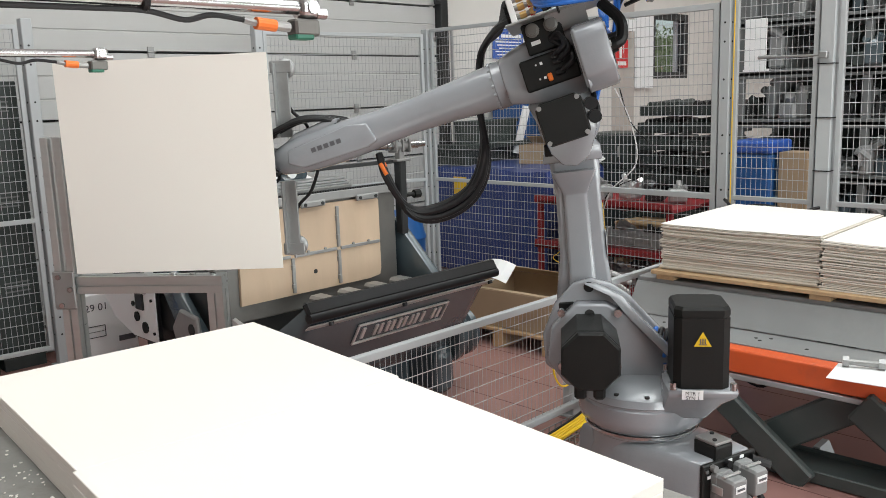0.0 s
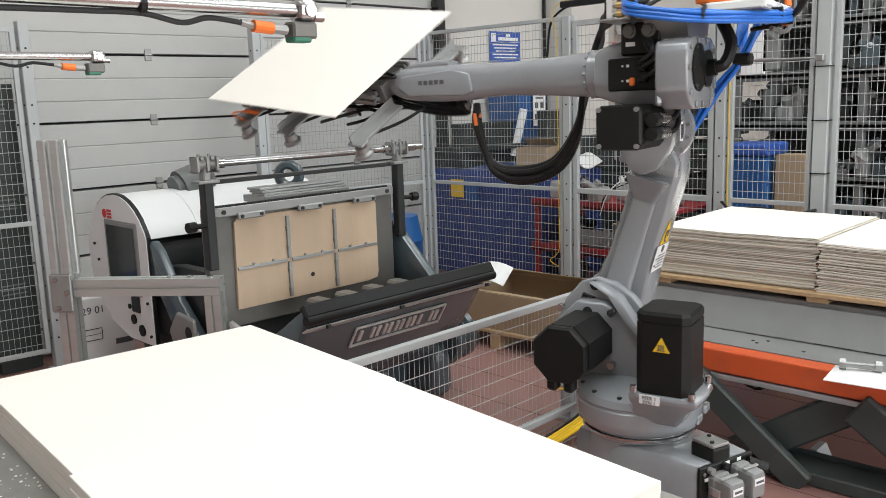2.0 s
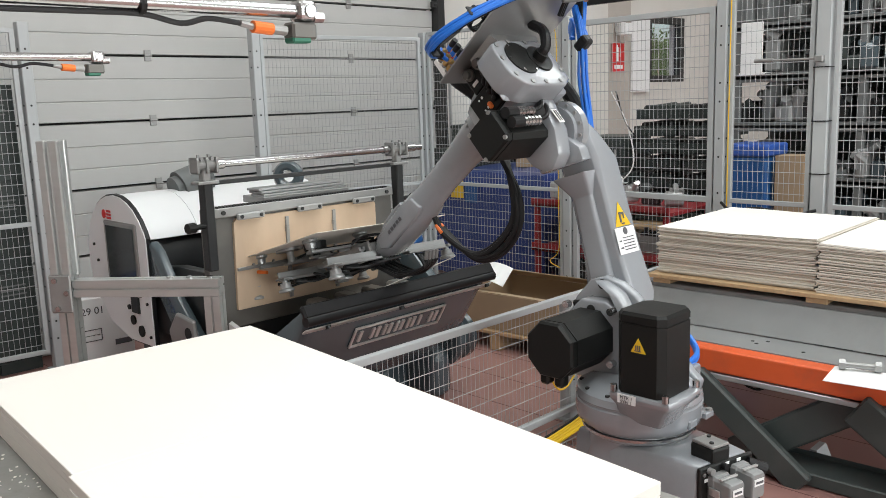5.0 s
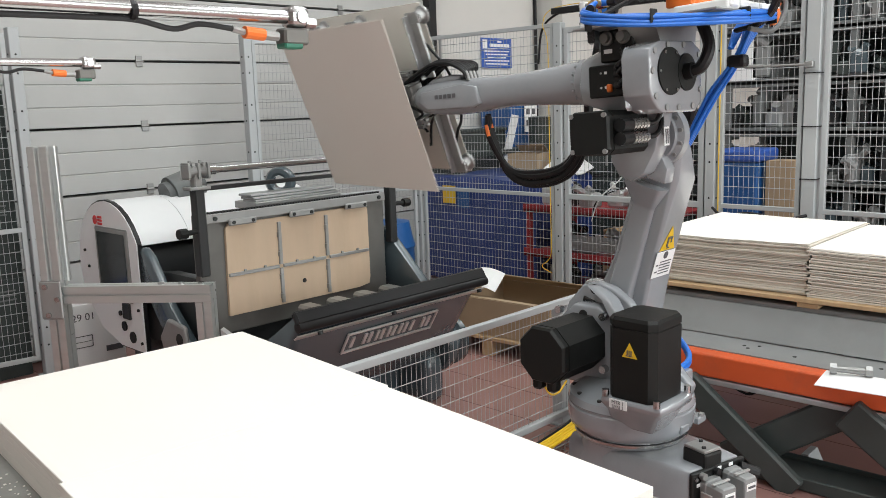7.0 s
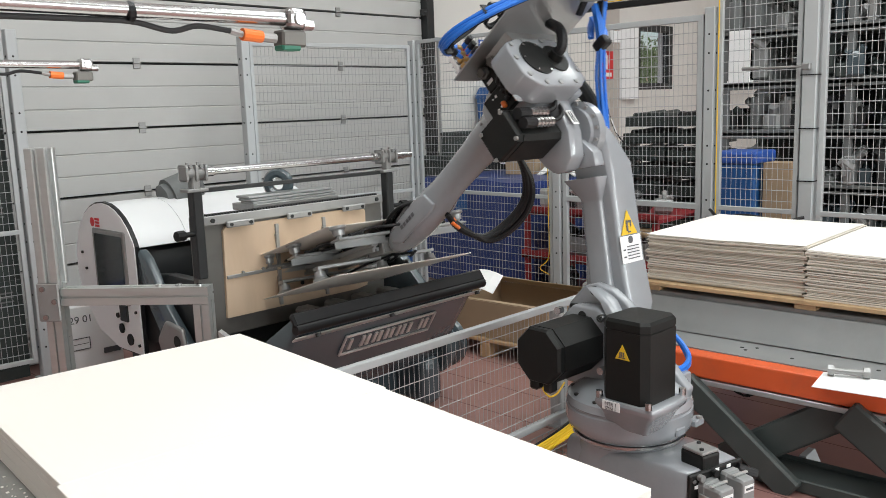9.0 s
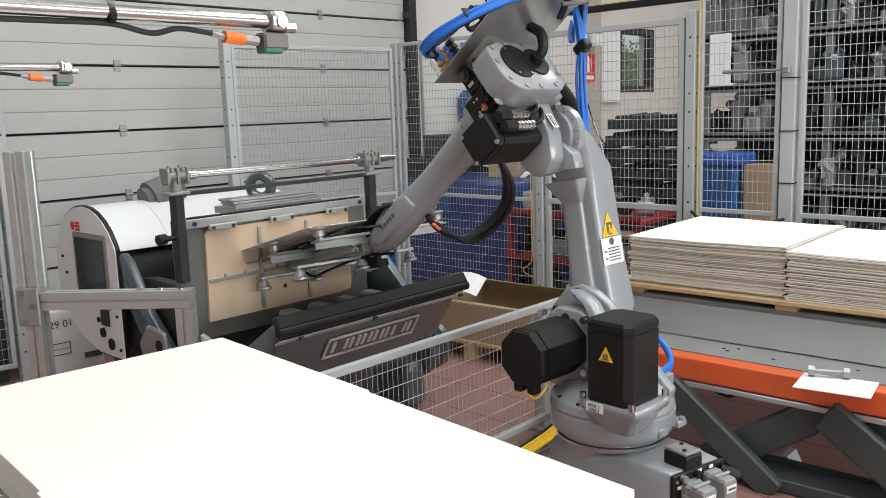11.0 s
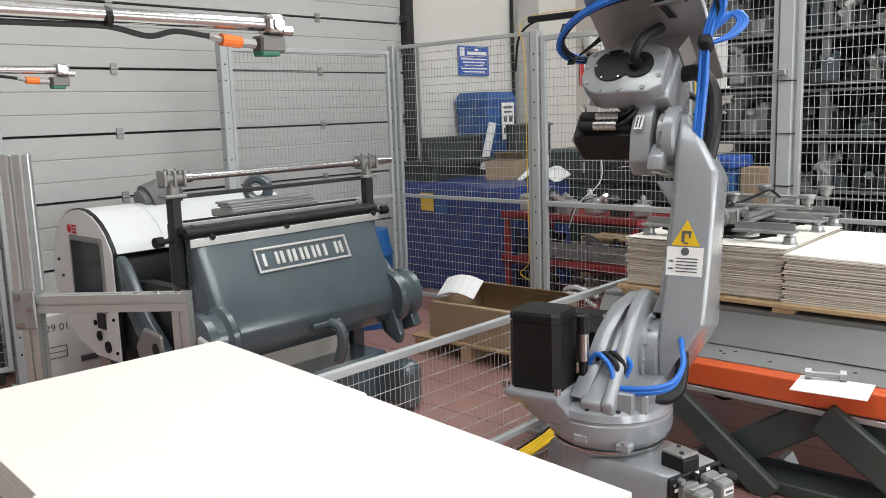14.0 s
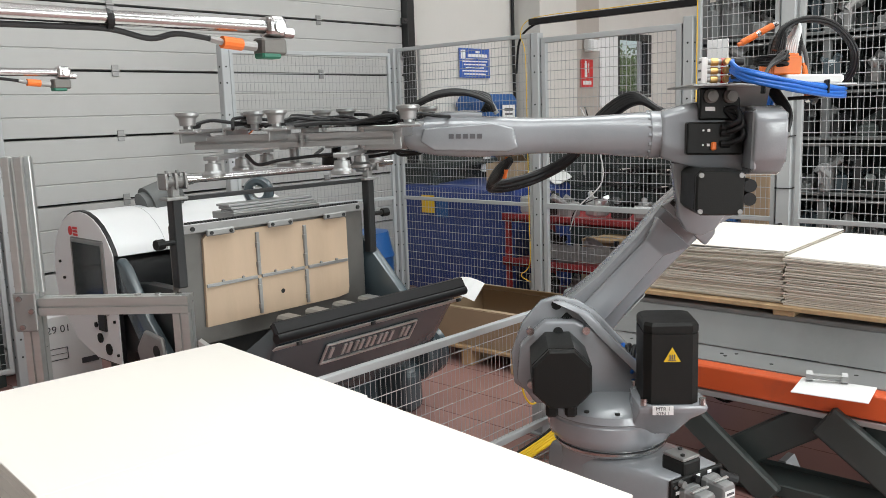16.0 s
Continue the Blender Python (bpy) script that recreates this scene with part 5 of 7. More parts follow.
board = ppart("die_board", bm, M_PLY, "plywood cutting die with steel rules")
for x in (-0.155, 0.175):
    for z0, z1 in ((0.66, 0.86), (0.88, 1.12)):
        bm = B()
        box(bm, (x, 3.928, (z0 + z1) / 2), (0.022, 0.014, z1 - z0), bevel=0.002)
        box(bm, (x - 0.008, 3.922, (z0 + z1) / 2 + 0.05), (0.016, 0.02, 0.03), bevel=0.002)
        box(bm, (x - 0.008, 3.922, (z0 + z1) / 2 - 0.06), (0.016, 0.02, 0.03), bevel=0.002)
        part("steel_rule", bm, M_STEEL, board)
for x0, x1 in ((-0.49, -0.17), (-0.14, 0.16), (0.19, 0.49)):
    bm = B()
    box(bm, ((x0 + x1) / 2, 3.928, 0.87), (x1 - x0, 0.014, 0.018), bevel=0.002)
    for k in (0.3, 0.7):
        rod(bm, (x0 + k * (x1 - x0), 3.925, 0.885), (x0 + k * (x1 - x0), 3.915, 0.885), 0.008, 8)
    part("steel_rule", bm, M_STEEL, board)
bm = B()
rod(bm, (0.0, 3.934, 0.76), (0.0, 3.929, 0.76), 0.013, 12)
part("board_hole", bm, M_DARK, board)
bm = B()
box(bm, (0, 3.94, 1.185), (1.27, 0.05, 0.05), bevel=0.004)
rack = ppart("clamp_bar", bm, M_STEEL, "steel clamp bar with a toothed strip")
bm = B()
for i in range(64):
    x = -0.58 + i * 0.0185
    box(bm, (x, 3.935, 1.214), (0.010, 0.03, 0.012))
tagged(part("tooth", bm, M_IRON, rack), kind="stuff")
for x in (-0.40, -0.01, 0.39):
    bm = B()
    box(bm, (x, 3.905, 1.155), (0.17, 0.02, 0.035), bevel=0.006)
    part("clamp", bm, M_STEEL, rack, "bolted steel clamp")
    for dx in (-0.06, 0.06):
        bm = B()
        rod(bm, (x + dx, 3.896, 1.155), (x + dx, 3.889, 1.155), 0.010, 10)
        part("bolt", bm, M_IRON, rack)
for x in (-0.56, 0.58):
    bm = B()
    rod(bm, (x, 3.915, 1.185), (x, 3.905, 1.185), 0.012, 10)
    part("bolt", bm, M_IRON, rack)
# guard bar on two uprights
for x in (-0.64, 0.69):
    bm = B()
    box(bm, (x, 3.93, 1.12), (0.055, 0.06, 0.46), bevel=0.006)
    up = ppart("upright", bm, M_IRON, "black steel upright")
    bm = B()
    box(bm, (x, 3.93, 1.352), (0.12, 0.08, 0.016), bevel=0.003)
    box(bm, (x, 3.93, 1.39), (0.045, 0.05, 0.07), bevel=0.006)
    for dx in (-0.055, 0.0, 0.055):
        box(bm, (x + dx, 3.93, 1.44), (0.012, 0.085, 0.085), bevel=0.012, seg=2)
    rod(bm, (x - 0.06, 3.93, 1.44), (x + 0.06, 3.93, 1.44), 0.032, 20)
    for dx in (-0.03, 0.03):
        rod(bm, (x + dx, 3.89, 1.475), (x + dx, 3.91, 1.475), 0.010, 8)
        rod(bm, (x + dx, 3.93, 1.46), (x + dx, 3.93, 1.495), 0.009, 8)
    part("clamp_block", bm, M_STEEL, up, "cast pipe clamp")
    bm = B()
    s = -1 if x < 0 else 1
    rod(bm, (x, 3.92, 1.13), (x + s * 0.09, 3.91, 1.13), 0.014, 10)
    rod(bm, (x + s * 0.09, 3.91, 1.13), (x + s * 0.135, 3.905, 1.13), 0.027, 8)
    part("knob", bm, M_BLACK, up, "black star knob")
bm = B()
rod(bm, (-0.60, 3.93, 1.44), (0.90, 3.93, 1.44), 0.019, 16)
rod(bm, (-0.60, 3.93, 1.44), (-0.53, 3.93, 1.44), 0.026, 16)
rod(bm, (0.58, 3.93, 1.44), (0.64, 3.93, 1.44), 0.026, 16)
rod(bm, (0.74, 3.93, 1.44), (0.84, 3.93, 1.44), 0.025, 16)
ppart("guard_tube", bm, M_BRIGHT, "bright steel guard tube", True)
bm = B()
box(bm, (0.02, 3.94, 1.345), (1.32, 0.03, 0.022), bevel=0.003)
ppart("guard_flat", bm, M_IRON, "dark flat guard bar")
# drum with its side panel
prof = [(4.64, 0.345), (4.64, 0.99)] + [(5.02 + 0.42 * math.cos(a), 0.82 + 0.42 * math.sin(a) * 0.97) for a in (radians(d) for d in range(150, -50, -12))] + [(5.2, 0.42), (4.95, 0.345)]
arc = [(4.64, 0.985)] + [(5.02 + 0.42 * math.cos(a), 0.82 + 0.42 * math.sin(a) * 0.97) for a in (radians(d) for d in range(150, -50, -6))]
inner = [(5.02 + (y - 5.02) * 0.97, 0.82 + (z - 0.82) * 0.97) for y, z in arc]
for x0, x1 in ((-0.62, -0.305), (-0.302, 0.70)):
    bm = B()
    prism(bm, arc + inner[::-1], x0, x1, "x")
    bmesh.ops.recalc_face_normals(bm, faces=bm.faces)
    ppart("drum_guard", bm, M_WHITE, "white sheet-metal drum guard", True)
bm = B()
rod(bm, (-0.60, 5.02, 0.80), (0.68, 5.02, 0.80), 0.36, 40)
rod(bm, (-0.60, 4.62, 0.62), (-0.52, 4.62, 0.62), 0.20, 28)
ppart("flywheel", bm, M_IRON, "dark cast flywheel under the guard", True)
bm = B()
rod(bm, (-0.52, 4.78, 0.87), (-0.64, 4.78, 0.87), 0.030, 18)
rod(bm, (-0.60, 4.78, 0.87), (-0.615, 4.78, 0.87), 0.055, 20)
ppart("shaft_end", bm, M_STEEL, "worn steel shaft end", True)
bm = B()
prism(bm, [(5.02 + (y - 5.02) * 1.02, 0.8 + (z - 0.8) * 1.02) for y, z in prof], -0.645, -0.622, "x")
ppart("panel_edging", bm, M_RUBBER, "black rubber edging")
bm = B()
prism(bm, prof, -0.652, -0.640, "x")
side = ppart("side_panel", bm, M_WHITE, "white side panel with a window and buttons")
bm = B()
box(bm, (-0.656, 4.95, 0.85), (0.012, 0.42, 0.44), bevel=0.01)
part("window_frame", bm, M_STEEL, side, "riveted steel window frame")
bm = B()
box(bm, (-0.6635, 4.95, 0.85), (0.004, 0.36, 0.38), bevel=0.0)
M_SMOKE = paint("smoked_window", (0.035, 0.04, 0.04), 0.12, vary=0.4, scale=3, bump=0.0)
part("smoked_pane", bm, M_SMOKE, side, "dark acrylic window pane")
bm = B()
box(bm, (-0.656, 4.83, 0.575), (0.02, 0.09, 0.10), bevel=0.004)
part("switch_box", bm, M_IRON, side)
for y, z, r in ((4.92, 0.55, 0.016), (4.88, 0.475, 0.03), (4.78, 0.42, 0.035), (5.30, 0.80, 0.009), (5.34, 0.90, 0.009), (4.68, 0.60, 0.009), (4.67, 0.40, 0.009), (5.28, 0.6, 0.009)):
    bm = B()
    rod(bm, (-0.652, y, z), (-0.662, y, z), r, 16)
    part("button", bm, M_BLACK, side)
for j in range(3):
    plate_sign("maker_mark", (-0.6535, 5.09, 1.125 - 0.02 * j), (0, -1, 0), (0, 0, 1), 0.06, 0.014, M_SIGNRED, side)
bm = B()
turned(bm, [(0.028, 0), (0.028, 0.002), (0.0, 0.0025)], Matrix.Translation((-0.652, 5.16, 1.105)) @ Matrix.Rotation(radians(-90), 4, "Y"), 20)
part("maker_mark", bm, M_SIGNRED, side)
bm = B()
prism(bm, [(4.70, 0.93), (4.62, 0.98), (4.54, 0.93), (4.34, 0.66), (4.14, 0.48), (4.03, 0.30), (4.10, 0.20), (4.26, 0.28), (4.46, 0.52), (4.68, 0.80)], -0.635, -0.575, "x")
bmesh.ops.recalc_face_normals(bm, faces=bm.faces)
bevelled(bm, 0.018, 3)
rod(bm, (-0.66, 4.12, 0.32), (-0.56, 4.12, 0.32), 0.085, 24)
ppart("crank_arm", bm, M_PRESS, "curved slate-blue crank arm", True)
bm = B()
prism(bm, [(4.05, 0.3), (4.30, 0.3), (4.38, 0.5), (4.28, 0.62), (4.10, 0.60)], -0.69, -0.66, "x")
bevelled(bm, 0.015, 2)
lk = ppart("link_plate", bm, M_STEEL, "drilled grey link plate")
for y, z, r in ((4.15, 0.52, 0.035), (4.27, 0.42, 0.018), (4.18, 0.38, 0.012), (4.22, 0.38, 0.012)):
    bm = B()
    rod(bm, (-0.689, y, z), (-0.693, y, z), r, 14)
    part("bore", bm, M_DARK, lk)
# things on top: grey motor, lifting wheel, aluminium bars
bm = B()
rod(bm, (-0.22, 5.0, 1.24), (-0.02, 5.0, 1.30), 0.10, 20)
rod(bm, (-0.26, 5.0, 1.23), (-0.22, 5.0, 1.24), 0.075, 16)
ppart("drive_motor", bm, M_RACK, "grey drive motor behind the drum", True)
bm = B()
turned(bm, [(0.036, 0), (0.04, -0.028), (0.055, -0.038), (0.080, -0.036), (0.092, -0.02), (0.095, 0), (0.092, 0.02), (0.080, 0.036), (0.055, 0.038), (0.04, 0.028), (0.036, 0)], Matrix.Translation((0.17, 4.35, 1.30)) @ Matrix.Rotation(radians(38), 4, "Z") @ Matrix.Rotation(radians(90), 4, "Y"), 28)
bmesh.ops.delete(bm, geom=[f for f in bm.faces if len(f.verts) > 4], context="FACES_ONLY")
ppart("lifting_ring", bm, M_PRESS, "dark round lifting ring", True)
bm = B()
box(bm, (0.12, 4.20, 1.20), (0.62, 0.22, 0.04), bevel=0.004)
ppart("top_plate", bm, M_STEEL, "steel top plate")
for k in range(3):
    bm = B()
    box(bm, (0.12 - 0.006 * k, 4.17 + 0.012 * k, 1.226 + 0.016 * k), (0.60, 0.13, 0.014), bevel=0.003)
    ppart("spare_bar", bm, M_GRIP, "loose flat aluminium bar")
# inclined arms right and left of the bed
for x in (0.68,):
    bm = B()
    prism(bm, [(3.55, 0.45), (3.62, 0.62), (4.0, 0.98), (4.25, 0.98), (4.25, 0.80), (3.72, 0.38)], x, x + 0.07, "x")
    bevelled(bm, 0.015, 2)
    ppart("side_arm", bm, M_PRESS, "slate-blue side arm", True)
bm = B()
box(bm, (0.0, 3.80, 0.16), (1.1, 0.35, 0.32), bevel=0.03)
for x in (-0.5, 0.5):
    box(bm, (x, 3.62, 0.15), (0.16, 0.5, 0.30), bevel=0.07, seg=4)
ppart("base_casting", bm, M_PRESS, "cast slate-blue base")
for k in range(4):
    bm = B()
    box(bm, (-0.1 + 0.2 * k, 3.72, 0.60), (0.10, 0.2, 0.12), bevel=0.015)
    ppart("roller_block", bm, M_STEEL, "worn steel roller block")

# moving platen: its own space, closed upright, hinge on the x axis
py, pz = PIVOT
bm = B()
outer = [(-0.02, 0.775), (-0.075, 0.77), (-0.10, 0.72), (-0.20, 0.50), (-0.285, 0.34), (-0.315, 0.25), (-0.30, 0.16), (-0.24, 0.09), (-0.14, 0.06), (-0.02, 0.10)]
loft(bm, [[(x, y * f, z) for y, z in outer] for x, f in ((-0.62, 0.85), (-0.60, 0.98), (-0.55, 1.0), (0.55, 1.0), (0.60, 0.98), (0.62, 0.85))])
bmesh.ops.recalc_face_normals(bm, faces=bm.faces)
bevelled(bm, 0.012, 2, 25)
platen = ppart("moving_platen", bm, M_PRESS, "heavy slate-blue moving platen, swinging open and shut", True)
bm = B()
rod(bm, (-0.65, -0.085, 0.765), (0.65, -0.085, 0.765), 0.026, 20)
box(bm, (0, -0.045, 0.775), (1.31, 0.07, 0.035), bevel=0.01)
part("lip_roll", bm, M_RUBBER, platen, "black rounded safety lip", True)
bm = B()
box(bm, (0, -0.117, 0.716), (1.29, 0.008, 0.042), m=None, bevel=0.002)
part("lip_strip", bm, M_WORN, platen, "bright steel strip below the lip")
for x in (-0.52, -0.05, 0.60):
    bm = B()
    rod(bm, (x, -0.118, 0.74), (x, -0.135, 0.735), 0.014, 10)
    part("strip_screw", bm, M_IRON, platen)
bm = B()
box(bm, (0, -0.022, 0.46), (1.14, 0.035, 0.60), bevel=0.004)
part("counter_plate", bm, M_BRIGHT, platen, "bright steel counter plate")
for s in (-1, 1):
    bm = B()
    turned(bm, [(0.15, 0.0), (0.165, 0.02), (0.165, 0.05), (0.14, 0.07), (0.13, 0.11), (0.15, 0.13), (0.15, 0.17), (0.10, 0.19), (0.0, 0.19)],
           Matrix.Translation((s * 0.56, -0.24, 0.24)) @ Matrix.Rotation(radians(s * 90), 4, "Y"), 36)
    part("journal", bm, M_PRESS, platen, "round cast journal", True)
    bm = B()
    prism(bm, [(-0.20, 0.46), (-0.12, 0.46), (-0.10, 0.30), (-0.22, 0.02), (-0.34, -0.04), (-0.37, 0.02), (-0.30, 0.20)], s * 0.55, s * 0.60, "x")
    bmesh.ops.recalc_face_normals(bm, faces=bm.faces)
    bevelled(bm, 0.015, 2)
    part("rib", bm, M_PRESS, platen, "cast rib", True)
bm = B()
box(bm, (0.02, -0.335, 0.20), (0.20, 0.03, 0.03), bevel=0.006)
hose(bm, [(0.05, -0.33, 0.20), (0.07, -0.39, 0.17), (0.075, -0.40, 0.08), (0.07, -0.36, -0.02)], 0.032, 10)
part("pull_handle", bm, M_PRESS, platen, "bent cast handle", True)
# name plate: raised rim with plain blocks for the letters
nm = pose(0.02, -0.163, 0.575, 90 - 24.5, 0, 0)
bm = B()
box(bm, (0, 0, 0.006), (0.64, 0.135, 0.006), nm, 0.002)
npl = part("name_plate", bm, M_PRESS, platen, "oblong maker's plate with raised metal rim")
bm = B()
for c, s in (((0, 0.0625, 0.012), (0.64, 0.014, 0.012)), ((0, -0.0625, 0.012), (0.64, 0.014, 0.012)), ((-0.313, 0, 0.012), (0.014, 0.111, 0.012)), ((0.313, 0, 0.012), (0.014, 0.111, 0.012))):
    box(bm, c, s, nm, 0.003)
part("plate_rim", bm, M_WORN, npl, "worn bright rim")
for i in range(7):
    x = -0.248 + 0.083 * i
    bm = B()
    box(bm, (x - 0.019, 0, 0.012), (0.022, 0.072, 0.010), nm, 0.002)
    if i not in (0, 5):
        box(bm, (x + 0.017, 0, 0.012), (0.024, 0.072, 0.010), nm, 0.002)
    part("plate_block", bm, M_WORN, npl, "raised plain metal block")
PLATEN = [(0, 57), (12.6, 57), (12.8, 52), (13.0, 41), (13.3, 25), (13.5, 9), (13.65, 2.5), (13.8, 0), (14.6, 0), (14.75, 4), (15.0, 14), (15.3, 36), (15.5, 51), (15.65, 57), (15.8, 58), (16, 57)]


def platen_pose(t):
    a = glide(PLATEN, t)[0]
    return Matrix.Translation((0, py - 0.10 * a / 55, pz)) @ Matrix.Rotation(radians(a), 4, "X")


# ---- card: the two sheets in the gripper, the piles ----
SHEET = (0.872, 0.85, 0.003)


def loose_sheet(label):
    bm = B()
    box(bm, (0, 0, 0), SHEET)
    return tagged(part("card_sheet", bm, M_CARD), label, "card sheet", "sheets in the gripper")


sheet_a = loose_sheet("blank white card sheet held by the suction gripper")
sheet_b = loose_sheet("die-cut white card sheet held by the suction gripper")


def pile(m, w, d, h, n, label, group, jitter=0.004, seed=1, gap=0.35):
    """A pile of card in bundles, each a little off the next."""
    ob = empty("card_pile", m, label, "card pile", group)
    rng = random.Random(seed)
    z = 0.0
    hs = [rng.uniform(0.6, 1.4) for _ in range(n)]
    k = h / sum(hs)
    for i in range(n):
        t = hs[i] * k
        bm = B()
        g = gap * min(t, 0.006) if n > 8 else 0.0
        jx, jy = rng.uniform(-jitter, jitter), rng.uniform(-jitter, jitter)
        if n > 8:
            grid = [-0.5 + q / 12 for q in range(13)]
            def lift_at(u, v, zz):
                return 0.0035 * (zz / h) * math.sin(5.0 * u * d + 1.7 * v * w + seed) + 0.001 * math.sin(17 * u + 2.1 * seed) * (zz / h)
            loft(bm, [[(jx + v * w, jy + u * d, zz + lift_at(u, v, zz)) for v, zz in [(-0.5 + q / 4, z + g / 2) for q in range(5)] + [(0.5 - q / 4, z + t - g / 2) for q in range(5)]] for u in grid])
            bmesh.ops.recalc_face_normals(bm, faces=bm.faces)
        else:
            box(bm, (jx, jy, z + t / 2), (w, d, t), bevel=0.0015)
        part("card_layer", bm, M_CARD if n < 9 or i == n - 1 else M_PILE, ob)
        # inset slab in a darker tone: painted shade between two layers
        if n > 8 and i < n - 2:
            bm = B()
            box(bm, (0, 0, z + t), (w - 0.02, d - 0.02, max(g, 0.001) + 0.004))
            part("shadow_gap", bm, M_GAP_SHADE, ob)
        z += t
    return ob


pile(pose(1.145, 2.236, 0.835, 0, 0, -4.8), 0.90, 0.875, 0.105, 4, "low pile of blank white card sheets on a work table", "blank card piles", 0.0012, 2)
pile(pose(1.145, 2.236, 0.835, 0, 0, -4.8) @ pose(-0.012, -0.8955, 0, 0, 0, -0.3), 0.90, 0.915, 0.1045, 4, "low pile of blank white card sheets, slightly turned", "blank card piles", 0.0012, 3)
table = empty("work_table", pose(1.05, 1.75, 0), "heavy grey work table with a dusty, scuffed top", "table")
bm = B()
box(bm, (0, 0, 0.805), (1.15, 2.2, 0.058), bevel=0.006)
part("table_top", bm, M_CONCRETE, table, "dusty scuffed grey top")
for sx in (-0.5, 0.42):
    for sy in (-0.95, 0.95):
        bm = B()
        box(bm, (sx, sy, 0.388), (0.07, 0.07, 0.776), bevel=0.004)
        part("leg", bm, M_FENCE, table)
rng = random.Random(8)
bm = B()
for i in range(260):
    x, y = rng.uniform(0.5, 0.68), rng.uniform(1.1, 2.75)
    s = rng.uniform(0.002, 0.007)
    box(bm, (x, y, 0.836), (s, s * rng.uniform(0.3, 1), 0.002), None)
tagged(part("paper_scraps", bm, M_CARD), "tiny white card scraps on the table", "scraps", "", "stuff")

# die-cut piles on the lift table
LIFT = Matrix.Translation((4.43, 1.52, 0)) @ Matrix.Rotation(radians(1.5), 4, "Z")
for k in range(2):
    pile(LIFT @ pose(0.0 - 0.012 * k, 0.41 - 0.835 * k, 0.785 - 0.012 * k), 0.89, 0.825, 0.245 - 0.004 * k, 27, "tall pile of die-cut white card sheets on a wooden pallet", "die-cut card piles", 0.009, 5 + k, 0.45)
pallet = empty("pallet", LIFT @ pose(0, -0.02, 0), "wooden pallet board on the lift table", "pallet")
for k in range(5):
    bm = B()
    box(bm, (-0.4 + 0.2 * k, 0, 0.773), (0.19, 1.75, 0.022), bevel=0.003)
    part("plank", bm, M_WOOD, pallet)
for y in (-0.8, 0.0, 0.8):
    bm = B()
    box(bm, (0, y, 0.748), (0.96, 0.10, 0.026), bevel=0.003)
    part("bearer", bm, M_WOOD, pallet)
lift = empty("lift_table", LIFT @ pose(0, -0.1, 0), "scissor lift table with orange edge beams and a grey steel platform", "lift table")
bm = B()
box(bm, (0.03, 0, 0.715), (0.98, 2.1, 0.038), bevel=0.004)
part("platform", bm, M_APRON, lift, "grey steel platform")
bm = B()
loft(bm, [[(x, y, z) for x, z in ((-0.47, 0.71), (-0.455, 0.71), (-0.55, 0.565), (-0.565, 0.565))] for y in (-1.3, 1.05)])
bmesh.ops.recalc_face_normals(bm, faces=bm.faces)
part("apron", bm, M_APRON, lift, "bent steel apron below the platform")
bm = B()
box(bm, (-0.67, -0.12, 0.555), (0.24, 2.35, 0.006), bevel=0.001)
flange = part("flange_plate", bm, M_APRON, lift, "drilled grey flange plate")
for y, x in ((0.78, -0.66), (0.75, -0.64), (0.72, -0.68), (0.30, -0.66), (0.27, -0.69), (0.24, -0.63), (0.05, -0.7), (-0.3, -0.66)):
    bm = B()
    rod(bm, (x, y, 0.556), (x, y, 0.5595), 0.009, 10)
    part("bore", bm, M_DARK, flange)
bm = B()
box(bm, (-0.835, -0.12, 0.50), (0.09, 2.35, 0.11), bevel=0.012, seg=3)
beam = part("edge_beam", bm, M_TABLE_ORANGE, lift, "orange painted edge beam")
plate_sign("hazard_plate", (-0.882, -0.72, 0.505), (0, -1, 0), (0, 0, 1), 0.16, 0.06, M_BLACK, beam, "black hazard plate with orange triangle")
plate_sign("hazard_mark", (-0.8845, -0.675, 0.508), (0, -1, 0), (0, 0, 1), 0.03, 0.028, M_ORANGE, beam, tri=True)
bm = B()
box(bm, (-0.85, -0.12, 0.425), (0.05, 2.35, 0.026), bevel=0.003)
part("safety_strip", bm, M_ALU, lift, "light metal safety edge strip")
bm = B()
box(bm, (0.6, -0.12, 0.50), (0.09, 2.35, 0.11), bevel=0.012, seg=2)
part("edge_beam", bm, M_TABLE_ORANGE, lift)
for x in (-0.89, 0.42):
    for k, (y0, z0, y1, z1) in enumerate(((0.48, 0.42, -0.04, 0.01), (0.30, 0.05, -0.24, 0.42), (-0.24, 0.42, -0.75, 0.06), (-0.9, 0.06, -0.4, 0.42))):
        bm = B()
        d = Vector((0, y1 - y0, z1 - z0))
        m = Matrix.Translation((x + 0.08 * (k % 2), (y0 + y1) / 2, (z0 + z1) / 2)) @ Matrix.Rotation(math.atan2(d.z, d.y), 4, "X")
        box(bm, (0, 0, 0), (0.05, d.length, 0.12 if k == 0 else 0.15), m, 0.01)
        part("scissor_leg", bm, M_LIFT, lift, "dark steel scissor leg")
for x in (-0.76, 0.42):
    bm = B()
    box(bm, (x, -0.49, 0.035), (0.20, 1.60, 0.06), bevel=0.006)
    box(bm, (x + 0.09, -0.49, 0.072), (0.012, 1.59, 0.03), bevel=0.003)
    part("base_rail", bm, M_LIFT, lift, "dark green base rail")
bm = B()
prism(bm, [(-0.06, 0.0), (0.10, 0.0), (0.10, 0.012), (0.05, 0.012), (0.03, 0.075), (0.0, 0.075), (-0.03, 0.012), (-0.06, 0.012)], -0.62, -0.50, "x")
part("foot_bracket", bm, M_FENCE, lift, "grey anchoring foot")
bm = B()
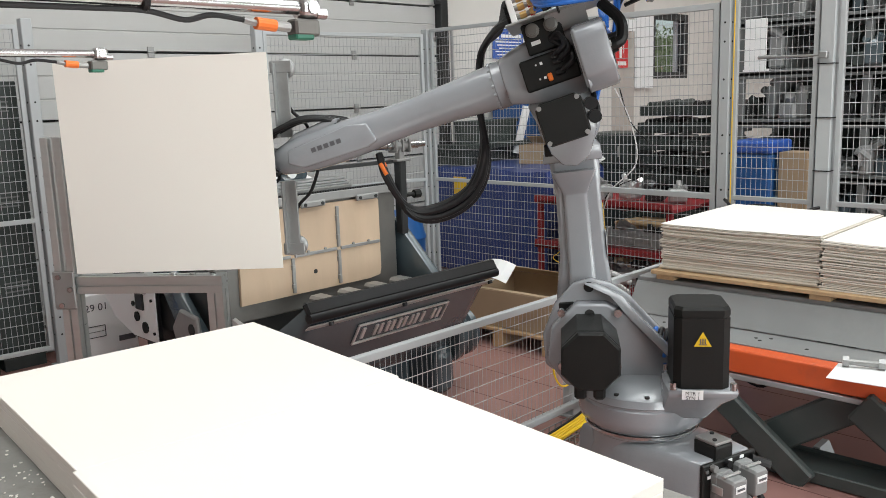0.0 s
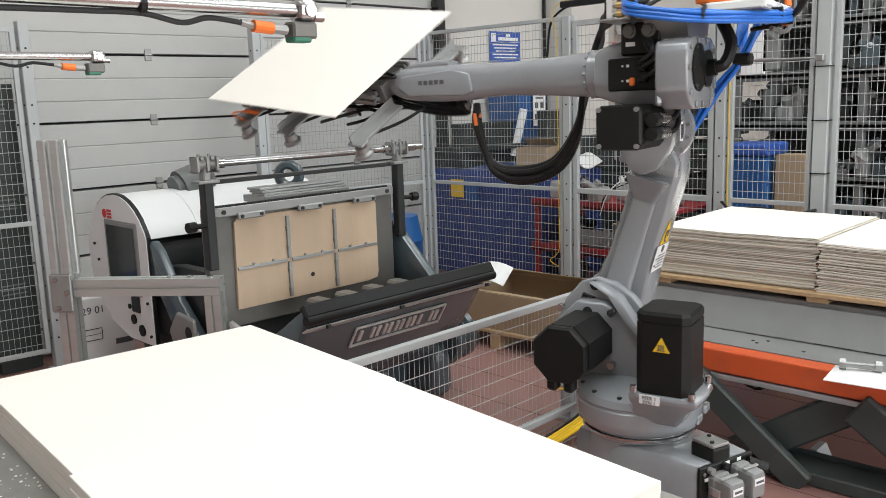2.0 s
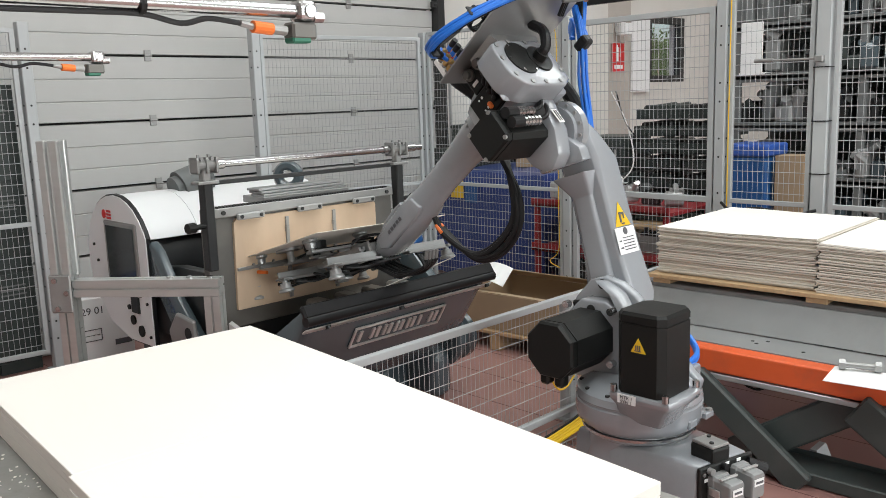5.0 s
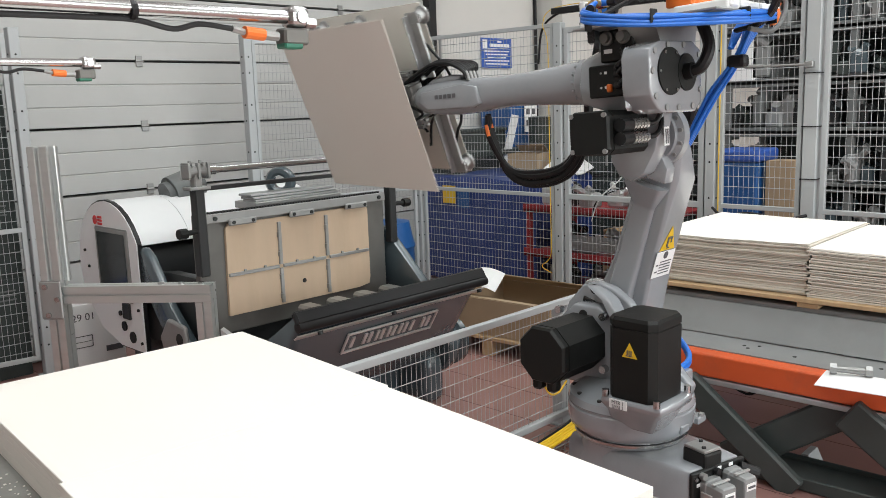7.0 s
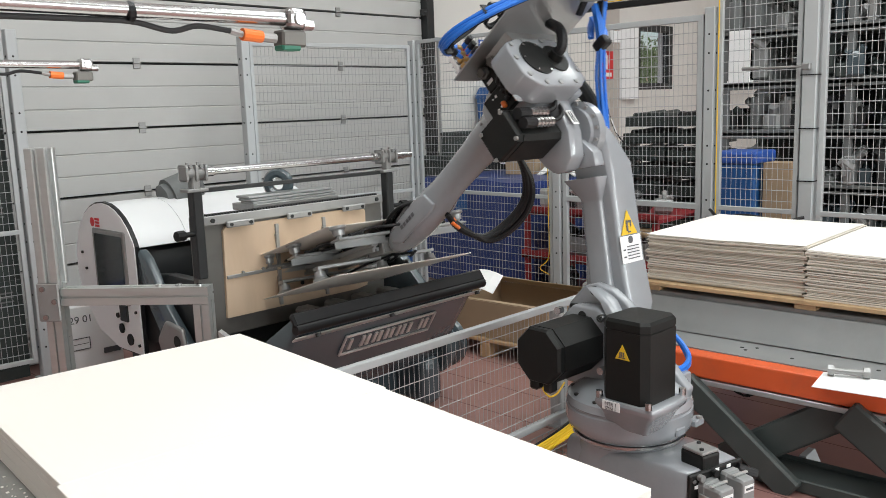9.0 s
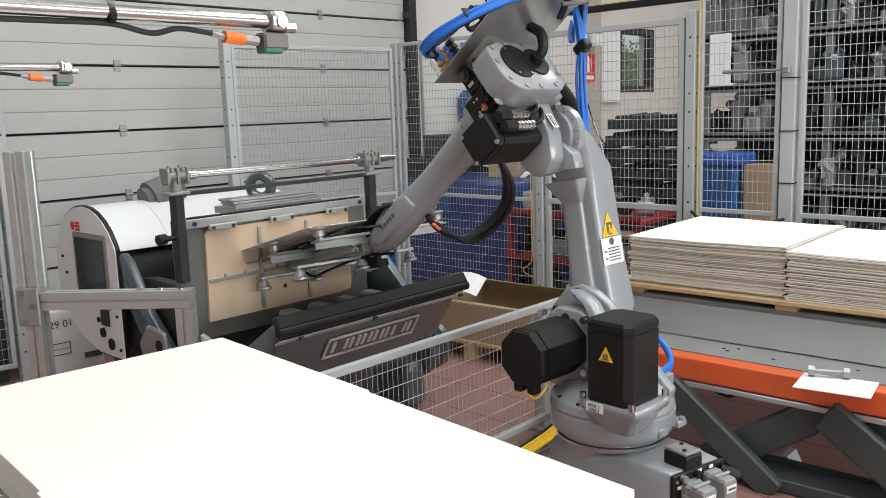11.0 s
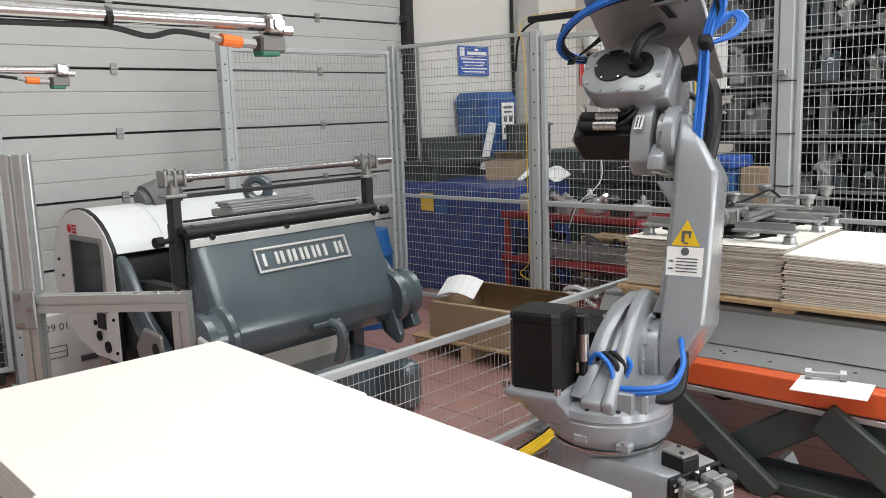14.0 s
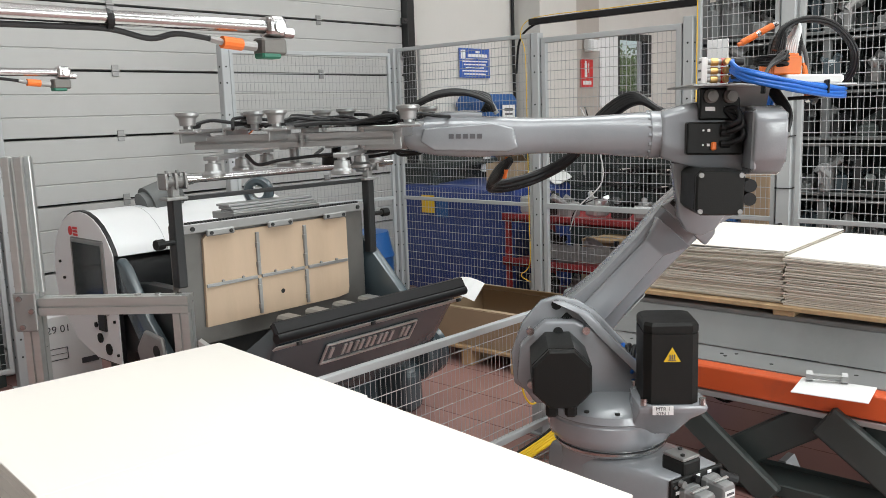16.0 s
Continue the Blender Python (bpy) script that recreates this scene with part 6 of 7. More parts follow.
rod(bm, (-0.30, 0.85, 0.0), (-0.30, 0.85, 0.46), 0.035, 14)
for i in range(18):
    rod(bm, (-0.36, 0.78, 0.10 + 0.02 * i), (-0.36, 0.78, 0.11 + 0.02 * i), 0.018, 10)
part("lift_column", bm, M_IRON, lift)
bm = B()
box(bm, (-0.2, 0.4, 0.27), (0.04, 1.5, 0.03), bevel=0.003)
rod(bm, (-0.2, 0.2, 0.27), (-0.2, 0.2, 0.33), 0.02, 10)
part("cross_bar", bm, M_FENCE, lift)
for k in range(4):
    bm = B()
    hose(bm, [(-0.25, 0.45 + 0.06 * math.cos(i * 1.3 + k), 0.22 + 0.05 * math.sin(i * 1.3 + k)) for i in range(8)] + [(-0.22, 0.25, 0.26)], 0.005, 6, 4)
    part("loose_cable", bm, M_RUBBER, lift, "tangled thin black cable")
# papers and a big bolt lying on the flange
bm = B()
box(bm, (0, 0, 0), (0.22, 0.29, 0.004), bevel=0.001)
tagged(part("document_sleeve", bm, M_PAPER, at=pose(3.52, 1.11, 0.562, 0, 0, 8)), "white papers in a plastic sleeve on the lift table", "papers")
bm = B()
rod(bm, (-0.07, 0, 0), (0.055, 0, 0), 0.013, 12)
rod(bm, (-0.085, 0, 0), (-0.06, 0, 0), 0.024, 6)
rod(bm, (0.05, 0, 0), (0.075, 0, 0), 0.024, 6)
tagged(part("large_bolt", bm, M_STEEL, at=pose(3.60, 1.16, 0.586, 0, 0, -70)), "large steel bolt with a nut, lying on papers", "bolt")

# ---- aluminium profile stand beside the press ----
stand = empty("profile_stand", pose(1.425, 3.765, 0, 0, 0, -51), "slotted aluminium profile stand beside the press", "stand")
bm = B()
loft(bm, [[(x, y, z) for x, y in ((-0.05, -0.045), (-0.012, -0.045), (-0.012, -0.025), (0.006, -0.025), (0.006, -0.045), (0.045, -0.045), (0.045, -0.02), (0.006, -0.010), (0.006, 0.012), (0.045, 0.02), (0.045, 0.045), (-0.05, 0.045))] for z in (1.02, 1.55, 1.60, 1.615)])
bmesh.ops.recalc_face_normals(bm, faces=bm.faces)
bevelled(bm, 0.006, 2)
part("guide_post", bm, M_ALU, stand, "upright aluminium guide profile with rounded top")
bm = B()
extrusion(bm, (0.0, 0, 0), (0.0, 0, 1.03), 0.07, 0.075, (0, 1, 0))
part("leg", bm, M_ALU, stand, "slotted aluminium leg")
bm = B()
extrusion(bm, (0.04, 0, 0.968), (0.70, 0, 0.968), 0.07, 0.075)
part("cross_arm", bm, M_ALU, stand, "slotted aluminium cross arm")
bm = B()
extrusion(bm, (0.665, 0, 0), (0.665, 0, 0.929), 0.07, 0.07, (0, 1, 0))
part("leg", bm, M_ALU, stand, "slotted aluminium leg")
bm = B()
prism(bm, [(0.72, 0.80), (0.95, 0.62), (0.95, 0.60), (0.72, 0.76)], 0.0, 0.04, "y")
part("brace", bm, M_ALU, stand)
bm = B()
box(bm, (-0.005, -0.051, 0.95), (0.10, 0.01, 0.17), bevel=0.006)
gp = part("joint_plate", bm, M_STEEL, stand, "bolted joint plate")
for x, z in ((-0.025, 1.01), (-0.02, 0.885), (0.025, 0.955)):
    bm = B()
    rod(bm, (x, -0.056, z), (x, -0.065, z), 0.012, 10)
    part("bolt", bm, M_BRIGHT, gp)
for x in (0.47, 0.56, 0.65):
    bm = B()
    rod(bm, (x, 0, 1.0045), (x, 0, 1.013), 0.014, 10)
    part("cap_screw", bm, M_BRIGHT, stand)


# ---- stack sensors on overhead rods ----
def sensor_rod(m, length, label):
    ob = empty("sensor_rod", m, label, "sensor", "stack sensors")
    bm = B()
    rod(bm, (-length, 0, 0), (0, 0, 0), 0.0125, 20)
    part("tube", bm, M_BRIGHT, ob, "polished steel tube", True)
    bm = B()
    box(bm, (0.0, 0, 0.0), (0.045, 0.042, 0.04), bevel=0.012, seg=3)
    rod(bm, (0.0, -0.026, 0.0), (0.0, 0.026, 0.0), 0.012, 10)
    rod(bm, (0.012, -0.012, -0.01), (0.034, -0.012, -0.01), 0.010, 10)
    part("rod_clamp", bm, M_BRIGHT, ob, "cast rod clamp")
    bm = B()
    box(bm, (-0.012, -0.005, -0.036), (0.055, 0.034, 0.030), bevel=0.004)
    part("sensor_bracket", bm, M_CHASE, ob)
    bm = B()
    box(bm, (-0.018, -0.005, -0.052), (0.042, 0.030, 0.012), bevel=0.003)
    part("sensor_lens", bm, M_GREENP, ob, "green sensor window")
    bm = B()
    rod(bm, (-0.075, -0.005, -0.034), (-0.115, -0.005, -0.031), 0.011, 12)
    part("orange_plug", bm, M_ORANGE, ob, "orange plug")
    bm = B()
    rod(bm, (-0.045, -0.005, -0.036), (-0.075, -0.005, -0.034), 0.009, 10)
    part("plug_neck", bm, M_STEEL, ob)
    bm = B()
    rod(bm, (-0.115, -0.005, -0.031), (-0.14, -0.005, -0.026), 0.006, 8)
    part("plug_neck", bm, M_STEEL, ob)
    bm = B()
    hose(bm, [(-0.14, -0.005, -0.026), (-0.20, 0, -0.02), (-0.25, 0, -0.03), (-0.32, 0, -0.018), (-0.42, 0, -0.018), (-0.6, 0, -0.02), (-0.8, 0, -0.018), (-length, 0, -0.02)], 0.005, 8)
    part("cable", bm, M_RUBBER, ob, "black sensor cable")
    for x in (-0.32, -0.75):
        bm = B()
        turned(bm, [(0.016, -0.005), (0.018, 0), (0.016, 0.005)], Matrix.Translation((x, 0, -0.004)) @ Matrix.Rotation(radians(90), 4, "Y"), 12)
        part("cable_tie", bm, M_RUBBER, ob)
    bm = B()
    box(bm, (-length, 0, -0.9), (0.05, 0.05, 2.0), bevel=0.003)
    part("support_post", bm, M_ALU, ob, "upright support profile")
    return ob


sensor_rod(pose(0.985, 1.33, 1.90), 1.55, "polished overhead rod with a stack sensor, close to the card piles")
sensor_rod(pose(1.205, 2.74, 1.90), 1.75, "polished overhead rod with a stack sensor and orange plug")

# ---- cable tray with yellow cables by the robot ----
tray = empty("cable_tray", pose(3.45, 2.42, 0), "wire-mesh cable tray holding yellow cables on the floor", "cable tray")
bm = B()
for i in range(24):
    x = -0.75 + i * 0.05
    box(bm, (x, 0, 0.02), (0.004, 0.16, 0.004))
    box(bm, (x, -0.08, 0.05), (0.004, 0.004, 0.06))
    box(bm, (x, 0.08, 0.05), (0.004, 0.004, 0.06))
for y in (-0.08, 0.0, 0.08):
    box(bm, (-0.17, y, 0.022), (1.2, 0.004, 0.004))
for y in (-0.08, 0.08):
    box(bm, (-0.17, y, 0.08), (1.2, 0.004, 0.004))
tagged(part("tray_wire", bm, M_STEEL, tray), kind="stuff")
for k in range(5):
    bm = B()
    hose(bm, [(-0.8, -0.05 + 0.022 * k, 0.04), (-0.4, -0.04 + 0.02 * k, 0.06), (-0.1, -0.03 + 0.018 * k, 0.085), (0.12, -0.02 + 0.012 * k, 0.10 + 0.01 * k), (0.3, 0.0, 0.05)], 0.010, 8)
    part("cable", bm, M_YELLOW if k < 4 else M_RUBBER, tray, "yellow cable" if k < 4 else "black cable")
bm = B()
hose(bm, [(3.30, 2.55, 0.45), (3.27, 2.52, 0.34), (3.30, 2.50, 0.27), (3.40, 2.52, 0.25), (3.52, 2.56, 0.27)], 0.005, 6)
tagged(part("earth_lead", bm, M_YELLOW), "thin yellow earth lead hanging by the low barrier", "cable")


# ---- behind the fence ----
def carton(m, s, label, flaps=True, group="cartons"):
    ob = empty("carton", m, label, "cardboard box", group)
    w, d, h = s
    bm = B()
    t = 0.006
    for c, q in (((0, 0, t / 2), (w, d, t)), ((-w / 2, 0, h / 2), (t, d, h)), ((w / 2, 0, h / 2), (t, d, h)), ((0, -d / 2, h / 2), (w, t, h)), ((0, d / 2, h / 2), (w, t, h))):
        box(bm, c, q)
    part("carton_body", bm, M_BOXCARD, ob)
    for sx, ang in ((-1, 12), (1, -24)) if flaps else ():
        bm = B()
        box(bm, (sx * 0.09, 0, 0), (0.18, d, 0.005), None)
        f = part("flap", bm, M_BOXCARD, ob)
        f.matrix_local = pose(sx * w / 2, 0, h + 0.004, 0, 180 - sx * ang, 0)
    if not flaps:
        bm = B()
        box(bm, (0, 0, h), (w, d, t))
        part("lid", bm, M_BOXCARD, ob)
    return ob


carton(pose(4.62, 3.72, 0.14, 0, 0, 3), (0.62, 0.85, 0.25), "open brown cardboard box on a low pallet inside the fence")
low = empty("low_pallet", pose(4.62, 3.80, 0, 0, 0, 3), "low wooden pallet under a cardboard box", "pallet")
for y in (-0.42, 0, 0.42):
    bm = B()
    box(bm, (0, y, 0.055), (0.7, 0.09, 0.11), bevel=0.004)
    part("bearer", bm, M_WOOD, low)
for x in (-0.28, 0, 0.28):
    bm = B()
    box(bm, (x, 0, 0.124), (0.14, 1.0, 0.022), bevel=0.003)
    part("plank", bm, M_WOOD, low)
bm = B()
loft(bm, [[(0.16 * u - 0.01 * math.sin(3 * v), 0.30 * (v - 0.5), 0.07 * math.cos(2.2 * (v - 0.5)) + 0.10 * u + o) for v in (0, 0.2, 0.4, 0.6, 0.8, 1.0)] for u, o in ((0, 0), (1, 0), (1, 0.003), (0, 0.003))], closed=False)
tagged(part("folded_paper", bm, M_PAPER, at=pose(4.40, 3.98, 0.385, 0, 0, 12)), "folded white paper sheet lying on an open carton", "paper")

tarp = empty("tarp_container", pose(6.55, 5.35, 0, 0, 0, 0), "waist-high container covered with a dark blue tarpaulin", "container")
bm = B()
rings = []
for z, g in ((0.03, 1.0), (0.2, 1.005), (0.5, 0.99), (0.85, 1.0), (1.0, 1.0), (1.04, 0.97)):
    ring_pts = []
    for u in range(64):
        a = u / 64 * 4
        s, f = int(a), a - int(a)
        cx, cy = [(-0.62 + 1.3 * f, -0.72), (0.68, -0.72 + 1.4 * f), (0.68 - 1.3 * f, 0.68), (-0.62, 0.68 - 1.4 * f)][s]
        w = 1 + 0.022 * math.sin(u * 1.9) * (1.1 - z) + 0.01 * math.sin(u * 4.1)
        ring_pts.append((cx * g * w, cy * g * w, z + 0.012 * math.sin(u * 0.7)))
    rings.append(ring_pts)
loft(bm, rings)
part("tarpaulin", bm, M_TARP, tarp, "creased dark blue tarpaulin", True)
plate_sign("tag", (-0.66, 0.30, 0.88), (0, -1, 0), (0, 0, 1), 0.17, 0.17, M_YELLOW, tarp, "yellow tag")
plate_sign("tag", (-0.66, 0.12, 0.86), (0, -1, 0), (0, 0, 1), 0.15, 0.20, M_BIN, tarp, "blue tag")
cab = empty("blue_cabinet", pose(7.38, 6.12, 1.25), "blue metal cabinet with a white notice, against the wall", "cabinet")
bm = B()
loft(bm, [[(x * f, y * f, z) for x, y in ((-0.25, -0.22), (0.25, -0.22), (0.25, 0.22), (-0.25, 0.22))] for z, f in ((0, 0.88), (0.55, 1.0), (0.56, 1.04), (0.60, 1.04), (0.68, 0.9))])
bevelled(bm, 0.012)
part("cabinet_body", bm, M_BIN, cab)
plate_sign("notice", (0.09, -0.235, 0.36), (1, 0, 0), (0, 0, 1), 0.22, 0.40, M_PAPER, cab, "white notice with pictograms")
bars((0.09, -0.235, 0.36), (1, 0, 0), (0, 0, 1), [(0, 0.15, 0.15, 0.03), (0, 0.10, 0.13, 0.02), (-0.05, 0.02, 0.06, 0.06), (0.05, 0.02, 0.06, 0.06), (-0.05, -0.1, 0.06, 0.06), (0.05, -0.1, 0.06, 0.06)], M_INK, cab)
bench = empty("storage_bench", pose(7.3, 6.05, 0), "dark storage bench along the wall", "bench")
bm = B()
box(bm, (0, 0, 1.225), (2.5, 0.6, 0.05), bevel=0.005)
part("bench_top", bm, M_CRATE, bench)
for x in (-1.15, 0, 1.15):
    bm = B()
    box(bm, (x, 0, 0.6), (0.08, 0.55, 1.2), bevel=0.005)
    part("bench_leg", bm, M_CRATE, bench)
for i, (x, y, z, w, d, h) in enumerate(((6.62, 5.95, 1.03, 0.86, 0.1, 0.45), (7.5, 5.62, 1.03, 0.66, 0.12, 0.55))):
    bm = B()
    box(bm, (0, 0, h / 2), (w, d, h), bevel=0.01)
    box(bm, (0, -0.01, h - 0.02), (w + 0.02, d + 0.02, 0.03), bevel=0.005)
    tagged(part("black_panel", bm, M_CRATE, at=pose(x, y, z)), "large black panel leaning behind the tarpaulin", "panel", "leaning panels")
bm = B()
box(bm, (0, 0, 0.0), (0.10, 0.03, 0.5), bevel=0.004)
tagged(part("plastic_strip", bm, M_PAPER, at=pose(6.95, 5.75, 1.36, 10, 8, 0)), "pale plastic strip leaning against a cabinet", "strip")
carton(pose(6.75, 5.35, 1.05, 0, 0, 20), (0.4, 0.3, 0.18), "open brown carton lying on the tarpaulin")
bm = B()
loft(bm, [[(x, -0.25 + 0.5 * u / 8, 0.05 * math.sin(u * 0.9 + x * 7) + z) for u in range(9)] + [(x, 0.25 - 0.5 * u / 8, 0.05 * math.sin((8 - u) * 0.9 + x * 7) + z - 0.01) for u in range(9)] for x, z in ((-0.3, 0.0), (-0.1, 0.04), (0.1, 0.10), (0.3, 0.16))])
tagged(part("plastic_film", bm, M_PAPER, smooth=True, at=pose(6.9, 4.85, 1.10)), "rumpled white plastic film on the tarpaulin", "film")

# signs on the wall
sign = empty("safety_sign", pose(7.5, WALL_Y - 0.012, 2.29), "blue mandatory-action safety sign on the wall", "sign")
plate_sign("sign_plate", (0, 0, 0), (1, 0, 0), (0, 0, 1), 0.53, 0.53 * 0.62, M_SIGNBLUE, sign, thick=0.006)
rows = [(-0.2, 0.10, 0.08, 0.09), (0.05, 0.125, 0.07, 0.025), (0.05, 0.085, 0.34, 0.035), (0, 0.05, 0.5, 0.005)] + [(0, 0.02 - 0.035 * i, 0.44 - 0.06 * (i % 3), 0.014) for i in range(5)]
bars((0, 0, 0), (1, 0, 0), (0, 0, 1), rows, M_PAPER, sign, lift=0.008)
fire = empty("extinguisher_sign", pose(9.68, 6.308, 2.2), "red fire-extinguisher sign on the wall", "sign")
plate_sign("sign_plate", (0, 0, 0), (1, 0, 0), (0, 0, 1), 0.29, 0.36, M_SIGNRED, fire, thick=0.006)
bars((0, 0, 0), (1, 0, 0), (0, 0, 1), [(-0.03, 0.04, 0.06, 0.18), (-0.03, 0.145, 0.03, 0.03), (0.04, 0.07, 0.02, 0.12), (0, -0.12, 0.2, 0.05)], M_PAPER, fire, lift=0.008)
bm = B()
rod(bm, (0, 0, 0), (0, 0, 0.14), 0.10, 16)
box(bm, (0, 0.05, 0.10), (0.12, 0.1, 0.12), bevel=0.01)
tagged(part("wall_lamp", bm, M_WHITE, at=pose(9.68, 6.22, 2.48)), "small white wall fitting above the extinguisher sign", "fitting")
bm = B()
box(bm, (0, 0, 0.5), (0.46, 0.06, 1.0), bevel=0.005)
tagged(part("white_notice_board", bm, M_WHITE, at=pose(10.29, 6.369, 1.75)), "plain white board fixed to the wall by the window", "panel")
solid("wall_pier", (8.26, 6.02, 0), (9.02, WALL_Y, ROOF_Z), M_WALL, "pale wall pier beside the safety sign", "pier")
solid("wall_pier", (9.02, 6.32, 0), (10.0, WALL_Y, ROOF_Z), M_PIER, "darker greyish-brown pier carrying the extinguisher sign", "pier")
bm = B()
hose(bm, [(8.2, 6.37, 4.0), (8.2, 6.37, 2.6), (8.22, 6.37, 1.5), (8.2, 6.37, 0.0)], 0.02, 8)
tagged(part("wall_cable", bm, M_RUBBER), "black cable running down the wall", "cable")
bm = B()
rod(bm, (6.5, 6.3, 0.0), (6.5, 6.3, 2.42), 0.015, 8)
box(bm, (6.5, 6.3, 2.43), (0.12, 0.03, 0.03))
tagged(part("broom_stick", bm, M_STEEL), "thin metal pole standing by the door rail", "pole")
# blue barrel and the box beside the press
bm = B()
turned(bm, [(0.0, 0.0), (0.22, 0.0), (0.23, 0.05), (0.225, 0.3), (0.235, 0.32), (0.225, 0.34), (0.225, 0.58), (0.235, 0.60), (0.22, 0.64), (0.19, 0.80), (0.0, 0.82)], n=28)
tagged(part("blue_barrel", bm, M_BIN, smooth=True, at=pose(4.63, 5.17, 0)), "blue plastic barrel behind the press", "barrel")
carton29 = empty("printed_carton", pose(2.44, 6.0, 0, 0, 0, -3), "white printed carton standing by the fence", "cardboard box")
bm = B()
box(bm, (0, 0, 0.22), (0.42, 0.3, 0.44), bevel=0.005)
part("carton_body", bm, M_PAPER, carton29)
cu = bpy.data.curves.new("carton_print", "FONT")
cu.body, cu.size, cu.extrude = "29 01", 0.072, 0.001
tx = new("carton_print", cu)
cu.materials.append(M_INK)
tx.parent = carton29
tx.matrix_local = pose(-0.150, -0.153, 0.325, 90, 0, 0)
bars((-0.09, -0.151, 0.175), (1, 0, 0), (0, 0, 1), [(0, 0.04, 0.14, 0.006), (0, -0.04, 0.14, 0.006), (-0.07, 0, 0.006, 0.08), (0.07, 0, 0.006, 0.08), (0.22, -0.08, 0.12, 0.04), (0.0, 0.0, 0.12, 0.004)], M_INK, carton29)
locker = empty("locker", pose(1.90, 6.06, 0), "narrow dark blue-grey metal locker behind the mesh fence", "locker")
for nm, c, s in (("plinth", (0, 0, 0.04), (0.27, 0.18, 0.08)), ("locker_body", (0, 0.01, 1.0), (0.29, 0.20, 1.84))):
    bm = B()
    box(bm, c, s, bevel=0.004)
    part(nm, bm, M_CRATE, locker)
for z0, z1 in ((0.10, 0.68), (0.70, 1.28), (1.30, 1.90)):
    bm = B()
    box(bm, (0, -0.095, (z0 + z1) / 2), (0.27, 0.012, z1 - z0), bevel=0.003)
    dr = part("locker_door", bm, M_CRATE, locker)
    for j in range(4):
        bm = B()
        box(bm, (0, -0.103, z1 - 0.08 - 0.03 * j), (0.16, 0.004, 0.010))
        part("vent_slot", bm, M_RACK, dr)
for k in range(4):
    bm = B()
    box(bm, (0, 0, 0.06), (0.36, 0.26, 0.12), bevel=0.008)
    tagged(part("storage_bin", bm, M_SIGNBLUE if k % 2 else M_CRATE, at=pose(1.55, 6.08, 0.13 * k, 0, 0, 4 * k)), "stacked dark storage bin behind the fence", "bin", "stacked bins")

# red trolley with metal parts
trolley = empty("red_trolley", pose(6.0, 3.9, 0), "red steel trolley shelf loaded with metal parts", "trolley")
for x in (-0.3, 0.35):
    for y in (-0.62, 0.62):
        bm = B()
        box(bm, (x, y, 0.43), (0.045, 0.045, 0.80), bevel=0.004)
        part("leg", bm, M_RED, trolley)
for z in (0.12, 0.44, 0.82):
    bm = B()
    box(bm, (0.02, 0, z), (0.72, 1.32, 0.03), bevel=0.004)
    box(bm, (-0.33, 0, z + 0.02), (0.02, 1.32, 0.07), bevel=0.003)
    part("shelf", bm, M_RED, trolley)
rng = random.Random(21)


def scrap(m, s, mat, label, group, spikes=4):
    """A machine part: a block with lugs, bores and a stub."""
    bm = B()
    w, d, h = s
    box(bm, (0, 0, h / 2), (w, d, h * 0.8), bevel=min(s) * 0.12)
    for k in range(spikes):
        c = Vector((rng.uniform(-w, w) * 0.45, rng.uniform(-d, d) * 0.45, h * rng.uniform(0.5, 1.0)))
        if k % 2:
            rod(bm, c, c + Vector((rng.uniform(-0.1, 0.1), rng.uniform(-0.1, 0.1), 0.06)), 0.02 + 0.02 * rng.random(), 10)
        else:
            box(bm, c, (w * rng.uniform(0.15, 0.4), d * rng.uniform(0.15, 0.4), h * rng.uniform(0.3, 0.7)), bevel=0.004)
    return tagged(part("machine_part", bm, mat, at=m), label, "machine part", group)


for z in (0.14, 0.46, 0.84):
    for k in range(6):
        scrap(pose(5.95 + rng.uniform(-0.12, 0.12), 3.4 + 0.2 * k, z, 0, 0, rng.uniform(0, 90)), (0.15, 0.15, 0.10 + 0.1 * rng.random()), (M_STEEL, M_IRON, M_ALU)[k % 3],
              "loose metal machine part on the red trolley", "parts on the trolley")
bm = B()
for k in range(7):
    box(bm, (0, -0.45 + 0.14 * k, 0.10 + 0.02 * (k % 2)), (0.01, 0.09, 0.05), bevel=0.003)
    box(bm, (0, -0.40 + 0.14 * k, 0.15 + 0.02 * (k % 2)), (0.01, 0.06, 0.05), bevel=0.003)
box(bm, (0.005, 0, 0.12), (0.008, 1.0, 0.12))
tagged(part("punched_plate", bm, M_STEEL, at=pose(5.70, 3.8, 0.46)), "notched metal plate standing on the trolley shelf", "plate")
bm = B()
hose(bm, [(5.6, 3.55, 0.25), (5.55, 3.7, 0.32), (5.6, 3.85, 0.28), (5.7, 3.95, 0.2), (5.6, 4.1, 0.1)], 0.02, 8)
tagged(part("plastic_hose", bm, M_PAPER), "pale plastic hose heaped beside the trolley", "hose", "loose hoses")
bm = B()
hose(bm, [(5.5, 3.5, 0.2), (5.5, 3.7, 0.28), (5.55, 3.9, 0.22), (5.62, 4.05, 0.06)], 0.014, 8)
tagged(part("plastic_hose", bm, M_PAPER), "thin pale plastic hose heaped beside the trolley", "hose", "loose hoses")
for k in (0, 2):
    bm = B()
    hose(bm, [(5.36, 3.55 - 0.02 * k, 1.75), (5.42, 3.45, 1.5), (5.45, 3.42 - 0.1 * k, 1.2), (5.4, 3.6, 1.0), (5.5, 3.75, 0.8)], 0.005, 6)
    tagged(part("hanging_cable", bm, M_PAPER if k == 0 else M_YELLOW if k == 1 else M_RUBBER), "thin cable hanging on the fence", "cable", "hanging cables")
bm = B()
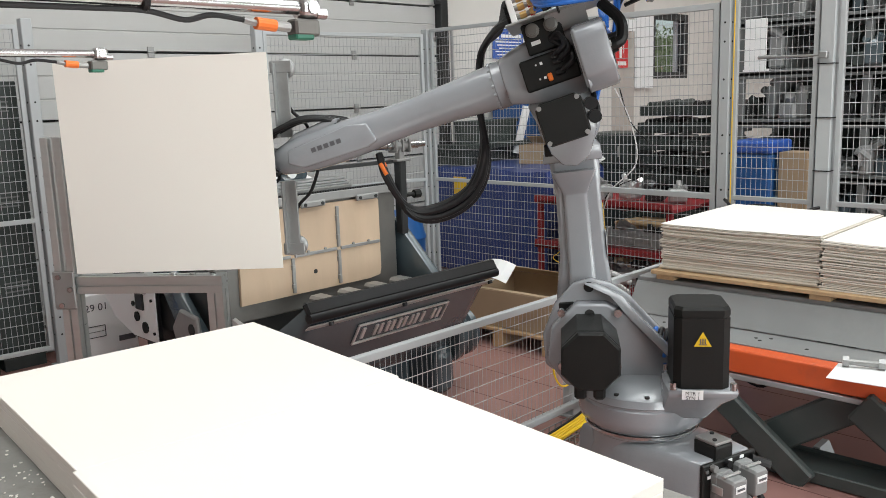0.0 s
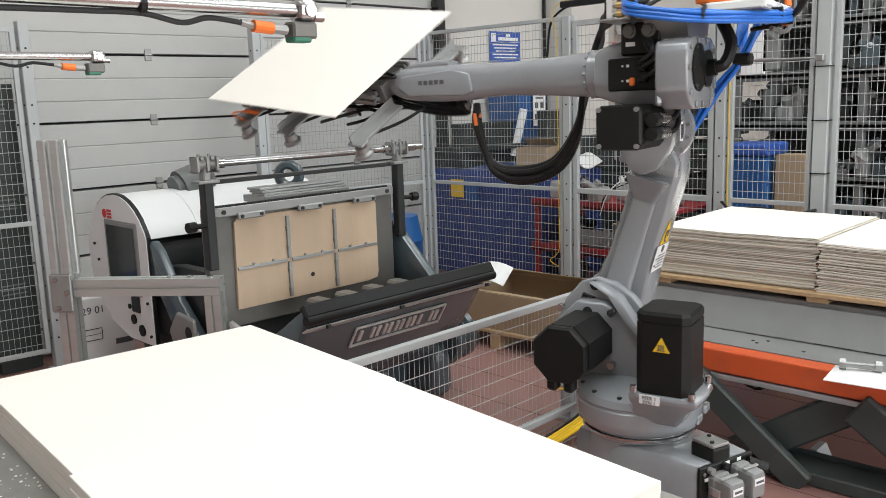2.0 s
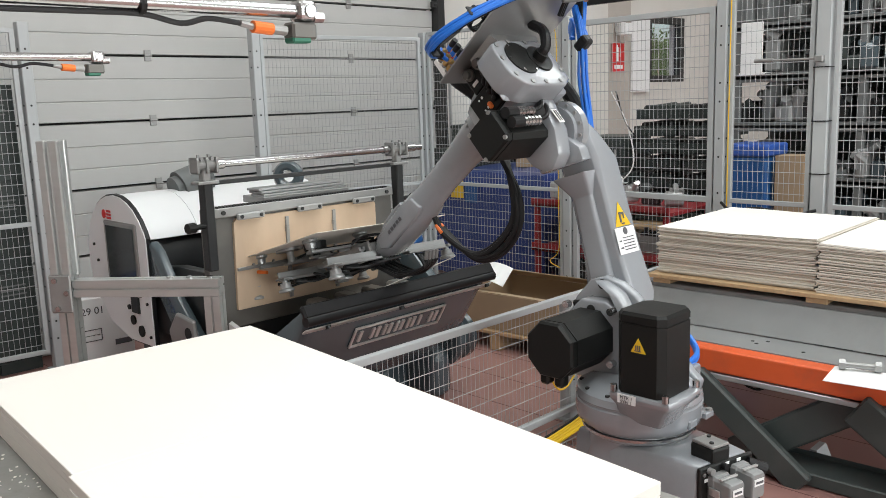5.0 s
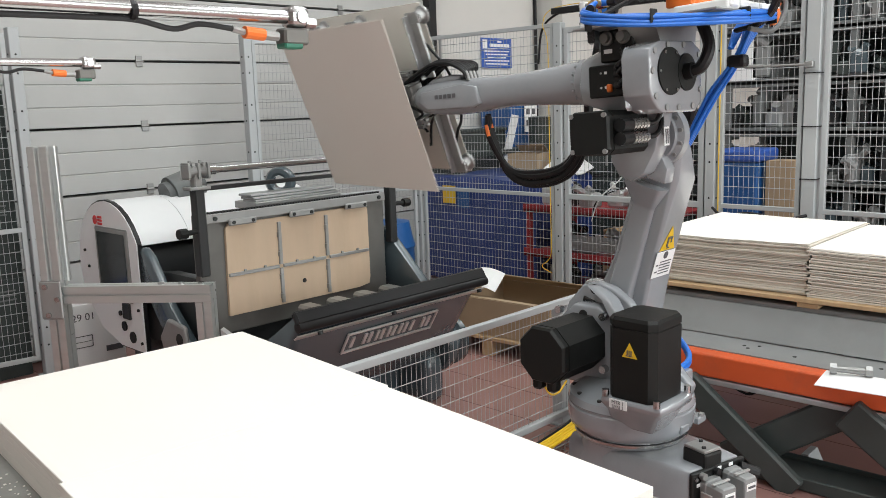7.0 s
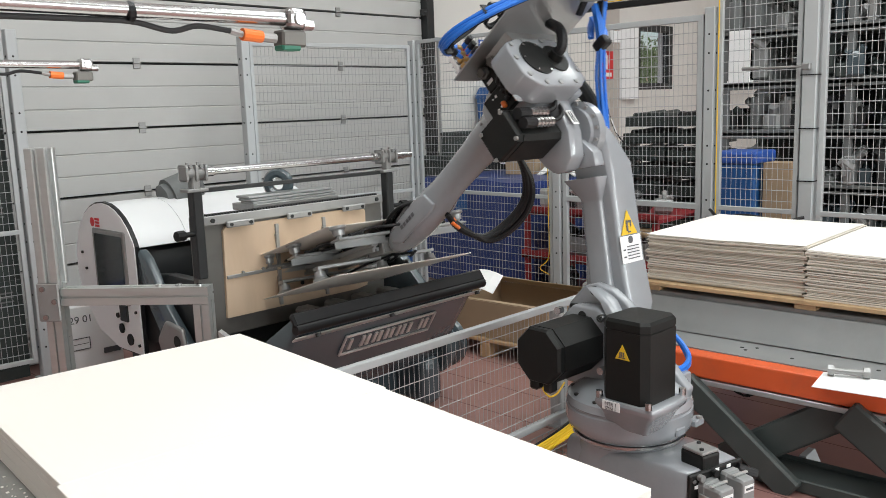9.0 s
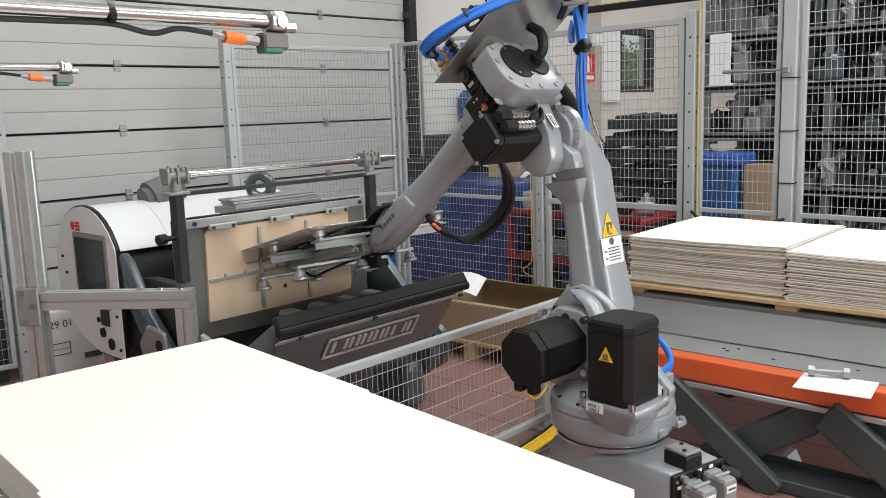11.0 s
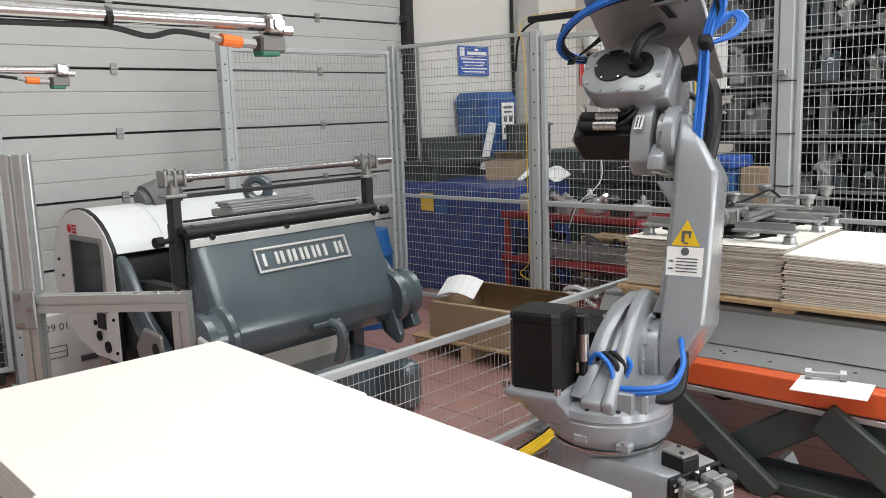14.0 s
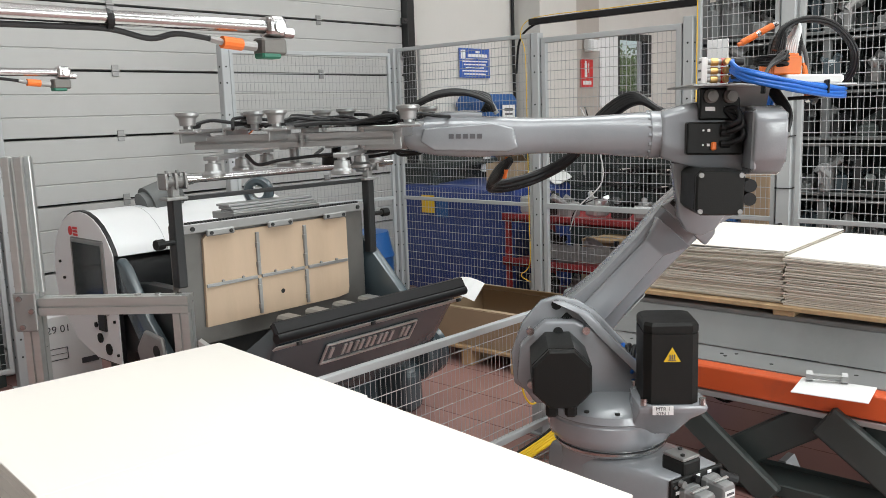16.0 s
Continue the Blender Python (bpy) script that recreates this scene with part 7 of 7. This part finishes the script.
hose(bm, [(5.30, 2.75, 2.43), (5.30, 3.3, 2.425), (5.30, 3.78, 2.43), (5.29, 3.98, 2.40), (5.28, 4.03, 2.30), (5.27, 3.98, 2.15), (5.265, 3.97, 1.6), (5.265, 3.965, 0.9), (5.27, 3.97, 0.55), (5.26, 4.05, 0.45), (5.27, 3.96, 0.40)], 0.0032, 6)
tagged(part("fence_cable", bm, M_YELLOW), "yellow-green cable tied along the fence post", "cable", "fence cables")
bm = B()
hose(bm, [(5.27, 2.59, 2.7), (5.265, 2.59, 1.8), (5.265, 2.59, 1.2), (5.268, 2.59, 0.95)], 0.0042, 6)
tagged(part("fence_cable", bm, M_YELLOW), "yellow-green cable tied along the fence post", "cable", "fence cables")
bm = B()
hose(bm, [(5.25, 2.62, 1.0), (5.15, 2.5, 0.97), (5.1, 2.3, 1.0), (5.15, 2.1, 0.97), (5.24, 2.0, 0.99)], 0.010, 8)
tagged(part("fence_cable", bm, M_RUBBER), "black cable looped along the fence", "cable", "fence cables")

# stacks of dark crates by the window
for k in range(7):
    for j in range(2):
        z = 0.562 + 0.155 * k
        cr = empty("parts_crate", pose(7.15 + 0.03 * (k % 2), 4.09 - 0.46 * j + 0.02 * (k % 3), z), "dark green stacking crate full of parts", "crate", "stacked crates")
        bm = B()
        for c, s in (((0, 0, 0.01), (0.5, 0.42, 0.02)), ((-0.24, 0, 0.05), (0.02, 0.42, 0.09)), ((0.24, 0, 0.05), (0.02, 0.42, 0.09)), ((0, 0.2, 0.05), (0.46, 0.02, 0.09)), ((0, -0.2, 0.05), (0.46, 0.02, 0.09))):
            box(bm, c, s, bevel=0.004)
        part("crate_body", bm, M_CRATE, cr)
        bm = B()
        for q in range(5):
            rod(bm, (-0.2, -0.15 + 0.07 * q, 0.10), (0.2, -0.15 + 0.07 * q, 0.10 + 0.02 * (q % 2)), 0.028, 8)
        part("crate_content", bm, M_IRON if (k + j) % 2 else M_CRATE, cr, "dark metal parts")
for k in range(4):
    bm = B()
    for y in (-0.5, 0, 0.5):
        box(bm, (0, y, 0.05), (0.9, 0.1, 0.1))
    for x in (-0.4, -0.2, 0, 0.2, 0.4):
        box(bm, (x, 0, 0.115), (0.12, 1.1, 0.025), bevel=0.003)
    tagged(part("stacked_pallet", bm, M_WOOD, at=pose(7.1, 3.86, 0.14 * k, 0, 0, 2 * k)), "wooden pallet in a stack under dark crates", "pallet", "stacked pallets")
cabinet = empty("machine_cabinet", pose(7.05, 4.62, 1.0), "low dark machine cabinet beside the crates", "cabinet")
bm = B()
box(bm, (0, 0, 0.17), (0.5, 0.5, 0.34), bevel=0.02, seg=2)
part("cabinet_body", bm, M_CRATE, cabinet)
bm = B()
box(bm, (-0.252, 0, 0.17), (0.012, 0.44, 0.28), bevel=0.006)
cdoor = part("cabinet_door", bm, M_CRATE, cabinet)
bm = B()
box(bm, (-0.265, -0.17, 0.17), (0.02, 0.02, 0.10), bevel=0.004)
part("handle", bm, M_STEEL, cdoor)
bm = B()
box(bm, (0, 0, 0.5), (0.5, 0.6, 1.0), bevel=0.01)
tagged(part("dark_plinth", bm, M_CRATE, at=pose(7.05, 4.62, 0)), "dark plinth under a machine cabinet", "plinth")

# storage rack with machine parts
rack_ob = empty("storage_rack", pose(6.9, 1.6, 0), "tall grey storage rack crowded with machine parts", "rack")
LEVELS = (0.12, 0.62, 1.03, 1.44, 1.82, 2.20, 2.60, 3.0)
for y in (-1.3, -0.35, 0.6, 1.55):
    for x in (-0.35, 0.35):
        bm = B()
        box(bm, (x, y, 1.6), (0.05, 0.05, 3.2), bevel=0.004)
        part("rack_post", bm, M_RACK, rack_ob)
for z in LEVELS:
    bm = B()
    box(bm, (0, 0.12, z), (0.76, 2.95, 0.03), bevel=0.003)
    box(bm, (-0.36, 0.12, z), (0.04, 2.95, 0.07), bevel=0.003)
    part("rack_shelf", bm, M_RACK, rack_ob)
for z in LEVELS[:-1]:
    y = -1.15
    while y < 1.5:
        w = rng.uniform(0.04, 0.13)
        h = rng.uniform(0.07, 0.31)
        if rng.random() < 0.9:
            mat = rng.choice((M_IRON, M_CRATE, M_IRON, M_RACK, M_CRATE, M_STEEL, M_APRON, M_PRESS, M_STEEL, M_RACK, M_IRON, M_APRON))
            scrap(pose(6.72 + rng.uniform(-0.08, 0.08), 1.6 + y + w / 2, z + 0.015, 0, 0, rng.uniform(-25, 25)), (rng.uniform(0.15, 0.4), w, h), mat, "machine part stored on the rack", "parts on the rack", 8)
        y += w + rng.uniform(0.0, 0.03)
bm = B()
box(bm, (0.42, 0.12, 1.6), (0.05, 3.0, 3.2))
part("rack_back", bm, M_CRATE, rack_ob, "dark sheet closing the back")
bin_ob = empty("blue_bin", pose(6.2, 2.83, 0), "blue plastic bin with a lid behind the fence", "bin")
bm = B()
box(bm, (0, 0, 0.62), (0.34, 0.32, 1.24), bevel=0.02, seg=2)
part("bin_body", bm, M_BIN, bin_ob)
bm = B()
box(bm, (0, 0, 1.29), (0.37, 0.35, 0.09), bevel=0.02, seg=2)
part("bin_lid", bm, M_SIGNBLUE, bin_ob)
carton(pose(6.2, 2.53, 0.0), (0.2, 0.2, 1.25), "tall brown carton beside the blue bin", False)
bm = B()
box(bm, (0, 0, 0.2), (0.02, 0.17, 0.40), bevel=0.003)
box(bm, (0.1, 0, 0.01), (0.2, 0.2, 0.02))
tagged(part("white_board", bm, M_PAPER, at=pose(6.50, 3.02, 1.84)), "white board on the storage rack", "board")
# sensor arm on the tall post
bm = B()
rod(bm, (5.25, 2.02, 1.90), (5.25, 2.40, 1.905), 0.007, 10)
rod(bm, (5.25, 2.30, 1.905), (5.25, 2.42, 1.905), 0.012, 10)
box(bm, (5.26, 2.02, 1.90), (0.06, 0.05, 0.04), bevel=0.005)
tagged(part("proximity_sensor", bm, M_STEEL), "thin metal sensor arm on the tall fence post", "sensor arm")
for z in (1.53, 1.21, 1.85):
    bm = B()
    box(bm, (5.31, 2.01, z), (0.101, 0.101, 0.006))
    tagged(part("cable_tie", bm, M_RUBBER), "black cable tie round the tall post", "cable tie", "cable ties")


# ---- motion ----
def blend(a, b, u):
    u = u * u * (3 - 2 * u)
    q = a.to_quaternion().slerp(b.to_quaternion(), u)
    return Matrix.LocRotScale(a.translation.lerp(b.translation, u), q, None)


def hose_swing(t):
    """The sagging hoses swing sideways about the line between their ends as the wrist rolls over."""
    roll = glide(GRIP, t)[2]
    u = min(max((roll - 85) / 95, 0), 1)
    a, b = Vector((0.24, -0.13, 0.44)), Vector((0.73, 0.0, 0.22))
    turn = Matrix.Rotation(radians(-56) * u * u * (3 - 2 * u), 4, (b - a).normalized())
    return Matrix.Translation(a) @ turn @ Matrix.Translation(-a)


def lead_turn(t):
    """The leads over the wrist stay on its upper side while the gripper rolls."""
    roll = min(max(glide(GRIP, t)[2], 0), 180)
    return Matrix.Rotation(radians(roll - 180 if roll > 90 else -roll), 4, "X")


def motions():
    ticks = [i / 15 for i in range(241)]
    base = robot.matrix_world.copy()
    side_a = pose(SHEET[0] / 2 - 0.013, 0, 0.1195)
    side_b = pose(SHEET[0] / 2 - 0.013, 0, -0.1195, 180, 0, 0)
    lying = pose(0, -0.0425, 0.34, 90, 0, 0) @ pose(0, 0, 0, 0, 0, 90)
    held = {"a": [], "b": []}
    poses = [joints(t) for t in ticks]
    drop = LIFT @ pose(0.0, 0.41, 1.036, 180, 0, 0)
    for t, p in zip(ticks, poses):
        g = base @ p[3]
        bed_pose = press.matrix_world @ platen_pose(t) @ lying
        flat = bed_pose @ pose(0, 0, 0, 180, 0, 0)
        a, b = g @ side_a, g @ side_b
        held["a"].append((t, a if t < 9.7 else bed_pose if t > 10.7 else blend(a, bed_pose, (t - 9.7) / 1.0)))
        held["b"].append((t, bed_pose if t < 4.5 else blend(bed_pose, b, (t - 4.5) / 1.0) if t < 5.5 else b if t < 13.5 else blend(b, drop, (t - 13.5) / 0.4) if t < 13.9 else drop))
    for k, o in enumerate((turret, lower, fore, grip)):
        walk(o, [(t, p[k]) for t, p in zip(ticks, poses)])
    swing = [(t, hose_swing(t)) for t in ticks]
    for o in SAGGING:
        walk(o, swing)
    turns = [(t, lead_turn(t)) for t in ticks]
    for o in WRIST:
        walk(o, [(t, m @ o.matrix_basis) for t, m in turns])
    walk(platen, [(t, platen_pose(t)) for t in ticks])
    walk(sheet_a, held["a"])
    walk(sheet_b, held["b"])


motions()
